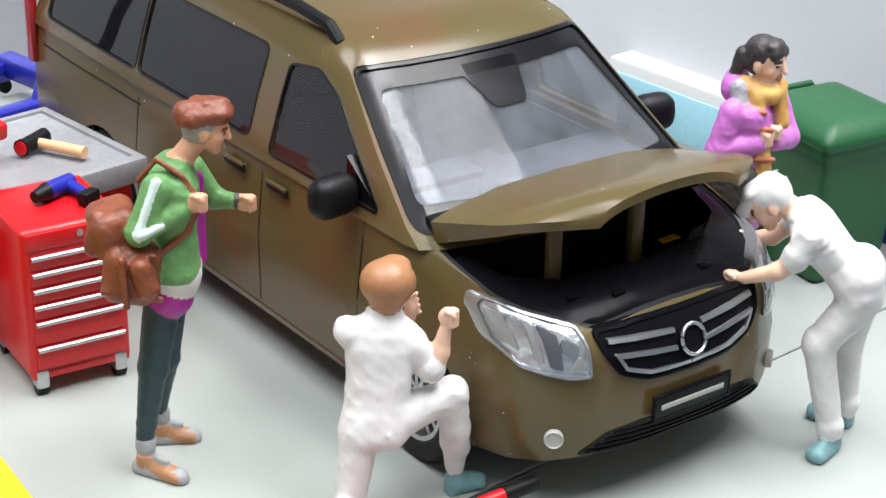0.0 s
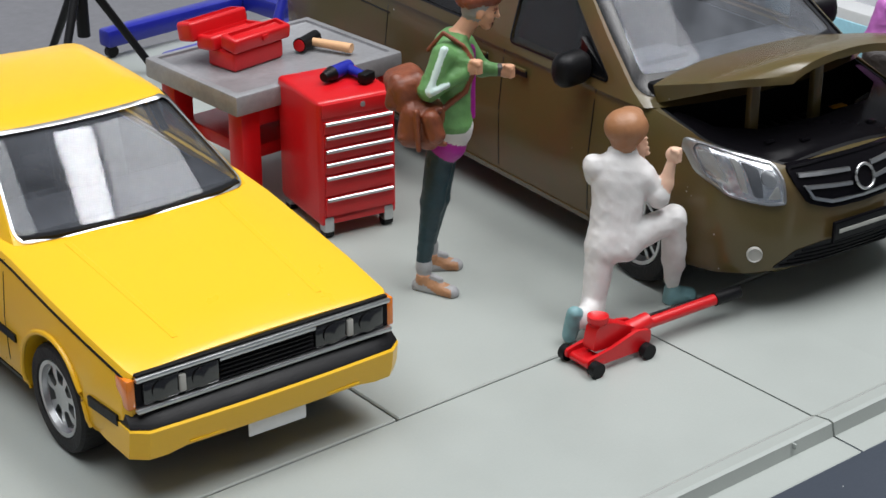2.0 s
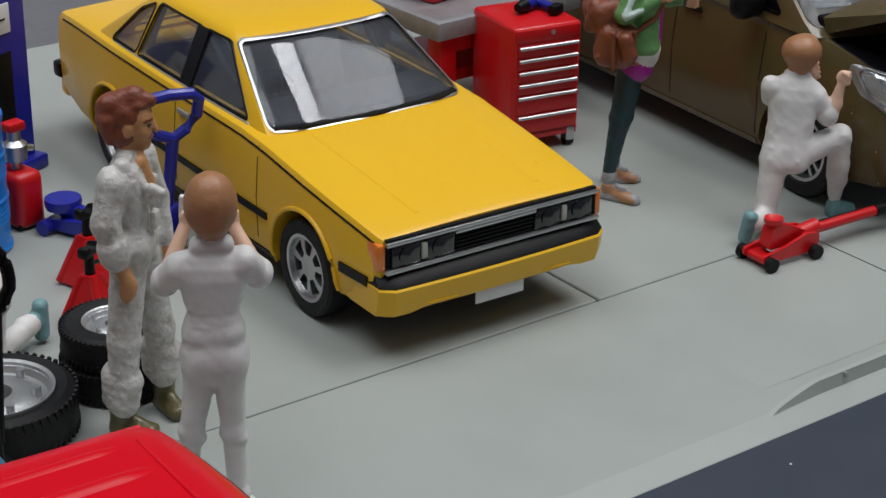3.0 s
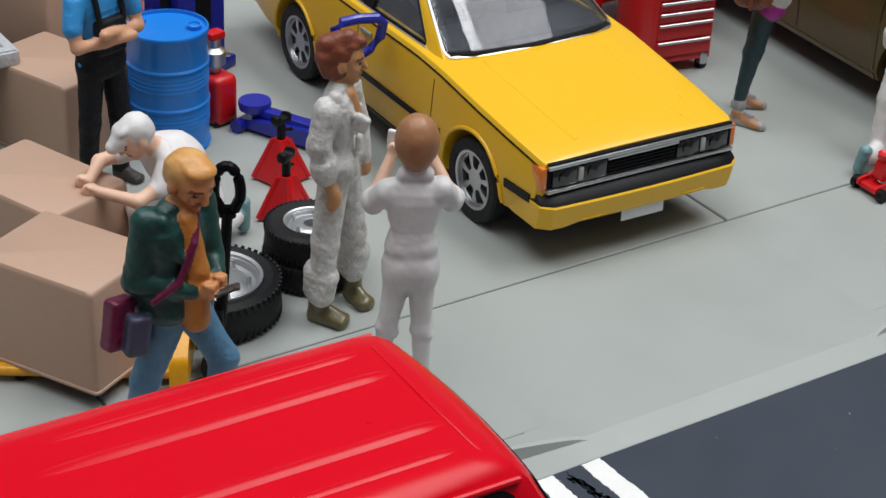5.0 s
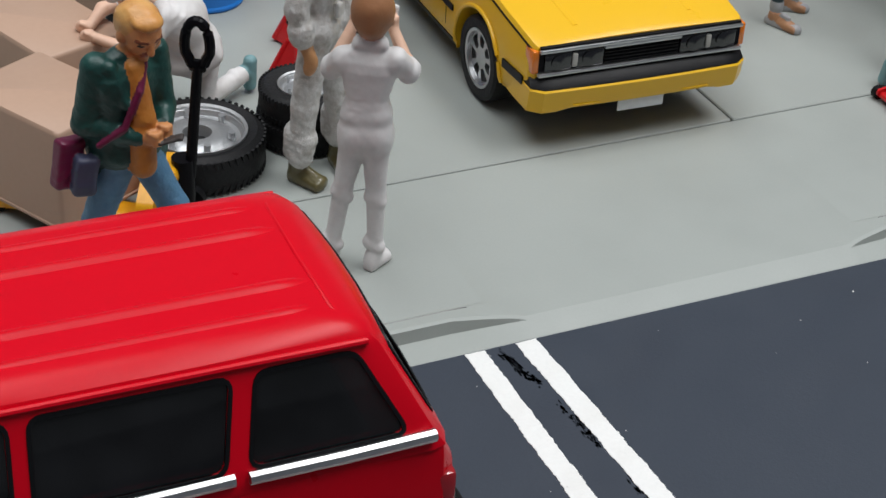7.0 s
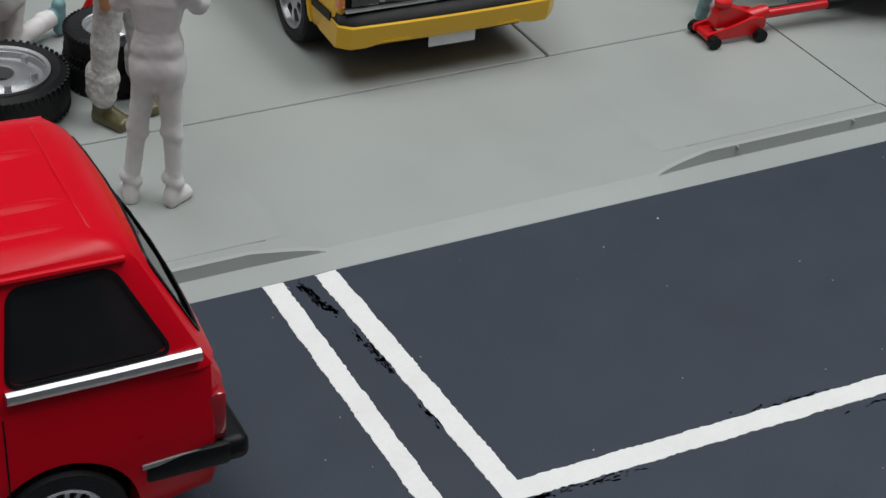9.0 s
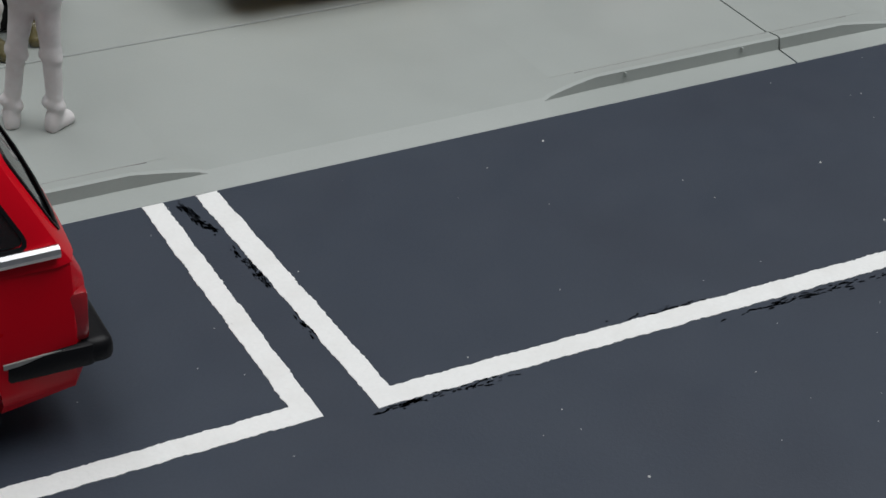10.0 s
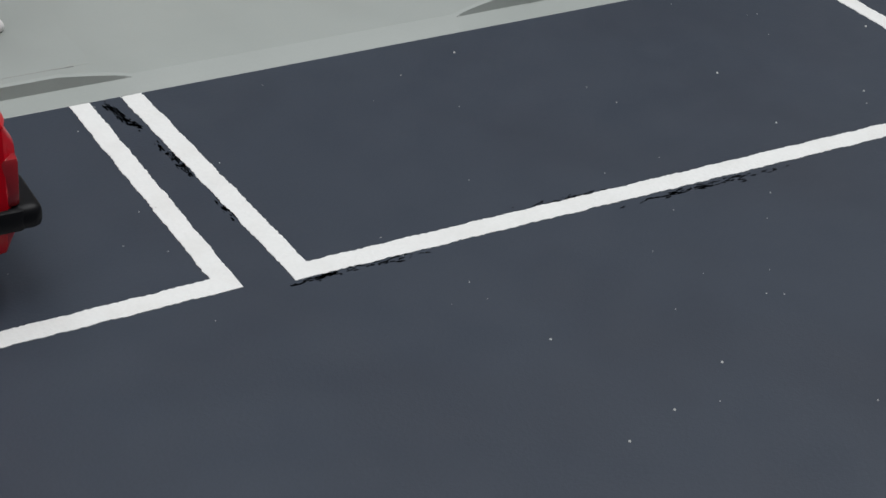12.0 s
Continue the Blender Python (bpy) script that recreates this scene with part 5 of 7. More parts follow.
def oil_can():
    t = thing("oil_can", at(-1.56, 3.02, 0, 15), "red can with a silver neck and red cap beside the barrel", "oil can")
    part("can_body", new_box((0, 0, 0.19), (0.22, 0.28, 0.38), 0.06, seg=4), M_RED, t)
    part("base_band", new_box((0, 0, 0.04), (0.20, 0.25, 0.08), 0.02), M_BLACK, t)
    part("neck", lathe(bmesh.new(), [(0, 0.36), (0.035, 0.36), (0.035, 0.42), (0.075, 0.44), (0.08, 0.54), (0.045, 0.57), (0.045, 0.64), (0, 0.64)], 24), M_CHROME, t)
    part("cap", new_box((0, 0, 0.66), (0.13, 0.10, 0.06), 0.015), M_RED, t)
    part("side_valve", rod(bmesh.new(), (0.06, 0, 0.5), (0.13, 0.0, 0.48), 0.022), M_CHROME, t)


def air_pump():
    t = thing("tyre_inflator", at(-1.40, 3.92, 0, 24), "dark blue upright tyre inflator with a white gauge", "tyre inflator")
    part("cabinet", prism(bmesh.new(), rounded([(-0.17, 0.0), (0.17, 0.0), (0.17, 1.16), (0.12, 1.32), (-0.17, 1.32)], 0.03), -0.25, 0.25, "x"), M_BLUE, t)
    part("foot", new_box((0, 0, 0.05), (0.62, 0.48, 0.10), 0.02), M_BLUE, t)
    g = part("gauge_plate", new_box((0, -0.175, 1.10), (0.22, 0.016, 0.2), 0.006), M_WHITE, t, "white gauge plate")
    part("needle", new_box((0, -0.186, 1.10), (0.12, 0.006, 0.012), 0.002, Matrix.Translation((0, -0.0, 0))), M_BLACK, g)
    part("recess", new_box((0.02, -0.172, 0.62), (0.16, 0.012, 0.5), 0.004), M_BLACK, t)
    part("hose", pipe(bmesh.new(), [(-0.26, 0.0, 1.15), (-0.28, -0.02, 1.0), (-0.27, -0.05, 0.75), (-0.30, -0.1, 0.5), (-0.34, -0.14, 0.3), (-0.3, -0.2, 0.06)], 0.035, 10), M_BLACK, t)
    part("side_shelf", new_box((-0.32, -0.02, 0.52), (0.3, 0.28, 0.06), 0.02), M_BLUE, t)


def loose_wheel(name, x, y, z, r, w, rim_r, label, holes=5, rz=0):
    """A wheel lying on its side."""
    t = thing(name, at(x, y, z, rz), label, "wheel", "loose wheels")
    tyre = lathe(bmesh.new(), [(rim_r * 0.96, w * 0.1), (rim_r, 0.02), (r * 0.86, 0.0), (r * 0.97, w * 0.1), (r, w * 0.22), (r, w * 0.78), (r * 0.97, w * 0.9), (r * 0.88, w), (rim_r * 1.14, w * 0.97), (rim_r * 1.02, w * 0.9), (rim_r * 0.98, w * 0.6)], 48)
    part("tyre", tyre, M_RUBBER, t)
    tread = bmesh.new()
    for k in range(56):
        for zz, tw in ((0.84, 14), (0.18, -14)):
            box(tread, (0, 0, 0), (0.016, 0.02, w * 0.2), 0, Matrix.Rotation(2 * math.pi * k / 56, 4, "Z") @ Matrix.Translation((r * 0.988, 0, w * zz)) @ pose(0, 0, 0, tw, 0, 0))
    part("tread", tread, M_RUBBER, t, kind="stuff")
    disc = lathe(bmesh.new(), [(rim_r * 0.96, w * 0.55), (rim_r * 0.99, w * 0.96), (rim_r * 1.06, w * 0.99), (rim_r * 1.06, w * 0.93), (rim_r * 0.97, w * 0.88), (rim_r * 0.91, w * 0.76), (rim_r * 0.82, w * 0.74), (rim_r * 0.66, w * 0.86), (rim_r * 0.44, w * 0.91), (rim_r * 0.31, w * 0.88), (rim_r * 0.27, w * 0.6), (0, w * 0.58)], 48)
    cut = bmesh.new()
    for k in range(holes):
        a = 2 * math.pi * (k + 0.5) / holes
        rod(cut, (rim_r * 0.74 * math.cos(a), rim_r * 0.74 * math.sin(a), w * 0.4), (rim_r * 0.74 * math.cos(a), rim_r * 0.74 * math.sin(a), w), rim_r * 0.075, seg=14)
    part("rim", carve(disc, cut), M_SILVER, t)
    part("hub_hole", rod(bmesh.new(), (0, 0, w * 0.3), (0, 0, w * 0.595), rim_r * 0.24), M_BLACK, t)


def carton(x, y, z, sx, sy, sz, rz, label="plain tan cardboard box with softened edges"):
    t = thing("cardboard_box", at(x, y, z, rz), label, "box", "cardboard boxes")
    rings = []
    for s, h in ((1.0, 0.012), (1.012, 0.0), (1.012, 0.03), (1.0, 0.045)):
        rings.append((s, h))
    bm = skin(bmesh.new(), [[(a * sx / 2 * s, b * sy / 2 * s, h) for a, b in rounded([(-1, -1), (1, -1), (1, 1), (-1, 1)], 0.09)] for s, h in ((1.0, 0.0), (1.0, 0.02), (0.985, sz * 0.5), (0.965, sz - 0.03), (0.955, sz - 0.012), (0.93, sz))])
    part("carton", bm, M_CARD, t, sharp=50)
    part("base_lip", skin(bmesh.new(), [[(a * sx / 2 * s, b * sy / 2 * s, h) for a, b in rounded([(-1, -1), (1, -1), (1, 1), (-1, 1)], 0.09)] for s, h in ((1.0, 0.0), (1.02, 0.004), (1.02, 0.018), (0.99, 0.026))]), M_CARD, t)


def pallet_truck():
    t = thing("pallet_truck", at(-2.98, 0.06, 0, 151), "yellow hand pallet truck with a black pump handle", "pallet truck")
    for s in (-1, 1):
        part("fork", new_box((0.62, s * 0.20 - 0.10, 0.07), (1.06, 0.16, 0.06), 0.025, seg=3), M_PALLET, t)
        part("fork_roller", rod(bmesh.new(), (1.0, s * 0.20 - 0.15, 0.035), (1.0, s * 0.20 - 0.05, 0.035), 0.035), M_BLACK, t)
    part("fork_bridge", prism(bmesh.new(), rounded([(-0.30, 0.05), (0.30, 0.05), (0.26, 0.22), (0.10, 0.34), (-0.10, 0.34), (-0.26, 0.22)], 0.03), 0.06, 0.16, "x"), M_PALLET, t)
    part("cover", new_box((0.03, 0, 0.33), (0.16, 0.26, 0.12), 0.05, seg=3), M_PALLET, t)
    part("pump_body", rod(bmesh.new(), (-0.06, 0, 0.12), (-0.06, 0, 0.42), 0.07), M_BLACK_GLOSS, t)
    for s in (-1, 1):
        part("steer_wheel", rod(bmesh.new(), (-0.08, s * 0.06, 0.085), (-0.08, s * 0.12, 0.085), 0.085), M_BLACK, t)
    part("handle_bar", rod(bmesh.new(), (-0.10, 0, 0.30), (-0.15, 0.0, 1.02), 0.034, 0.03), M_BLACK_GLOSS, t)
    ring = [(-0.15 + 0.072 * math.cos(a) * (1.0 if math.sin(a) > -0.3 else 0.8), 0.01 * math.sin(a), 1.15 + 0.155 * math.sin(a)) for a in [2 * math.pi * i / 22 for i in range(22)]]
    part("loop_handle", pipe(bmesh.new(), ring, 0.031, 10, loop=True), M_BLACK_GLOSS, t)
    part("release_lever", new_box((-0.15, 0.0, 1.03), (0.05, 0.035, 0.07), 0.012), M_BLACK_GLOSS, t)


def engine_crane():
    t = thing("engine_crane", at(3.1, 6.0, 0, 8), "dark blue engine crane with long floor legs on castors", "engine crane")
    for s, x0 in ((-1, -0.75), (1, -0.75)):
        part("floor_leg", new_box((-0.02, s * 0.42, 0.17), (1.5, 0.15, 0.15), 0.03), M_BLUE, t)
        for x in (-0.70, 0.62):
            part("castor", rod(bmesh.new(), (x, s * 0.42 - 0.03, 0.05), (x, s * 0.42 + 0.03, 0.05), 0.05), M_BLACK, t)
            part("castor_stem", rod(bmesh.new(), (x, s * 0.42, 0.05), (x, s * 0.42, 0.12), 0.03), M_BLACK, t)
    part("rear_beam", new_box((0.68, 0, 0.2), (0.16, 1.0, 0.16), 0.03), M_BLUE, t)
    part("upright", new_box((0.68, -0.30, 0.9), (0.14, 0.14, 1.5), 0.03), M_BLUE, t)
    part("brace", rod(bmesh.new(), (0.66, -0.30, 0.75), (0.35, -0.40, 0.22), 0.045), M_BLUE, t)
    part("boom", new_box((0.18, -0.30, 1.66), (1.3, 0.12, 0.12), 0.03), M_BLUE, t)


def tripod():
    t = thing("tripod_stand", at(1.95, 5.95, 0, 20), "black tripod stand with splayed legs", "stand")
    part("post", rod(bmesh.new(), (0, 0, 0.35), (0, 0, 1.9), 0.05), M_BLACK, t)
    part("collar", rod(bmesh.new(), (0, 0, 0.74), (0, 0, 0.84), 0.075), M_BLACK, t)
    for k in range(3):
        a = 2 * math.pi * k / 3 - 0.7
        leg = part("leg", rod(bmesh.new(), (0.05 * math.cos(a), 0.05 * math.sin(a), 0.78), (0.52 * math.cos(a), 0.52 * math.sin(a), 0.03), 0.035, 0.03), M_BLACK, t)
        part("rubber_foot", rod(bmesh.new(), (0.52 * math.cos(a), 0.52 * math.sin(a), 0.0), (0.52 * math.cos(a), 0.52 * math.sin(a), 0.05), 0.045), M_BLACK, leg)


def flatbed():
    t = thing("flatbed_trailer", at(-2.93, 3.20, 0, 2), "silver flatbed trailer with twin black tyres", "trailer")
    # local x runs back from the near corner to the left, y away
    bed = new_box((-1.6, 1.0, 0.70), (3.2, 2.0, 0.06), 0.012)
    part("deck", bed, M_DECK, t)
    part("deck_edge", new_box((-1.6, 0.0, 0.665), (3.2, 0.04, 0.10), 0.01), M_DECK, t)
    part("deck_edge", new_box((0.0, 1.0, 0.665), (0.04, 2.0, 0.10), 0.01), M_DECK, t)
    part("deck_groove", new_box((-0.16, 1.0, 0.732), (0.012, 1.96, 0.005), 0.001), M_STEEL, t)
    part("letter_bar", new_box((-0.09, 0.22, 0.733), (0.05, 0.30, 0.006), 0.002), M_STEEL, t)
    part("hinge", new_box((-0.02, 0.10, 0.60), (0.10, 0.14, 0.08), 0.02), M_BLACK, t)
    part("slot", new_box((-0.62, 0.55, 0.732), (0.2, 0.06, 0.006), 0.02), M_BLACK, t)
    part("chassis_rail", new_box((-1.6, 0.55, 0.56), (3.1, 0.12, 0.16), 0.02), M_BLACK, t)
    part("chassis_rail", new_box((-1.6, 1.45, 0.56), (3.1, 0.12, 0.16), 0.02), M_BLACK, t)
    part("axle", rod(bmesh.new(), (-0.62, 0.2, 0.30), (-0.62, 1.8, 0.30), 0.05), M_BLACK, t)
    for y, out in ((0.12, -1), (0.34, -1), (1.66, 1), (1.88, 1)):
        turn = Matrix.Translation((-0.62, y, 0.30)) @ pose(0, 0, 0, 90 * -out, 0, 0)
        tyre = lathe(bmesh.new(), [(0.17, -0.09), (0.20, -0.10), (0.27, -0.10), (0.295, -0.08), (0.30, -0.06), (0.30, 0.06), (0.295, 0.08), (0.27, 0.10), (0.20, 0.10), (0.17, 0.09)], 44, turn)
        bmesh.ops.delete(tyre, geom=[f for f in tyre.faces if len(f.verts) > 4], context="FACES_ONLY")
        w = part("wheel", tyre, M_RUBBER, t)
        part("rim", lathe(bmesh.new(), [(0.172, -0.08), (0.178, 0.098), (0.185, 0.104), (0.16, 0.098), (0.15, 0.07), (0.11, 0.0), (0.05, -0.015), (0.045, 0.01), (0, 0.014)], 40, turn), M_SILVER, w, "dished silver rim")


def silver_tail():
    t = thing("silver_bumper", at(-4.09, 1.86, 0, 4), "silver vehicle bumper with a red lamp", "bumper")
    part("bumper_bar", new_box((0, 0, 0.33), (0.36, 0.30, 0.30), 0.04, seg=3), M_SILVER, t)
    part("lamp", new_box((0.05, -0.152, 0.27), (0.10, 0.02, 0.10), 0.01), M_RED_LAMP, t)
    part("lamp_rim", new_box((0.05, -0.146, 0.27), (0.14, 0.02, 0.14), 0.012), M_CHROME, t)
    part("bracket", new_box((0, 0.02, 0.1), (0.28, 0.2, 0.2), 0.02), M_STEEL, t)


def wheelie_bin():
    t = thing("wheelie_bin", at(6.27, 1.06, 0, -8), "dark green wheelie bin with a ridged lid", "bin")
    sq = lambda s, d, z: [(a * s, b * d, z) for a, b in rounded([(-1, -1), (1, -1), (1, 1), (-1, 1)], 0.16)]  # noqa: E731
    part("bin_body", skin(bmesh.new(), [sq(0.25, 0.26, 0.02), sq(0.26, 0.27, 0.1), sq(0.31, 0.33, 0.80), sq(0.335, 0.355, 0.81), sq(0.335, 0.355, 0.88)]), M_GREEN, t)
    lid = part("lid", skin(bmesh.new(), [sq(0.35, 0.37, 0.875), sq(0.355, 0.375, 0.90), sq(0.345, 0.365, 0.935), sq(0.28, 0.31, 0.99), sq(0.2, 0.25, 1.01)]), M_GREEN, t, sharp=40)
    part("lid_handle", pipe(bmesh.new(), [(-0.2, 0.38, 0.92), (-0.2, 0.43, 0.95), (0.2, 0.43, 0.95), (0.2, 0.38, 0.92)], 0.022), M_GREEN, lid)
    for s in (-1, 1):
        part("bin_wheel", rod(bmesh.new(), (s * 0.24, 0.24, 0.09), (s * 0.30, 0.24, 0.09), 0.09), M_BLACK, t)
    for k in range(3):
        a0 = 2 * math.pi * k / 3
        pts = [(-0.292, 0.06 + 0.085 * math.cos(a0 + 0.45 * j), 0.52 + 0.085 * math.sin(a0 + 0.45 * j)) for j in range(4)]
        part("recycling_mark", pipe(bmesh.new(), pts, 0.014, 8), M_WHITE, t)


def wall_locker():
    t = thing("low_panel_box", at(6.93, 2.75, 0, 2.5), "low white box with a pale blue front by the wall", "box")
    part("carcass", new_box((0.10, 0, 0.24), (0.30, 1.6, 0.48), 0.03), M_WHITE, t)
    part("front_panel", new_box((-0.055, 0.0, 0.22), (0.02, 1.45, 0.34), 0.01), M_PALE_BLUE, t)


def blue_tray():
    t = thing("blue_floor_tray", at(7.0, 0.95, 0, 2.5), "dark blue low tray on the floor beside the bin", "tray")
    part("tray_base", new_box((0, 0, 0.05), (0.44, 0.8, 0.10), 0.02), M_BLUE, t)
    part("tray_rim", carve(new_box((0, 0, 0.12), (0.44, 0.8, 0.06), 0.01), new_box((0, 0, 0.14), (0.38, 0.74, 0.1))), M_BLUE, t)


tool_chest()
workbench()
toolbox()
hammer()
drill()
trolley_jack_red()
trolley_jack_blue()
jack_stand(-1.55, 1.98, 20)
jack_stand(-1.76, 1.48, 35)
barrel("blue_barrel", -1.99, 2.84, M_BARREL, "bright blue plastic barrel with moulded ribs")
barrel("red_barrel", -1.75, 4.75, M_RED, "red drum standing behind the tyre inflator", 0.34, 0.92)
oil_can()
air_pump()
loose_wheel("truck_wheel", -2.68, 0.61, 0.0, 0.415, 0.26, 0.29, "black truck tyre on a silver steel rim lying flat", 6)
loose_wheel("spare_wheel", -1.94, 0.76, 0.0, 0.30, 0.19, 0.17, "black car tyre on a silver rim lying flat", 5)
loose_wheel("spare_wheel", -1.94, 0.76, 0.19, 0.29, 0.19, 0.165, "black car tyre stacked on another wheel", 5, 20)
carton(-3.60, 0.46, 0.10, 0.64, 0.84, 0.63, 31)
carton(-3.41, 1.46, 0.0, 0.64, 0.92, 0.68, 23)
carton(-2.68, 3.18, 0.0, 0.62, 0.86, 0.62, 23)
carton(-2.30, 4.2, 0.0, 0.8, 0.8, 0.9, 20)
pallet_truck()
engine_crane()
tripod()
flatbed()
silver_tail()
wheelie_bin()
wall_locker()
blue_tray()


# ---- painted figurines, each one moulded mesh ----
M_SKIN = mat("painted_skin", (0.66, 0.35, 0.21), 0.5, vary=0.03, grain=30, second=(0.55, 0.26, 0.15), patch=9, amount=0.5, bump=0.2)
M_SKIN_PALE = mat("pale_painted_skin", (0.78, 0.5, 0.36), 0.5, vary=0.02, grain=30, second=(0.7, 0.42, 0.3), patch=9, bump=0.2)
M_OCHRE = mat("ochre_paint", (0.5, 0.19, 0.03), 0.45, vary=0.06, grain=25, second=(0.36, 0.11, 0.02), patch=9, bump=0.4)
M_GOLD = mat("gold_brown_paint", (0.58, 0.27, 0.07), 0.4, vary=0.1, grain=20, second=(0.75, 0.5, 0.2), patch=9, bump=0.4)
M_HAIR = mat("brown_hair_paint", (0.2, 0.05, 0.022), 0.45, vary=0.12, grain=25, second=(0.12, 0.025, 0.012), patch=14, bump=0.5)
M_HAIR_TAN = mat("tan_hair_paint", (0.36, 0.165, 0.075), 0.42, vary=0.06, grain=30, bump=0.2)
M_HAIR_DARK = mat("dark_hair_paint", (0.03, 0.026, 0.026), 0.5, vary=0.2, grain=25, second=(0.12, 0.1, 0.1), patch=16, bump=0.5)
M_OVERALL = mat("white_overall_paint", (0.72, 0.70, 0.69), 0.5, vary=0.03, grain=30, second=(0.6, 0.56, 0.55), patch=8, amount=0.6, bump=0.2, bump_scale=12)
M_OVERALL_GREY = mat("grey_white_overall_paint", (0.6, 0.59, 0.57), 0.6, vary=0.07, grain=40, second=(0.36, 0.33, 0.29), patch=15, amount=0.8, bump=0.8, bump_scale=22)
M_TEAL = mat("teal_shoe_paint", (0.17, 0.32, 0.34), 0.5, vary=0.05, bump=0.2)
M_GREEN_COAT = mat("green_jacket_paint", (0.13, 0.3, 0.1), 0.5, vary=0.06, grain=30, second=(0.09, 0.2, 0.07), patch=10, bump=0.35)
M_PALE_STRIPE = mat("pale_stripe_paint", (0.6, 0.74, 0.7), 0.5)
M_MAGENTA = mat("magenta_paint", (0.38, 0.012, 0.28), 0.45, vary=0.06, bump=0.3)
M_LILAC = mat("lilac_coat_paint", (0.58, 0.18, 0.56), 0.45, vary=0.06, grain=20, second=(0.42, 0.1, 0.42), patch=8, bump=0.4)
M_SCARF = mat("ochre_scarf_paint", (0.62, 0.36, 0.1), 0.55, vary=0.15, grain=14, second=(0.35, 0.1, 0.05), patch=12, bump=0.5)
M_GREY_FUR = mat("grey_hood_paint", (0.38, 0.37, 0.4), 0.7, vary=0.1, bump=0.6)
M_DARK_TROUSER = mat("dark_teal_trouser_paint", (0.012, 0.035, 0.045), 0.45, vary=0.15, grain=30, second=(0.02, 0.06, 0.075), patch=9, bump=0.3)
M_BLACK_CLOTH = mat("black_dungaree_paint", (0.009, 0.0095, 0.012), 0.55, shine=0.2, vary=0.2, grain=40, second=(0.022, 0.023, 0.028), patch=10, bump=0.5)
M_SKY_SHIRT = mat("sky_blue_shirt_paint", (0.03, 0.27, 0.62), 0.5, vary=0.05, bump=0.3)
M_JEANS = mat("blue_jeans_paint", (0.08, 0.2, 0.33), 0.5, vary=0.08, grain=30, second=(0.14, 0.3, 0.44), patch=10, bump=0.4)
M_DARK_GREEN = mat("bottle_green_coat_paint", (0.006, 0.045, 0.038), 0.4, vary=0.15, grain=25, second=(0.015, 0.09, 0.075), patch=9, bump=0.4)
M_PLUM = mat("plum_bag_paint", (0.14, 0.008, 0.045), 0.4, vary=0.08, bump=0.2)
M_NAVY = mat("slate_bag_paint", (0.05, 0.055, 0.1), 0.45)
M_LEATHER = mat("brown_leather_paint", (0.22, 0.06, 0.025), 0.45, vary=0.1, grain=18, second=(0.12, 0.028, 0.012), patch=10, amount=0.8, bump=0.7, bump_scale=14)
M_SHOE = mat("tan_shoe_paint", (0.4, 0.2, 0.1), 0.5, vary=0.08, bump=0.3)
M_BOOT = mat("olive_boot_paint", (0.13, 0.11, 0.045), 0.35, coat=0.3, vary=0.1, bump=0.3)
M_BAG_DARK = mat("dark_bag_paint", (0.05, 0.04, 0.037), 0.5, vary=0.1, bump=0.5)


M_LIPS = mat("painted_lips", (0.42, 0.16, 0.1), 0.5, vary=0.03)
M_CUFF = mat("grey_sole_paint", (0.34, 0.34, 0.35), 0.55, vary=0.08, bump=0.3)
M_GOLD_SKIN = mat("golden_painted_skin", (0.52, 0.26, 0.11), 0.45, vary=0.05, grain=30, second=(0.36, 0.15, 0.06), patch=9, bump=0.3)
M_OCHRE_SKIN = mat("orange_painted_skin", (0.62, 0.27, 0.1), 0.45, vary=0.05, grain=30, second=(0.42, 0.14, 0.045), patch=9, bump=0.3)
M_SCARF_RED = mat("rust_check_paint", (0.42, 0.13, 0.06), 0.55, vary=0.1, bump=0.3)


SMOOTH = [M_SKIN, M_SKIN_PALE, M_GOLD_SKIN, M_OCHRE_SKIN, M_HAIR_TAN, M_LIPS]


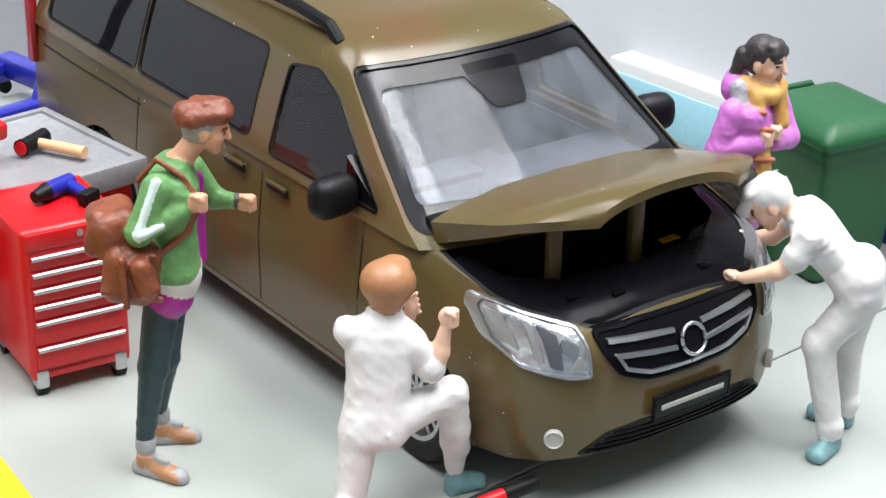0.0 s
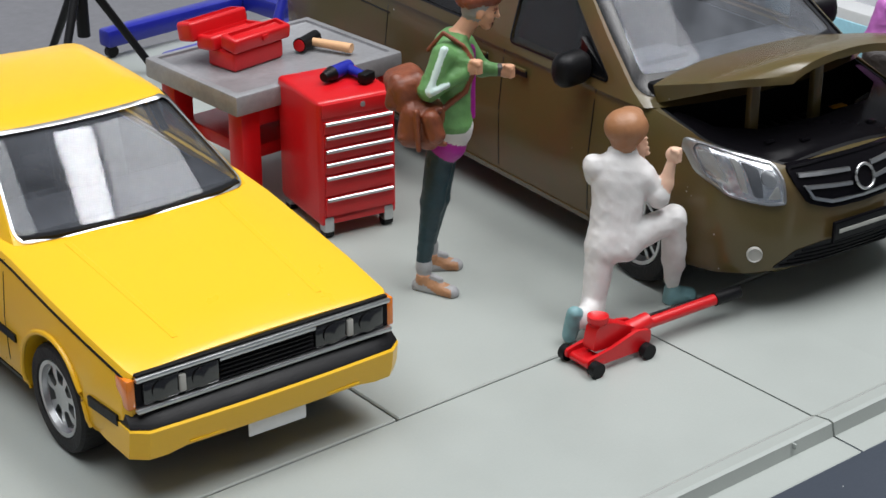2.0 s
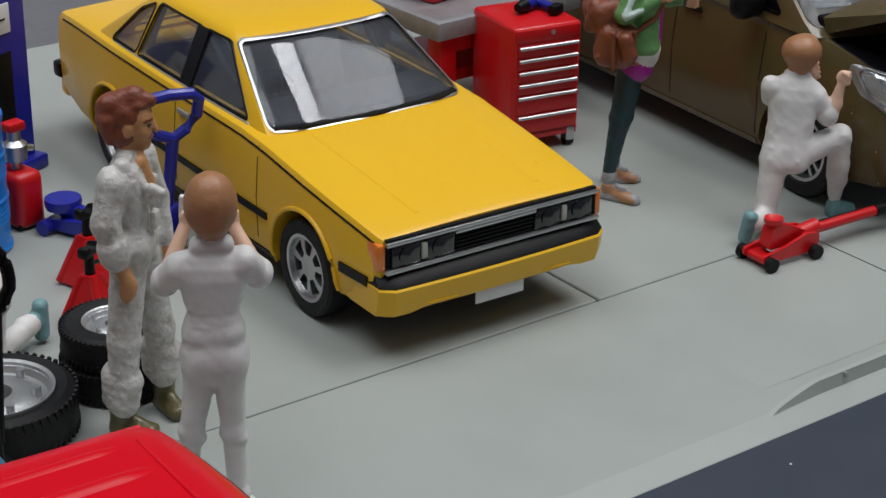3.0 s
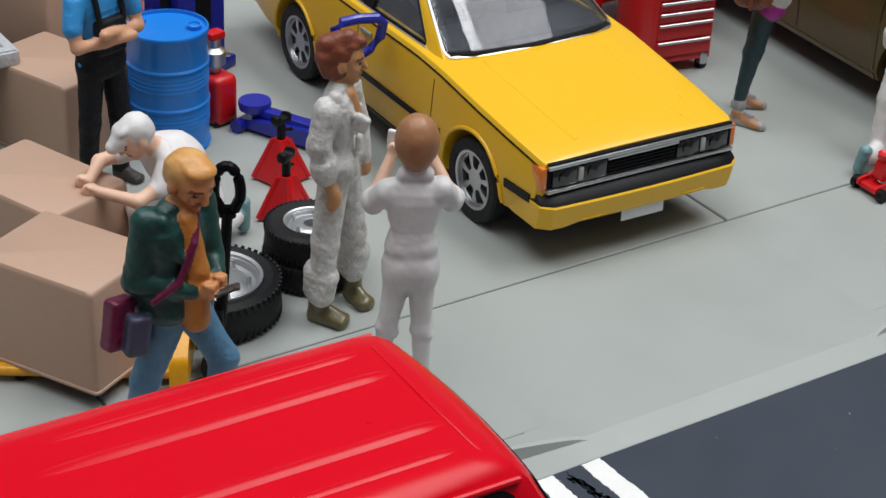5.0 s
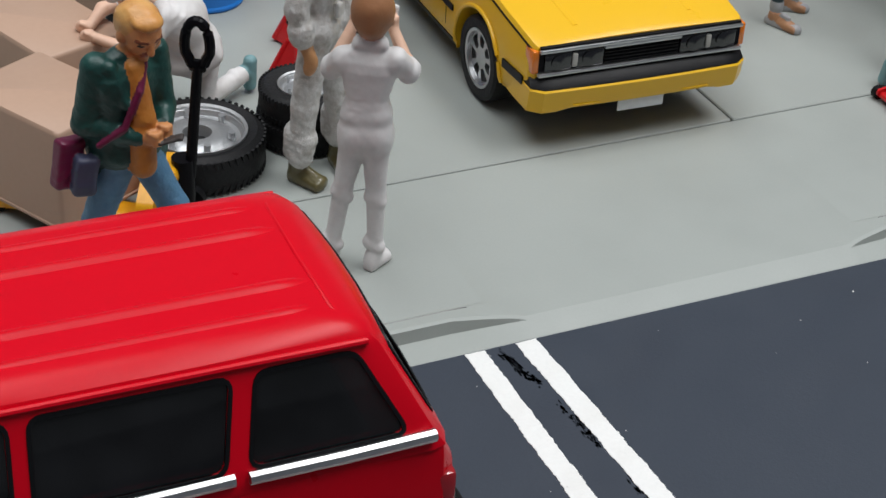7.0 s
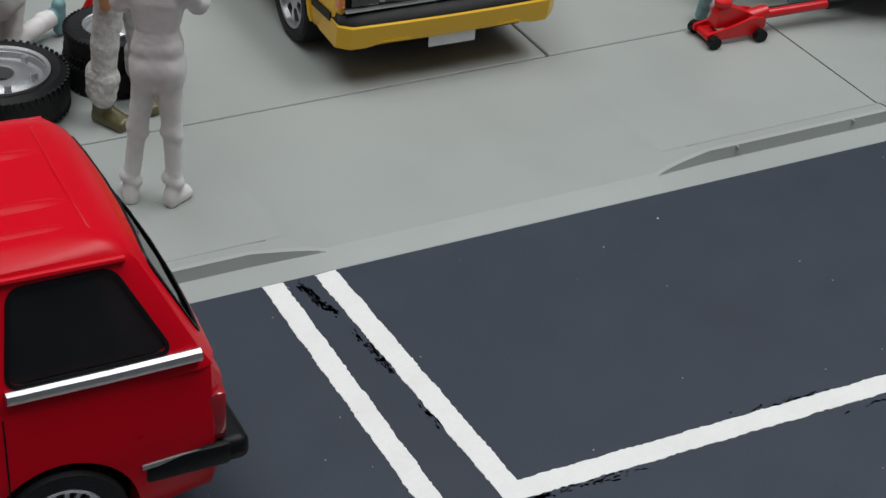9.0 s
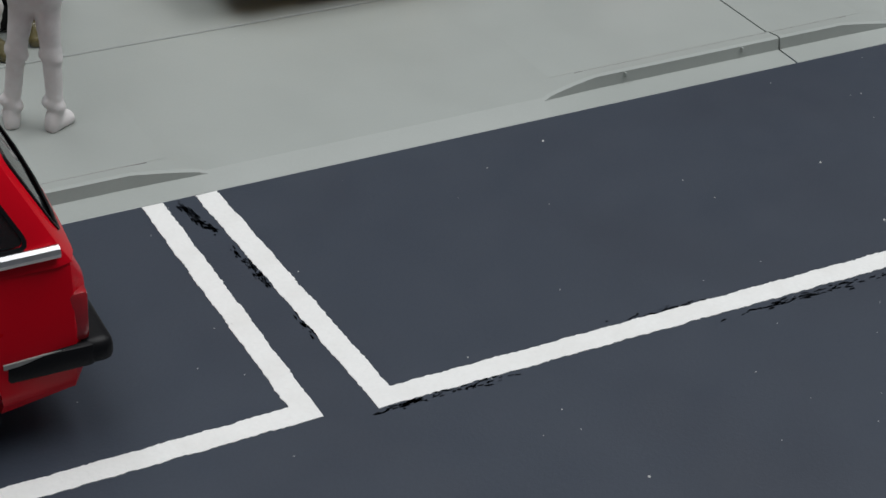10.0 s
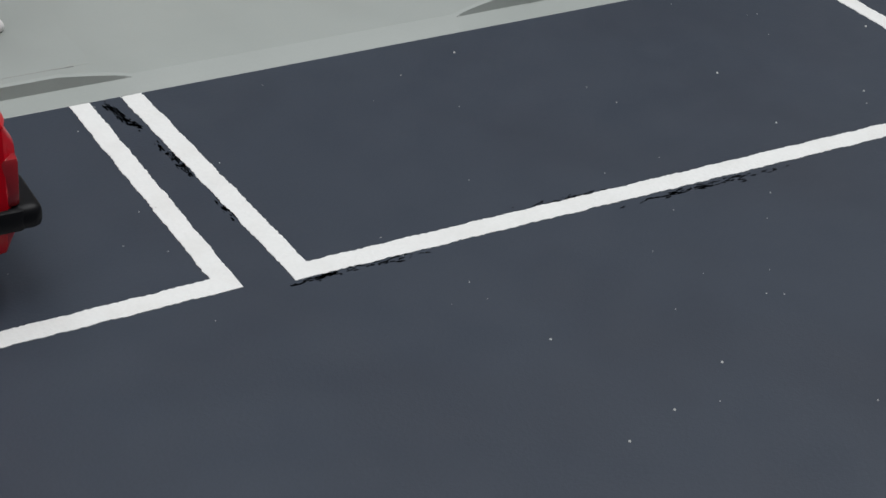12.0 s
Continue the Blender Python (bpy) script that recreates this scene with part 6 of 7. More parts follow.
class Figure:
    """A moulded form out of blended capsules, eggs and rounded blocks, each with its own paint."""

    def __init__(self, *paints, fold=1.0):
        self.paints, self.prims, self.fold = list(paints), [], fold

    def index(self, paint):
        if paint not in self.paints:
            self.paints.append(paint)
        return self.paints.index(paint)

    def cap(self, a, b, r, r2, paint, k=0.025):
        r, r2 = r * 0.92, r2 * 0.92
        self.prims.append(("cap", np.array(a, float), np.array(b, float), r, r2, self.index(paint), k))
        return self

    def egg(self, c, radii, paint, turn=None, k=0.025):
        self.prims.append(("egg", np.array(c, float), np.array(radii, float), turn, None, self.index(paint), k))
        return self

    def block(self, c, half, r, paint, turn=None, k=0.02):
        self.prims.append(("block", np.array(c, float), np.array(half, float), turn, r, self.index(paint), k))
        return self

    def trunk(self, a, b, wide, deep, side, paint, k=0.05, square=2.6, stops=(0, 1)):
        """A flattened form from a to b: half widths along side and half depths at its stops."""
        a, b, side = (np.array(v, float) for v in (a, b, side))
        axis = (b - a) / np.linalg.norm(b - a)
        side = side - axis * (side @ axis)
        side /= np.linalg.norm(side)
        self.prims.append(("trunk", a, b, (np.array(wide, float), np.array(deep, float), side, np.cross(axis, side), axis, square, stops), None, self.index(paint), k))
        return self

    def limb(self, pts, radii, paint, k=0.025):
        for a, b, r, r2 in zip(pts, pts[1:], radii, radii[1:]):
            self.cap(a, b, r * 0.9, r2 * 0.9, paint, k)
        return self

    def apart(self, prim, p):
        kind, a, b, c, d = prim[:5]
        if kind == "cap":
            ab = b - a
            t = np.clip((p - a) @ ab / max(ab @ ab, 1e-9), 0, 1)
            return np.linalg.norm(p - a - t[:, None] * ab, axis=1) - (c + (d - c) * t)
        if kind == "trunk":
            wide, deep, side, front, axis, square, stops = c
            ab = b - a
            t = np.clip((p - a) @ ab / (ab @ ab), 0, 1)
            e = p - a - t[:, None] * ab
            w, h = np.interp(t, stops, wide), np.interp(t, stops, deep)
            low = np.minimum(w, h)
            n = (np.abs(e @ side / w) ** square + np.abs(e @ front / h) ** square + np.abs(e @ axis / (0.7 * low)) ** square) ** (1 / square)
            return (n - 1) * low
        q = p - a
        if c is not None:
            q = q @ (c if isinstance(c, np.ndarray) else np.array(Euler([radians(v) for v in c]).to_matrix()))
        if kind == "egg":
            n = np.linalg.norm(q / b, axis=1)
            return (n - 1) * b.min() * 1.0 + 0 * n if b.max() / b.min() < 1.05 else n * (n - 1) / np.maximum(np.linalg.norm(q / b**2, axis=1), 1e-6)
        e = np.abs(q) - (b - d)
        return np.linalg.norm(np.maximum(e, 0), axis=1) + np.minimum(e.max(1), 0) - d

    def field(self, p, worn=True):
        out, cloth = None, np.zeros(len(p))
        for prim in self.prims:
            d, k = self.apart(prim, p), prim[6]
            soft = 0.0 if self.paints[prim[5]] in SMOOTH else 1.0
            if out is None:
                out, cloth = d, cloth + soft
                continue
            h = np.clip(0.5 + 0.5 * (out - d) / k, 0, 1)
            out = out * (1 - h) + d * h - k * h * (1 - h)
            cloth = cloth * (1 - h) + soft * h
        if worn:
            wave = np.sin(p @ [31, 17, 11] + 1) * np.sin(p @ [-13, 29, 19]) + 0.6 * np.sin(p @ [57, -41, 23]) * np.sin(p @ [21, 47, 61])
            # drawn folds: sharp ridges that run slantwise, in patches
            bend = 1.7 * np.sin(p @ [9, 13, -6] + 0.5) + 1.1 * np.sin(p @ [-17, 8, 11])
            ridge = (1 - np.abs(np.sin(p @ [14, -11, 38] + bend))) ** 2.5 + 0.7 * (1 - np.abs(np.sin(p @ [-16, 21, 24] + 1.3 * bend + 1))) ** 2.5
            patch = np.clip(0.35 + np.sin(p @ [7, 5, 8] + 0.8) * np.sin(p @ [-6, 9, 7]), 0, 1)
            out = out + (0.0006 + 0.0005 * self.fold * cloth) * wave - 0.0030 * self.fold**0.5 * cloth * patch * ridge
        return np.maximum(out, 0.002 - p[:, 2])

    def mould(self, name, m, label, slim=1.0, res=0.0092):
        ends = []
        for kind, a, b, c, d, _, _ in self.prims:
            r = max(c, d) if kind == "cap" else max(c[0].max(), c[1].max()) if kind == "trunk" else np.linalg.norm(b) if c is not None or kind == "block" else b.max()
            ends += [a - r, a + r] + ([b - r, b + r] if kind in ("cap", "trunk") else [])
        low, high = np.min(ends, 0) - 2.5 * res, np.max(ends, 0) + 2.5 * res
        n = 3 * np.ceil((high - low) / res / 3).astype(int)
        axes = [low[i] + res * np.arange(n[i]) for i in range(3)]
        grid = np.stack(np.meshgrid(*axes, indexing="ij"), -1)
        # a coarse pass finds the cells near the skin, a fine one works them out
        f = self.field(grid[1::3, 1::3, 1::3].reshape(-1, 3), False).reshape(n // 3)
        f = f.repeat(3, 0).repeat(3, 1).repeat(3, 2)
        close = np.abs(f) < 4 * res
        f[close] = self.field(grid[close])
        inside = f < 0
        cells = n - 1
        corner = [(i, j, k) for i in (0, 1) for j in (0, 1) for k in (0, 1)]
        cut = lambda a, c: a[c[0] : c[0] + cells[0], c[1] : c[1] + cells[1], c[2] : c[2] + cells[2]]  # noqa: E731
        total, count = np.zeros((*cells, 3)), np.zeros(cells)
        for a in corner:
            for ax in range(3):
                if a[ax]:
                    continue
                b = tuple(1 if i == ax else a[i] for i in range(3))
                fa, fb = cut(f, a), cut(f, b)
                cross = (fa < 0) != (fb < 0)
                t = np.where(cross, fa / np.where(fa == fb, 1, fa - fb), 0)
                p = np.stack([np.full(cells, float(a[i])) for i in range(3)], -1)
                p[..., ax] = t
                total += p * cross[..., None]
                count += cross
        active = count > 0
        ids = np.full(cells, -1)
        ids[active] = np.arange(active.sum())
        where = np.argwhere(active)
        verts = low + res * (where + total[active] / count[active][:, None])
        quads = []
        for ax in range(3):
            u, v = [i for i in range(3) if i != ax]
            lo = [slice(1, -1)] * 3
            lo[ax] = slice(0, -1)
            hi = list(lo)
            hi[ax] = slice(1, None)
            change = np.argwhere(inside[tuple(lo)] != inside[tuple(hi)])
            base = change + 1
            base[:, ax] = change[:, ax]
            flip = inside[tuple(base.T)]
            quad = []
            for du, dv in ((-1, -1), (0, -1), (0, 0), (-1, 0)):
                c = base.copy()
                c[:, u] += du
                c[:, v] += dv
                quad.append(ids[tuple(c.T)])
            quad = np.stack(quad, 1)
            turn = flip if ax != 1 else ~flip
            quad[~turn] = quad[~turn][:, ::-1]
            quads.append(quad)
        quads = np.concatenate(quads)
        near = np.argmin(np.stack([self.apart(p, verts[quads].mean(1)) for p in self.prims]), 0)
        paint = np.array([p[5] for p in self.prims])[near]
        me = bpy.data.meshes.new(name)
        me.from_pydata((verts * [slim * K, K, K]).tolist(), [], quads.tolist())
        for one in self.paints:
            me.materials.append(one)
        me.polygons.foreach_set("material_index", paint.astype(np.int32))
        me.polygons.foreach_set("use_smooth", [True] * len(me.polygons))
        ob = new(name, me)
        ob.matrix_basis = m
        return tagged(ob, label, "figurine", "painted figurines")


def head(g, c, skin_paint, hair, face=(1, 0, 0), s=1.0, hair_low=0.0):
    """A head at c that looks along face: skull, jaw, brow, nose, ears and a shell of hair."""
    d = Vector(face).normalized()
    side, up = frame_of(d)
    up = up if up.z > 0 else -up
    P = lambda a, b, h: tuple(Vector(c) + d * a * s + side * b * s + up * h * s)  # noqa: E731
    axes = np.array([d, side, up]).T
    E = lambda a, b, h, radii, paint, k: g.egg(P(a, b, h), [r * s for r in radii], paint, axes, k)  # noqa: E731
    E(0.012, 0, 0.025, (0.092, 0.076, 0.092), skin_paint, 0.02)
    g.cap(P(0.035, 0, -0.035), P(0.058, 0, -0.082), 0.062 * s, 0.036 * s, skin_paint, 0.03)
    g.cap(P(0.062, 0, -0.086), P(0.066, 0, -0.09), 0.026 * s, 0.024 * s, skin_paint, 0.015)
    for b in (-1, 1):
        E(0.0, b * 0.079, -0.008, (0.024, 0.013, 0.034), skin_paint, 0.006)
        g.cap(P(0.062, b * 0.045, -0.02), P(0.068, b * 0.035, -0.032), 0.024 * s, 0.022 * s, skin_paint, 0.02)
        g.cap(P(0.094, b * 0.018, 0.034), P(0.078, b * 0.052, 0.032), 0.0105 * s, 0.009 * s, M_HAIR_DARK if hair is M_HAIR_DARK else M_HAIR, 0.003)
        g.cap(P(0.0905, b * 0.030, 0.013), P(0.087, b * 0.040, 0.012), 0.0085 * s, 0.008 * s, M_HAIR_DARK, 0.002)
    g.cap(P(0.098, 0, 0.02), P(0.115, 0, -0.018), 0.0125 * s, 0.017 * s, skin_paint, 0.012)
    g.cap(P(0.092, -0.018, -0.052), P(0.092, 0.018, -0.052), 0.0115 * s, 0.0115 * s, M_LIPS, 0.004)
    E(-0.020, 0, 0.045, (0.098, 0.089, 0.088), hair, 0.006)
    E(-0.040, 0, 0.015 - hair_low, (0.076, 0.084, 0.078), hair, 0.01)
    E(0.035, 0, 0.098, (0.055, 0.068, 0.030), hair, 0.012)


def torso(g, hip, neck, paint, wide=0.15, deep=0.105, side=(0, 1, 0), waist=0.9):
    hip, neck = Vector(hip), Vector(neck)
    W, D = wide * 0.40 + deep * 0.84, deep * 0.80
    rows = ((0.0, 0.98, 1.02), (0.18, 0.96, 0.98), (0.36, 0.90 * waist**0.5, 0.90), (0.55, 0.97, 0.93), (0.72, 1.06, 0.98), (0.84, 1.05, 0.90), (0.93, 0.92, 0.70), (1.0, 0.62, 0.52))
    t, w, d = zip(*rows)
    g.trunk(hip, neck, [W * v for v in w], [D * v for v in d], side, paint, 0.05, 2.6, t)


def shoe(g, ankle, toe, paint, r=0.045):
    a, t = Vector(ankle), Vector(toe)
    flat = Vector((t.x - a.x, t.y - a.y, 0)).normalized()
    across = Vector((-flat.y, flat.x, 0))
    g.cap(ankle, (ankle[0], ankle[1], toe[2] + 0.01), r, r * 0.98, paint, 0.02)
    heel = Vector((a.x, a.y, 0)) - flat * r * 0.45
    g.trunk(heel + Vector((0, 0, r * 0.55)), Vector((t.x, t.y, r * 0.5)), (r * 0.80, r * 1.0), (r * 0.85, r * 0.62), across, paint, 0.02, 2.4)
    g.cap(Vector((a.x, a.y, 0)).lerp(Vector((t.x, t.y, 0)), 0.35) + Vector((0, 0, r * 1.25)), Vector((t.x, t.y, r * 0.6)), r * 0.62, r * 0.6, paint, 0.02)


def fist(g, c, paint, r=0.045):
    """A closed grip: a palm with four knuckles and a thumb laid over them."""
    x, y, z = c
    g.egg(c, (r * 0.95, r * 0.72, r * 0.92), paint, None, 0.012)
    for k in range(4):
        h = z + r * (0.62 - 0.42 * k)
        g.cap((x + r * 0.35, y - r * 0.62, h), (x + r * 0.85, y - r * 0.1, h - r * 0.05), r * 0.27, r * 0.27, paint, 0.005)
        g.cap((x + r * 0.85, y - r * 0.1, h - r * 0.05), (x + r * 0.5, y + r * 0.5, h - r * 0.08), r * 0.26, r * 0.24, paint, 0.005)
    g.cap((x - r * 0.2, y - r * 0.55, z + r * 0.75), (x + r * 0.55, y - r * 0.75, z + r * 0.35), r * 0.3, r * 0.24, paint, 0.006)


def backpack_man():
    g = Figure(M_DARK_TROUSER)
    g.limb([(-0.04, -0.05, 0.90), (-0.10, -0.085, 0.55), (-0.155, -0.10, 0.20)], [0.108, 0.082, 0.052], M_DARK_TROUSER)
    g.limb([(0.0, 0.07, 0.90), (-0.045, 0.11, 0.50), (-0.09, 0.17, 0.19)], [0.105, 0.08, 0.05], M_DARK_TROUSER)
    for x, y, tx, ty in ((-0.155, -0.10, 0.0, -0.21), (-0.085, 0.18, 0.07, 0.17)):
        g.cap((x, y, 0.165), (x, y, 0.145), 0.054, 0.054, M_CUFF, 0.005)
        g.cap((x, y, 0.13), (x, y, 0.08), 0.042, 0.045, M_SKIN, 0.01)
        shoe(g, (x, y, 0.075), (tx, ty, 0.058), M_SHOE, 0.05)
        dx, dy = tx - x, ty - y
        g.cap((x - dx * 0.16, y - dy * 0.16, 0.022), (tx, ty, 0.02), 0.052, 0.047, M_CUFF, 0.004)
        g.cap((x + dx * 0.35, y + dy * 0.35, 0.098), (x + dx * 0.6, y + dy * 0.6, 0.088), 0.022, 0.02, M_CUFF, 0.004)
    g.cap((-0.01, -0.05, 0.91), (0.0, 0.06, 0.91), 0.125, 0.12, M_MAGENTA, 0.02)
    g.cap((0.02, -0.055, 0.995), (0.03, 0.075, 0.995), 0.128, 0.125, M_OVERALL, 0.01)
    torso(g, (0.015, 0, 1.06), (0.05, 0, 1.53), M_GREEN_COAT, 0.165, 0.138)
    g.cap((0.0, -0.06, 1.47), (0.02, 0.06, 1.47), 0.10, 0.10, M_GREEN_COAT, 0.04)
    g.cap((0.145, 0.06, 1.03), (0.135, 0.05, 1.44), 0.028, 0.034, M_MAGENTA, 0.006)
    g.limb([(-0.045, -0.16, 1.48), (-0.13, -0.205, 1.29), (0.055, -0.175, 1.37)], [0.082, 0.068, 0.05], M_GREEN_COAT)
    g.limb([(-0.045, -0.205, 1.53), (-0.135, -0.256, 1.30)], [0.024, 0.022], M_PALE_STRIPE, 0.003)
    g.cap((-0.13, -0.262, 1.30), (-0.03, -0.23, 1.33), 0.022, 0.018, M_PALE_STRIPE, 0.003)
    fist(g, (0.125, -0.165, 1.41), M_SKIN, 0.05)
    g.limb([(0.12, 0.17, 1.44), (0.22, 0.17, 1.28), (0.30, 0.11, 1.29)], [0.072, 0.058, 0.045], M_GREEN_COAT)
    g.cap((0.312, 0.108, 1.29), (0.314, 0.107, 1.29), 0.04, 0.04, M_BAG_DARK, 0.002)
    fist(g, (0.355, 0.095, 1.285), M_SKIN, 0.047)
    g.limb([(0.05, 0, 1.52), (0.13, 0, 1.63)], [0.072, 0.062], M_SKIN)
    head(g, (0.185, 0, 1.69), M_SKIN, M_GREY, (0.95, -0.1, -0.22), 0.93, 0.02)
    for a, b, r in (((0.10, 0.0, 1.765), (0.25, 0.0, 1.782), 0.066), ((0.12, -0.05, 1.76), (0.25, -0.045, 1.765), 0.05), ((0.12, 0.05, 1.76), (0.2, 0.05, 1.765), 0.05), ((0.27, -0.03, 1.765), (0.285, 0.04, 1.76), 0.04), ((0.15, 0.05, 1.79), (0.24, 0.05, 1.785), 0.045), ((0.19, -0.02, 1.805), (0.27, 0.02, 1.80), 0.032)):
        g.cap(a, b, r, r * 0.9, M_HAIR, 0.008)
    g.limb([(-0.12, -0.10, 1.50), (-0.04, -0.12, 1.60), (0.07, -0.15, 1.53), (0.125, -0.16, 1.44)], [0.015] * 4, M_LEATHER, 0.004)
    g.limb([(0.125, -0.15, 1.36), (0.08, -0.16, 1.26), (-0.04, -0.17, 1.17)], [0.02] * 3, M_LEATHER, 0.004)
    # the rucksack hangs at the back and the near hip
    g.block((-0.24, -0.06, 1.27), (0.11, 0.14, 0.10), 0.06, M_LEATHER, (0, -14, 10), 0.02)
    g.block((-0.17, -0.13, 1.08), (0.125, 0.13, 0.14), 0.07, M_LEATHER, (0, 8, -8), 0.015)
    g.cap((-0.13, -0.27, 1.15), (-0.10, -0.27, 1.05), 0.055, 0.06, M_LEATHER, 0.008)
    g.cap((-0.31, -0.12, 1.33), (-0.33, -0.13, 1.20), 0.045, 0.05, M_LEATHER, 0.008)
    for a, b in (((-0.30, -0.22, 1.02), (-0.05, -0.27, 0.99)), ((-0.30, -0.17, 1.17), (-0.07, -0.25, 1.19)), ((-0.21, -0.27, 1.19), (-0.2, -0.28, 0.97))):
        g.cap(a, b, 0.02, 0.018, M_LEATHER, 0.006)
    g.mould("figurine", at(2.05, 1.355, 0, -29.4), "painted figurine of a visitor in a green jacket with a rucksack")


def kneeling_mechanic():
    g = Figure(M_OVERALL, fold=1.6)
    # hind knee on the floor, front knee up
    g.limb([(-0.07, -0.13, 0.47), (-0.12, -0.20, 0.12), (-0.20, -0.38, 0.13)], [0.118, 0.088, 0.066], M_OVERALL)
    g.cap((-0.19, -0.37, 0.14), (-0.215, -0.40, 0.15), 0.068, 0.064, M_OVERALL, 0.008)
    g.cap((-0.25, -0.43, 0.19), (-0.275, -0.42, 0.055), 0.05, 0.05, M_TEAL, 0.02)
    g.cap((-0.225, -0.41, 0.16), (-0.25, -0.42, 0.15), 0.05, 0.05, M_TEAL, 0.02)
    g.limb([(0.07, -0.10, 0.49), (0.375, 0.0, 0.585)], [0.118, 0.090], M_OVERALL)
    g.limb([(0.375, 0.0, 0.585), (0.395, 0.05, 0.35), (0.40, 0.09, 0.16)], [0.092, 0.086, 0.062], M_OVERALL)
    for x, y, z, r in ((0.385, 0.03, 0.41, 0.078), (0.39, 0.055, 0.30, 0.076)):
        g.cap((x, y, z), (x + 0.02, y + 0.02, z - 0.03), r, r * 0.96, M_OVERALL, 0.015)
    shoe(g, (0.405, 0.10, 0.08), (0.53, 0.16, 0.05), M_TEAL, 0.055)
    side = (0.94, 0.10, -0.24)
    hip, neck = Vector((0.0, -0.115, 0.50)), Vector((0.05, -0.02, 1.0))
    g.trunk(hip.lerp(neck, -0.08), hip.lerp(neck, 0.99), (0.158, 0.156, 0.152, 0.158, 0.180, 0.178, 0.15, 0.09), (0.112, 0.108, 0.096, 0.096, 0.102, 0.094, 0.075, 0.055), side, M_OVERALL, 0.04, 2.6, (0, 0.12, 0.3, 0.5, 0.72, 0.84, 0.93, 1))
    # creases down the back
    for x, z0, z1 in ((-0.05, 0.60, 0.80), (0.01, 0.56, 0.74), (0.06, 0.58, 0.70)):
        g.cap((x + 0.012, -0.185 + 0.17 * (z0 - 0.5), z0), (x + 0.03, -0.185 + 0.17 * (z1 - 0.5), z1), 0.012, 0.009, M_OVERALL, 0.025)
    # belt and two hip buttons
    g.trunk(hip.lerp(neck, 0.035), hip.lerp(neck, 0.055), (0.160, 0.160), (0.107, 0.107), side, M_OVERALL, 0.006)
    for x in (-0.09, 0.0, 0.06):
        g.cap((x, -0.215, 0.505 - 0.24 * x), (x + 0.008, -0.216, 0.50 - 0.24 * x), 0.013, 0.012, M_OVERALL, 0.004)
    g.limb([(-0.13, -0.06, 0.93), (-0.11, 0.10, 0.80)], [0.082, 0.068], M_OVERALL)
    g.limb([(0.185, -0.05, 0.86), (0.255, -0.055, 0.755)], [0.082, 0.076], M_OVERALL)
    g.cap((0.258, -0.055, 0.755), (0.264, -0.055, 0.745), 0.08, 0.078, M_OVERALL, 0.005)
    g.limb([(0.275, -0.055, 0.725), (0.31, -0.05, 0.82), (0.335, -0.05, 0.94)], [0.052, 0.054, 0.036], M_SKIN_PALE)
    fist(g, (0.345, -0.05, 0.995), M_SKIN_PALE, 0.05)
    g.limb([(0.06, 0.12, 0.80), (0.165, 0.14, 0.90)], [0.05, 0.042], M_SKIN_PALE)
    g.egg((0.175, 0.13, 0.965), (0.035, 0.045, 0.055), M_SKIN_PALE)
    for k in range(4):
        g.cap((0.168 + 0.012 * k, 0.11, 0.99 - 0.018 * k), (0.198 + 0.006 * k, 0.10, 1.035 - 0.03 * k), 0.014, 0.012, M_SKIN_PALE, 0.005)
    g.cap((0.05, -0.01, 0.98), (0.06, 0.0, 1.05), 0.066, 0.062, M_SKIN_PALE)
    head(g, (0.075, 0.015, 1.10), M_SKIN_PALE, M_HAIR_TAN, (0.5, 0.85, -0.05), 1.1, 0.03)
    g.egg((0.06, -0.01, 1.145), (0.135, 0.118, 0.105), M_HAIR_TAN, None, 0.012)
    g.mould("figurine", at(2.57, 0.48, 0, -36.3), "painted figurine of a mechanic in white overalls kneeling by the van", 0.93)


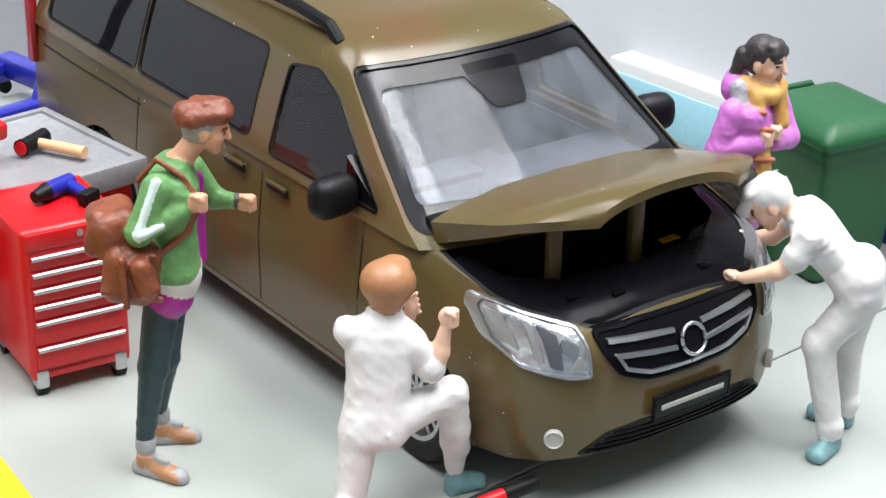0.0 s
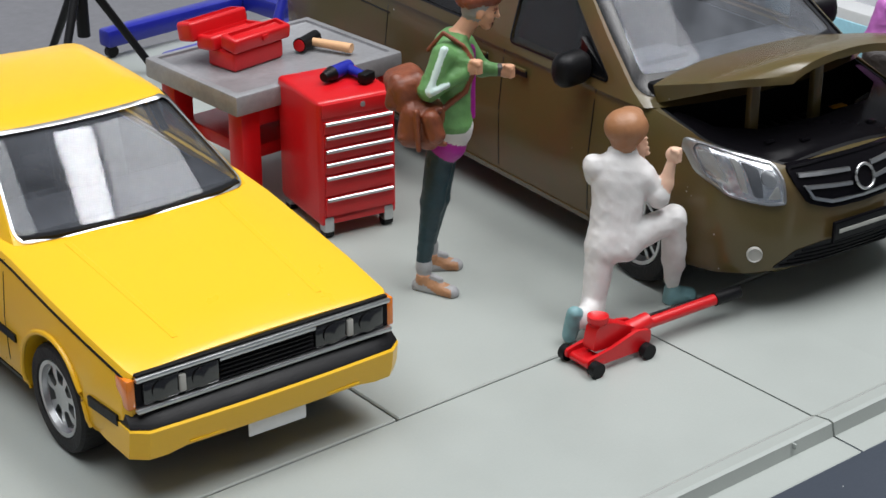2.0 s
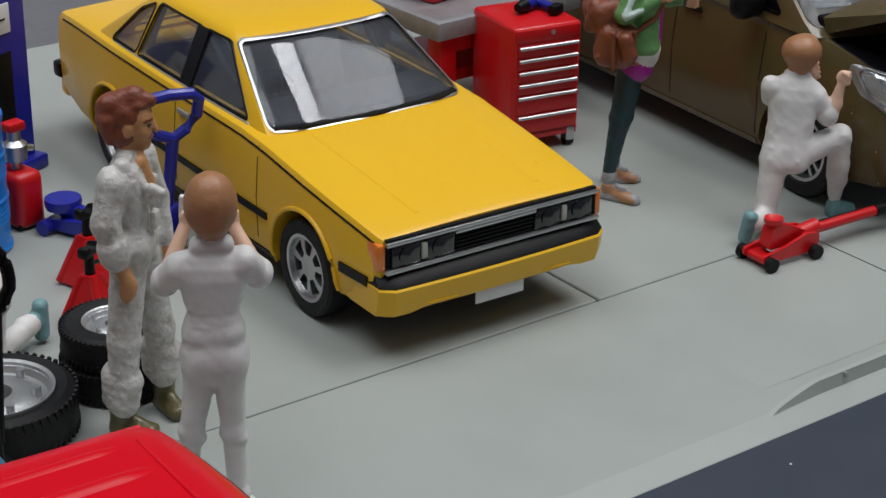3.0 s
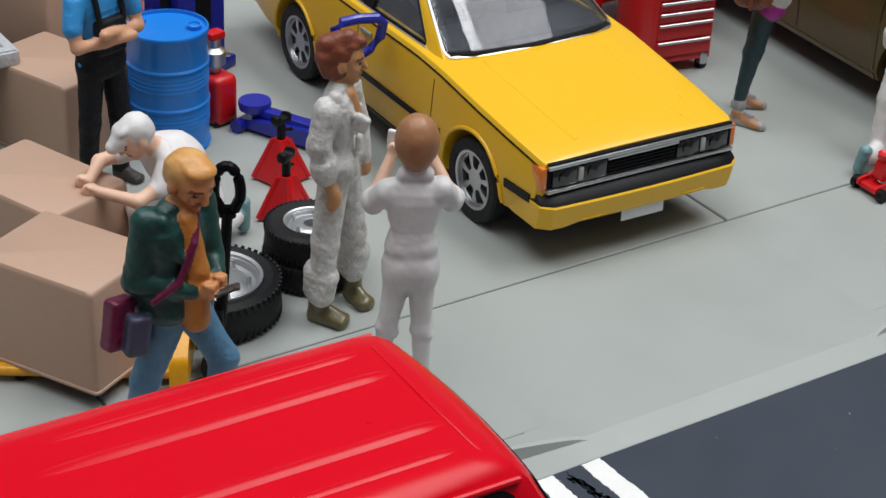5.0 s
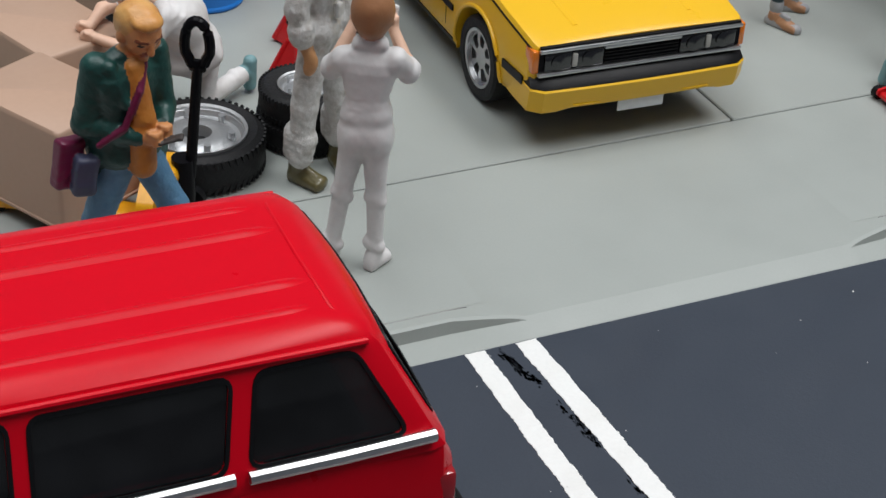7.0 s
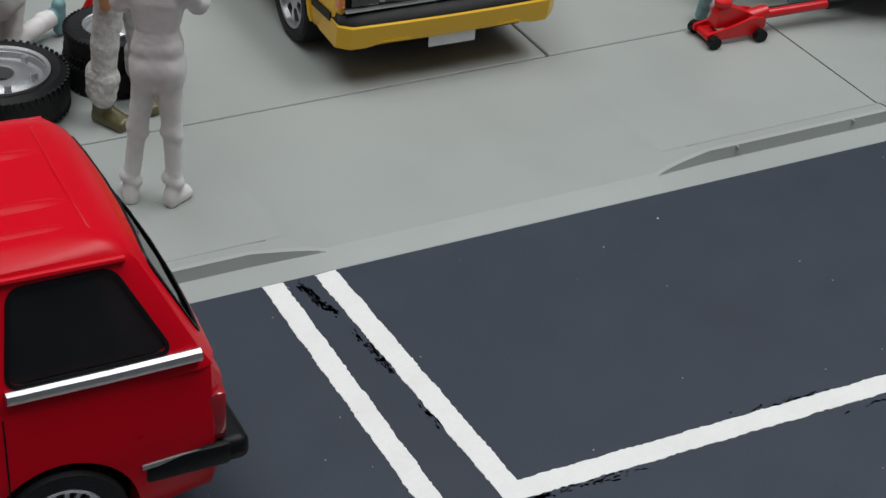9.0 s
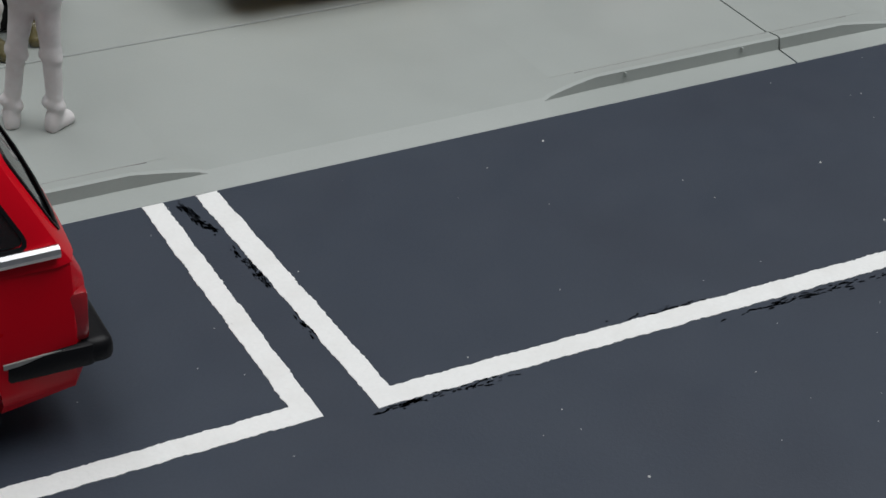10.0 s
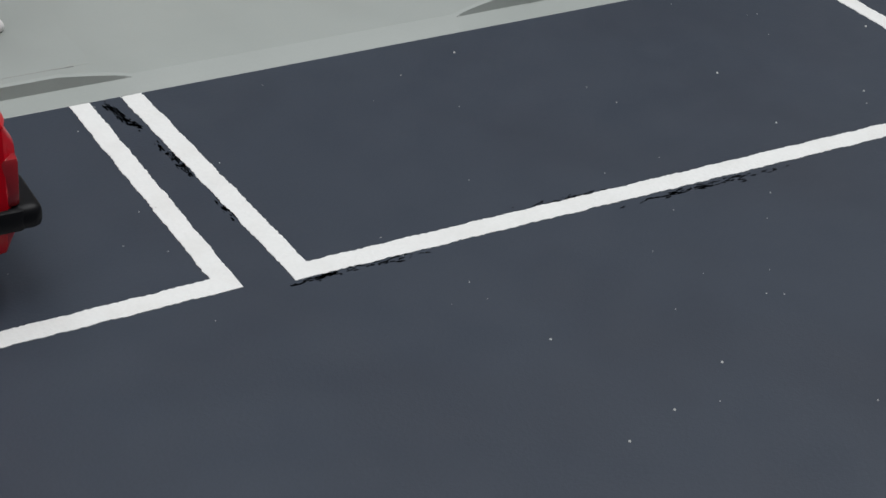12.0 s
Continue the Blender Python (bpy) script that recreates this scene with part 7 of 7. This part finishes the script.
def bending_mechanic():
    g = Figure(M_OVERALL, fold=1.6)
    g.limb([(0.12, -0.07, 0.82), (-0.065, -0.12, 0.58), (0.035, -0.12, 0.14)], [0.122, 0.098, 0.075], M_OVERALL)
    g.limb([(0.13, 0.08, 0.80), (0.08, 0.13, 0.49), (0.105, 0.16, 0.13)], [0.115, 0.09, 0.072], M_OVERALL)
    for a in ((0.035, -0.12, 0.145), (0.105, 0.16, 0.14)):
        g.cap(a, (a[0], a[1], a[2] - 0.012), 0.08, 0.078, M_OVERALL, 0.01)
    shoe(g, (0.05, -0.115, 0.085), (-0.02, -0.24, 0.05), M_TEAL, 0.056)
    shoe(g, (0.10, 0.165, 0.085), (-0.06, 0.22, 0.05), M_TEAL, 0.056)
    torso(g, (0.10, 0, 0.86), (-0.235, 0, 1.20), M_OVERALL, 0.185, 0.138, (0, 1, 0), waist=0.92)
    g.cap((0.10, -0.07, 0.92), (0.10, 0.07, 0.92), 0.125, 0.125, M_OVERALL, 0.012)
    g.limb([(-0.17, -0.16, 1.14), (-0.215, -0.18, 1.05)], [0.088, 0.075], M_OVERALL)
    g.cap((-0.215, -0.18, 1.05), (-0.22, -0.18, 1.04), 0.078, 0.076, M_OVERALL, 0.006)
    g.limb([(-0.235, -0.185, 1.015), (-0.30, -0.19, 0.965), (-0.47, -0.185, 0.905)], [0.056, 0.05, 0.036], M_SKIN_PALE)
    fist(g, (-0.53, -0.185, 0.90), M_SKIN_PALE, 0.048)
    g.limb([(-0.19, 0.17, 1.14), (-0.26, 0.2, 1.06)], [0.085, 0.072], M_OVERALL)
    g.limb([(-0.27, 0.2, 1.04), (-0.36, 0.22, 0.96), (-0.50, 0.22, 0.93)], [0.055, 0.05, 0.038], M_SKIN_PALE)
    fist(g, (-0.55, 0.22, 0.94), M_SKIN_PALE, 0.046)
    g.cap((-0.23, 0, 1.19), (-0.33, 0, 1.24), 0.07, 0.062, M_SKIN_PALE)
    head(g, (-0.375, 0, 1.23), M_SKIN_PALE, M_OVERALL, (-0.75, -0.12, -0.65), 1.08, 0.0)
    g.limb([(-0.36, 0, 1.285), (-0.44, 0.0, 1.265)], [0.098, 0.085], M_OVERALL, 0.01)
    g.cap((-0.465, -0.02, 1.235), (-0.50, -0.02, 1.185), 0.06, 0.042, M_OVERALL, 0.01)
    g.mould("figurine", at(4.70, -0.36, 0, -51.9), "painted figurine of a mechanic in white bending over the bonnet", 0.96)


def scarf_woman():
    g = Figure(M_LILAC, fold=1.5)
    for y in (-0.07, 0.08):
        g.limb([(-0.02, y, 0.74), (-0.01, y, 0.44), (-0.02, y, 0.12)], [0.095, 0.07, 0.048], M_DARK_TROUSER)
        shoe(g, (-0.02, y, 0.06), (0.12, y * 1.1, 0.05), M_BAG_DARK)
    g.limb([(-0.03, -0.04, 0.98), (-0.02, -0.02, 0.76)], [0.155, 0.17], M_LILAC)
    torso(g, (-0.03, 0, 0.95), (-0.01, 0, 1.40), M_LILAC, 0.175, 0.15, waist=1.02)
    g.cap((-0.13, -0.02, 1.42), (-0.12, 0.05, 1.44), 0.085, 0.08, M_LILAC)
    g.limb([(-0.13, -0.15, 1.33), (-0.19, -0.19, 1.13), (0.03, -0.17, 1.18)], [0.088, 0.082, 0.06], M_LILAC)
    g.limb([(0.10, 0.16, 1.33), (0.19, 0.10, 1.13), (0.12, -0.08, 1.16)], [0.085, 0.078, 0.058], M_LILAC)
    fist(g, (0.06, -0.17, 1.21), M_SKIN_PALE, 0.045)
    fist(g, (0.11, -0.13, 1.235), M_SKIN_PALE, 0.042)
    g.cap((-0.10, -0.09, 1.44), (-0.07, -0.14, 1.30), 0.055, 0.045, M_GREY_FUR, 0.008)
    g.cap((0.12, -0.02, 1.40), (0.13, -0.05, 1.27), 0.05, 0.04, M_GREY_FUR, 0.008)
    g.limb([(-0.07, -0.06, 1.46), (0.0, -0.10, 1.42), (0.08, -0.09, 1.415), (0.12, -0.01, 1.45)], [0.055, 0.06, 0.055, 0.05], M_SCARF, 0.008)
    g.limb([(0.0, -0.12, 1.40), (0.035, -0.15, 1.25), (0.07, -0.15, 1.02)], [0.052, 0.05, 0.058], M_SCARF, 0.008)
    g.limb([(0.12, -0.05, 1.42), (0.155, -0.07, 1.27)], [0.045, 0.045], M_SCARF, 0.008)
    for a, b in (((-0.05, -0.16, 1.36), (0.05, -0.175, 1.35)), ((-0.01, -0.19, 1.27), (0.09, -0.18, 1.26)), ((0.02, -0.195, 1.10), (0.12, -0.18, 1.10))):
        g.cap(a, b, 0.017, 0.017, M_SCARF_RED, 0.002)
    g.cap((0.01, -0.01, 1.40), (0.02, -0.01, 1.50), 0.062, 0.06, M_SKIN_PALE)
    head(g, (0.025, -0.01, 1.57), M_SKIN_PALE, M_HAIR_DARK, (0.9, -0.42, -0.08), 1.08, 0.01)
    g.cap((0.075, -0.08, 1.635), (0.115, -0.005, 1.635), 0.04, 0.04, M_HAIR_DARK, 0.01)
    g.cap((-0.10, 0.0, 1.60), (-0.135, 0.0, 1.50), 0.05, 0.035, M_HAIR_DARK, 0.01)
    g.block((-0.12, -0.22, 0.95), (0.15, 0.07, 0.13), 0.065, M_BAG_DARK, (0, 6, 0), 0.01)
    g.limb([(-0.05, -0.2, 1.05), (-0.03, -0.17, 1.2)], [0.02, 0.02], M_BAG_DARK, 0.01)
    g.mould("figurine", at(5.20, 0.70, 0, -48.7), "painted figurine of a woman in lilac coat and checked scarf", 0.93)


def standing_mechanic():
    g = Figure(M_OVERALL_GREY, fold=1.5)
    g.limb([(-0.04, -0.07, 0.93), (-0.085, -0.09, 0.54), (-0.105, -0.09, 0.22)], [0.118, 0.104, 0.092], M_OVERALL_GREY)
    g.limb([(0.04, 0.09, 0.93), (0.10, 0.13, 0.50), (0.105, 0.16, 0.25)], [0.112, 0.10, 0.088], M_OVERALL_GREY)
    for x, y, z in ((-0.105, -0.09, 0.21), (0.105, 0.16, 0.24)):
        for k in range(3):
            g.cap((x + 0.012 * k, y - 0.008, z + 0.055 * k), (x - 0.03, y + 0.02, z + 0.055 * k + 0.02), 0.094, 0.092, M_OVERALL_GREY, 0.008)
    shoe(g, (-0.125, -0.05, 0.14), (0.035, -0.135, 0.055), M_BOOT, 0.068)
    shoe(g, (0.11, 0.185, 0.16), (0.19, 0.06, 0.055), M_BOOT, 0.066)
    torso(g, (-0.02, 0, 1.0), (-0.01, 0, 1.50), M_OVERALL_GREY, 0.165, 0.138, (0.1, 0.99, 0))
    g.cap((-0.03, -0.07, 1.05), (0.0, 0.08, 1.05), 0.145, 0.14, M_OVERALL_GREY, 0.01)
    g.limb([(-0.09, -0.16, 1.42), (-0.135, -0.20, 1.23), (-0.105, -0.20, 1.10)], [0.096, 0.086, 0.082], M_OVERALL_GREY)
    g.cap((-0.105, -0.20, 1.10), (-0.10, -0.20, 1.065), 0.092, 0.09, M_OVERALL_GREY, 0.006)
    g.limb([(-0.09, -0.20, 1.04), (-0.055, -0.205, 0.94)], [0.052, 0.042], M_GOLD_SKIN)
    g.egg((-0.04, -0.21, 0.88), (0.045, 0.032, 0.075), M_GOLD_SKIN, (0, 15, 0))
    g.limb([(0.06, 0.18, 1.42), (0.12, 0.20, 1.18), (0.15, 0.14, 1.0)], [0.092, 0.08, 0.068], M_OVERALL_GREY)
    g.egg((0.16, 0.12, 0.93), (0.045, 0.04, 0.055), M_GOLD_SKIN)
    g.cap((0.045, -0.05, 1.47), (0.11, -0.05, 1.33), 0.055, 0.03, M_GOLD_SKIN, 0.01)
    for s in (-1, 1):
        g.cap((-0.02 + 0.02 * s, s * 0.10 - 0.04, 1.49), (0.10, s * 0.07 - 0.05, 1.34), 0.045, 0.026, M_OVERALL_GREY, 0.006)
        g.block((0.10 - 0.02 * s, s * 0.085 - 0.06, 1.335), (0.05, 0.022, 0.055), 0.02, M_OVERALL_GREY, (0, 20, 20 * s), 0.006)
    g.block((0.115, -0.075, 1.19), (0.018, 0.045, 0.05), 0.014, M_OVERALL_GREY, (0, 0, -20), 0.005)
    g.cap((0.0, 0, 1.48), (0.0, 0, 1.58), 0.066, 0.062, M_GOLD_SKIN)
    head(g, (0.02, 0, 1.655), M_GOLD_SKIN, M_HAIR, (0.97, -0.2, -0.06), 1.1, 0.05)
    g.limb([(-0.09, 0.0, 1.74), (0.04, -0.01, 1.785), (0.12, -0.02, 1.77)], [0.08, 0.07, 0.04], M_HAIR, 0.01)
    g.cap((-0.10, -0.02, 1.68), (-0.085, -0.03, 1.60), 0.07, 0.045, M_HAIR, 0.01)
    g.mould("figurine", at(-2.025, 0.255, 0, -25.7), "painted figurine of a mechanic in baggy grey-white overalls and olive boots", 0.93)


def phone_mechanic():
    g = Figure(M_OVERALL, fold=0.9)
    g.limb([(-0.085, 0, 0.84), (-0.15, 0.0, 0.49), (-0.205, 0.0, 0.11)], [0.108, 0.072, 0.06], M_OVERALL)
    g.limb([(0.045, 0, 0.84), (0.06, 0.0, 0.48), (0.07, 0.0, 0.11)], [0.108, 0.072, 0.06], M_OVERALL)
    for x, z in ((-0.15, 0.47), (0.06, 0.46), (-0.2, 0.15), (0.065, 0.16)):
        g.cap((x - 0.03, -0.012, z + 0.016), (x + 0.03, -0.012, z - 0.016), 0.048, 0.047, M_OVERALL, 0.012)
    shoe(g, (-0.205, -0.01, 0.075), (-0.24, 0.10, 0.05), M_OVERALL, 0.058)
    shoe(g, (0.06, -0.01, 0.075), (0.12, 0.09, 0.05), M_OVERALL, 0.058)
    torso(g, (-0.02, 0, 0.93), (-0.015, 0, 1.40), M_OVERALL, 0.15, 0.116, (0.99, 0.0, 0.06), waist=0.8)
    g.cap((-0.085, 0.0, 0.985), (0.045, 0.0, 0.995), 0.102, 0.102, M_OVERALL, 0.008)
    for x, y, s in ((-0.205, 0.0, -1), (0.165, 0.0, 1)):
        z = 1.31 + 0.012 * s
        g.limb([(x * 0.85, y, z + 0.01), (x + 0.045 * s, 0.08, z - 0.09)], [0.088, 0.074], M_OVERALL)
        g.cap((x + 0.045 * s, 0.08, z - 0.09), (x + 0.048 * s, 0.088, z - 0.092), 0.079, 0.077, M_OVERALL, 0.005)
        hand = (-0.15, 0.20, 1.41) if s < 0 else (0.095, 0.20, 1.41)
        g.limb([(x + 0.05 * s, 0.10, z - 0.10), hand], [0.055, 0.04], M_SKIN_PALE)
        fist(g, (hand[0] - 0.015 * s, hand[1] + 0.01, hand[2] + 0.045), M_SKIN_PALE, 0.042)
    g.block((-0.03, 0.25, 1.48), (0.145, 0.012, 0.06), 0.01, M_OVERALL, (0, 4, 0), 0.004)
    g.cap((-0.085, 0.0, 0.85), (0.045, 0.0, 0.85), 0.112, 0.112, M_OVERALL, 0.05)
    g.cap((-0.012, 0.01, 1.44), (-0.012, 0.02, 1.48), 0.06, 0.06, M_HAIR_TAN)
    g.cap((-0.075, -0.01, 1.415), (0.05, -0.01, 1.42), 0.052, 0.052, M_OVERALL, 0.008)
    g.egg((-0.01, 0.005, 1.605), (0.132, 0.118, 0.15), M_HAIR_TAN)
    head(g, (-0.01, 0.02, 1.575), M_SKIN_PALE, M_HAIR_TAN, (0.0, 1.0, -0.02), 1.13, 0.045)
    g.mould("figurine", at(-2.09, -0.73, 0, -28.1), "painted figurine of a mechanic in white overalls holding up a phone", 0.90)


def passer_by():
    g = Figure(M_JEANS, fold=1.5)
    g.limb([(-0.02, -0.05, 0.82), (-0.13, -0.05, 0.46), (-0.19, 0.02, 0.10)], [0.115, 0.086, 0.066], M_JEANS)
    g.limb([(0.10, 0.06, 0.82), (0.25, 0.02, 0.53), (0.20, 0.0, 0.11)], [0.112, 0.088, 0.066], M_JEANS)
    shoe(g, (-0.19, 0.02, 0.08), (-0.06, -0.05, 0.05), M_SHOE, 0.055)
    shoe(g, (0.20, 0.0, 0.08), (0.32, -0.07, 0.05), M_SHOE, 0.055)
    torso(g, (0.03, 0, 0.92), (0.04, 0, 1.46), M_DARK_GREEN, 0.19, 0.15, (0.55, 0.83, 0))
    g.limb([(-0.09, -0.05, 1.0), (-0.06, -0.03, 0.80)], [0.11, 0.11], M_DARK_GREEN, 0.03)
    g.cap((0.13, 0.10, 0.92), (0.14, 0.11, 0.84), 0.09, 0.085, M_DARK_GREEN)
    g.limb([(0.085, -0.09, 1.42), (0.12, -0.12, 1.15), (0.115, -0.12, 0.86)], [0.062, 0.078, 0.082], M_OCHRE, 0.008)
    g.limb([(-0.09, -0.10, 1.42), (-0.15, -0.12, 1.10), (0.09, -0.16, 1.06)], [0.094, 0.08, 0.058], M_DARK_GREEN)
    g.cap((-0.03, -0.14, 1.44), (0.05, -0.16, 1.24), 0.045, 0.03, M_DARK_GREEN, 0.006)
    fist(g, (0.165, -0.17, 1.06), M_OCHRE_SKIN, 0.05)
    g.limb([(0.16, 0.10, 1.43), (0.20, 0.06, 1.12), (0.215, -0.06, 1.09)], [0.09, 0.076, 0.056], M_DARK_GREEN)
    fist(g, (0.215, -0.13, 1.085), M_OCHRE_SKIN, 0.046)
    g.block((0.26, -0.18, 1.055), (0.06, 0.03, 0.01), 0.008, M_BAG_DARK, (0, -20, 0), 0.004)
    g.limb([(0.13, -0.08, 1.43), (0.115, -0.16, 1.32), (0.04, -0.19, 1.12), (-0.08, -0.20, 1.02)], [0.022] * 4, M_PLUM, 0.004)
    g.block((-0.245, -0.13, 0.87), (0.07, 0.045, 0.14), 0.02, M_PLUM, (0, 8, 38), 0.006)
    g.block((-0.16, -0.17, 0.82), (0.06, 0.045, 0.115), 0.03, M_NAVY, (0, 8, 20), 0.006)
    g.cap((0.05, -0.02, 1.44), (0.07, -0.03, 1.52), 0.066, 0.062, M_OCHRE_SKIN)
    head(g, (0.105, -0.03, 1.60), M_OCHRE_SKIN, M_GOLD, (0.5, -0.75, -0.4), 1.2)
    g.cap((0.06, -0.02, 1.68), (0.14, -0.04, 1.685), 0.075, 0.07, M_GOLD, 0.01)
    g.mould("figurine", at(-3.42, -0.55, 0, -19.7), "painted figurine of a passer-by in a bottle-green coat and jeans", 1.08)


def crouching_mechanic():
    g = Figure(M_OVERALL, fold=1.6)
    # faces the box, one knee down
    g.limb([(-0.02, -0.06, 0.40), (-0.36, -0.22, 0.52), (-0.34, -0.22, 0.12)], [0.115, 0.088, 0.066], M_OVERALL)
    shoe(g, (-0.34, -0.22, 0.08), (-0.46, -0.26, 0.05), M_TEAL, 0.055)
    g.limb([(0.04, 0.10, 0.40), (0.02, 0.02, 0.10), (0.22, 0.27, 0.13)], [0.115, 0.088, 0.068], M_OVERALL)
    g.cap((0.21, 0.26, 0.14), (0.235, 0.285, 0.14), 0.07, 0.064, M_OVERALL, 0.008)
    g.cap((0.26, 0.32, 0.15), (0.28, 0.34, 0.14), 0.055, 0.052, M_TEAL, 0.02)
    g.cap((0.30, 0.345, 0.22), (0.30, 0.34, 0.055), 0.05, 0.048, M_TEAL, 0.02)
    torso(g, (0.0, 0.02, 0.46), (-0.24, -0.14, 0.87), M_OVERALL, 0.185, 0.158, (-0.5, 0.85, 0))
    g.cap((0.0, 0.0, 0.50), (-0.02, 0.06, 0.50), 0.16, 0.16, M_OVERALL, 0.01)
    g.egg((-0.11, -0.05, 0.72), (0.17, 0.19, 0.21), M_OVERALL, (0, -30, 0), 0.06)
    for a, b, c, d in (((-0.17, -0.26, 0.82), (-0.24, -0.34, 0.70), (-0.36, -0.42, 0.66), (-0.60, -0.34, 0.70)), ((-0.34, -0.02, 0.82), (-0.46, -0.03, 0.78), (-0.58, -0.08, 0.76), (-0.64, -0.24, 0.71))):
        g.limb([a, b], [0.085, 0.072], M_OVERALL)
        g.limb([b, c, d], [0.055, 0.05, 0.038], M_SKIN_PALE)
        fist(g, (d[0] - 0.04, d[1] + 0.01, d[2]), M_SKIN_PALE, 0.047)
    g.cap((-0.25, -0.15, 0.88), (-0.31, -0.19, 0.93), 0.068, 0.06, M_SKIN_PALE)
    head(g, (-0.355, -0.22, 0.985), M_SKIN_PALE, M_OVERALL, (-0.75, -0.3, -0.55), 1.1)
    g.limb([(-0.34, -0.21, 1.03), (-0.41, -0.24, 1.015)], [0.10, 0.088], M_OVERALL, 0.01)
    g.cap((-0.45, -0.26, 0.985), (-0.49, -0.275, 0.95), 0.07, 0.05, M_OVERALL, 0.012)
    g.mould("figurine", at(-2.5, 1.2, 0, -21.2), "painted figurine of a crouching mechanic in a white cap and overalls")


def dungaree_man():
    g = Figure(M_BLACK_CLOTH)
    for y, fx in ((-0.11, -0.02), (0.11, 0.03)):
        g.limb([(0, y * 0.8, 0.86), (0.01 + fx, y, 0.48), (-0.02 + fx, y * 1.1, 0.10)], [0.108, 0.085, 0.07], M_BLACK_CLOTH)
        shoe(g, (-0.02 + fx, y * 1.1, 0.07), (0.13 + fx, y * 1.3, 0.045), M_BAG_DARK, 0.052)
    torso(g, (0, 0, 0.92), (0.0, 0, 1.40), M_SKY_SHIRT, 0.18, 0.12)
    g.trunk((0, 0, 0.86), (0, 0, 1.05), (0.172, 0.168), (0.118, 0.112), (0, 1, 0), M_BLACK_CLOTH, 0.01)
    g.block((0.10, 0, 1.10), (0.04, 0.12, 0.12), 0.03, M_BLACK_CLOTH, None, 0.01)
    for s in (-1, 1):
        g.limb([(0.125, s * 0.10, 1.2), (0.09, s * 0.11, 1.38), (-0.03, s * 0.10, 1.46), (-0.13, s * 0.09, 1.3)], [0.024] * 4, M_BLACK_CLOTH, 0.005)
        g.limb([(0.0, s * 0.20, 1.34), (0.04, s * 0.26, 1.20)], [0.085, 0.076], M_SKY_SHIRT)
        g.limb([(0.04, s * 0.26, 1.19), (0.08, s * 0.26, 1.08), (0.18, -s * 0.12, 1.12 + 0.035 * s)], [0.055, 0.05, 0.042], M_SKIN)
    g.cap((0.0, 0, 1.40), (0.01, 0, 1.49), 0.06, 0.058, M_SKIN)
    head(g, (0.03, 0, 1.57), M_SKIN, M_HAIR, (1, 0, 0), 1.04)
    g.mould("figurine", at(-2.62, 2.44, 0, -68), "painted figurine of a man in black dungarees with folded arms")


for pose_one in (backpack_man, kneeling_mechanic, bending_mechanic, scarf_woman, standing_mechanic, phone_mechanic, passer_by, crouching_mechanic, dungaree_man):
    pose_one()
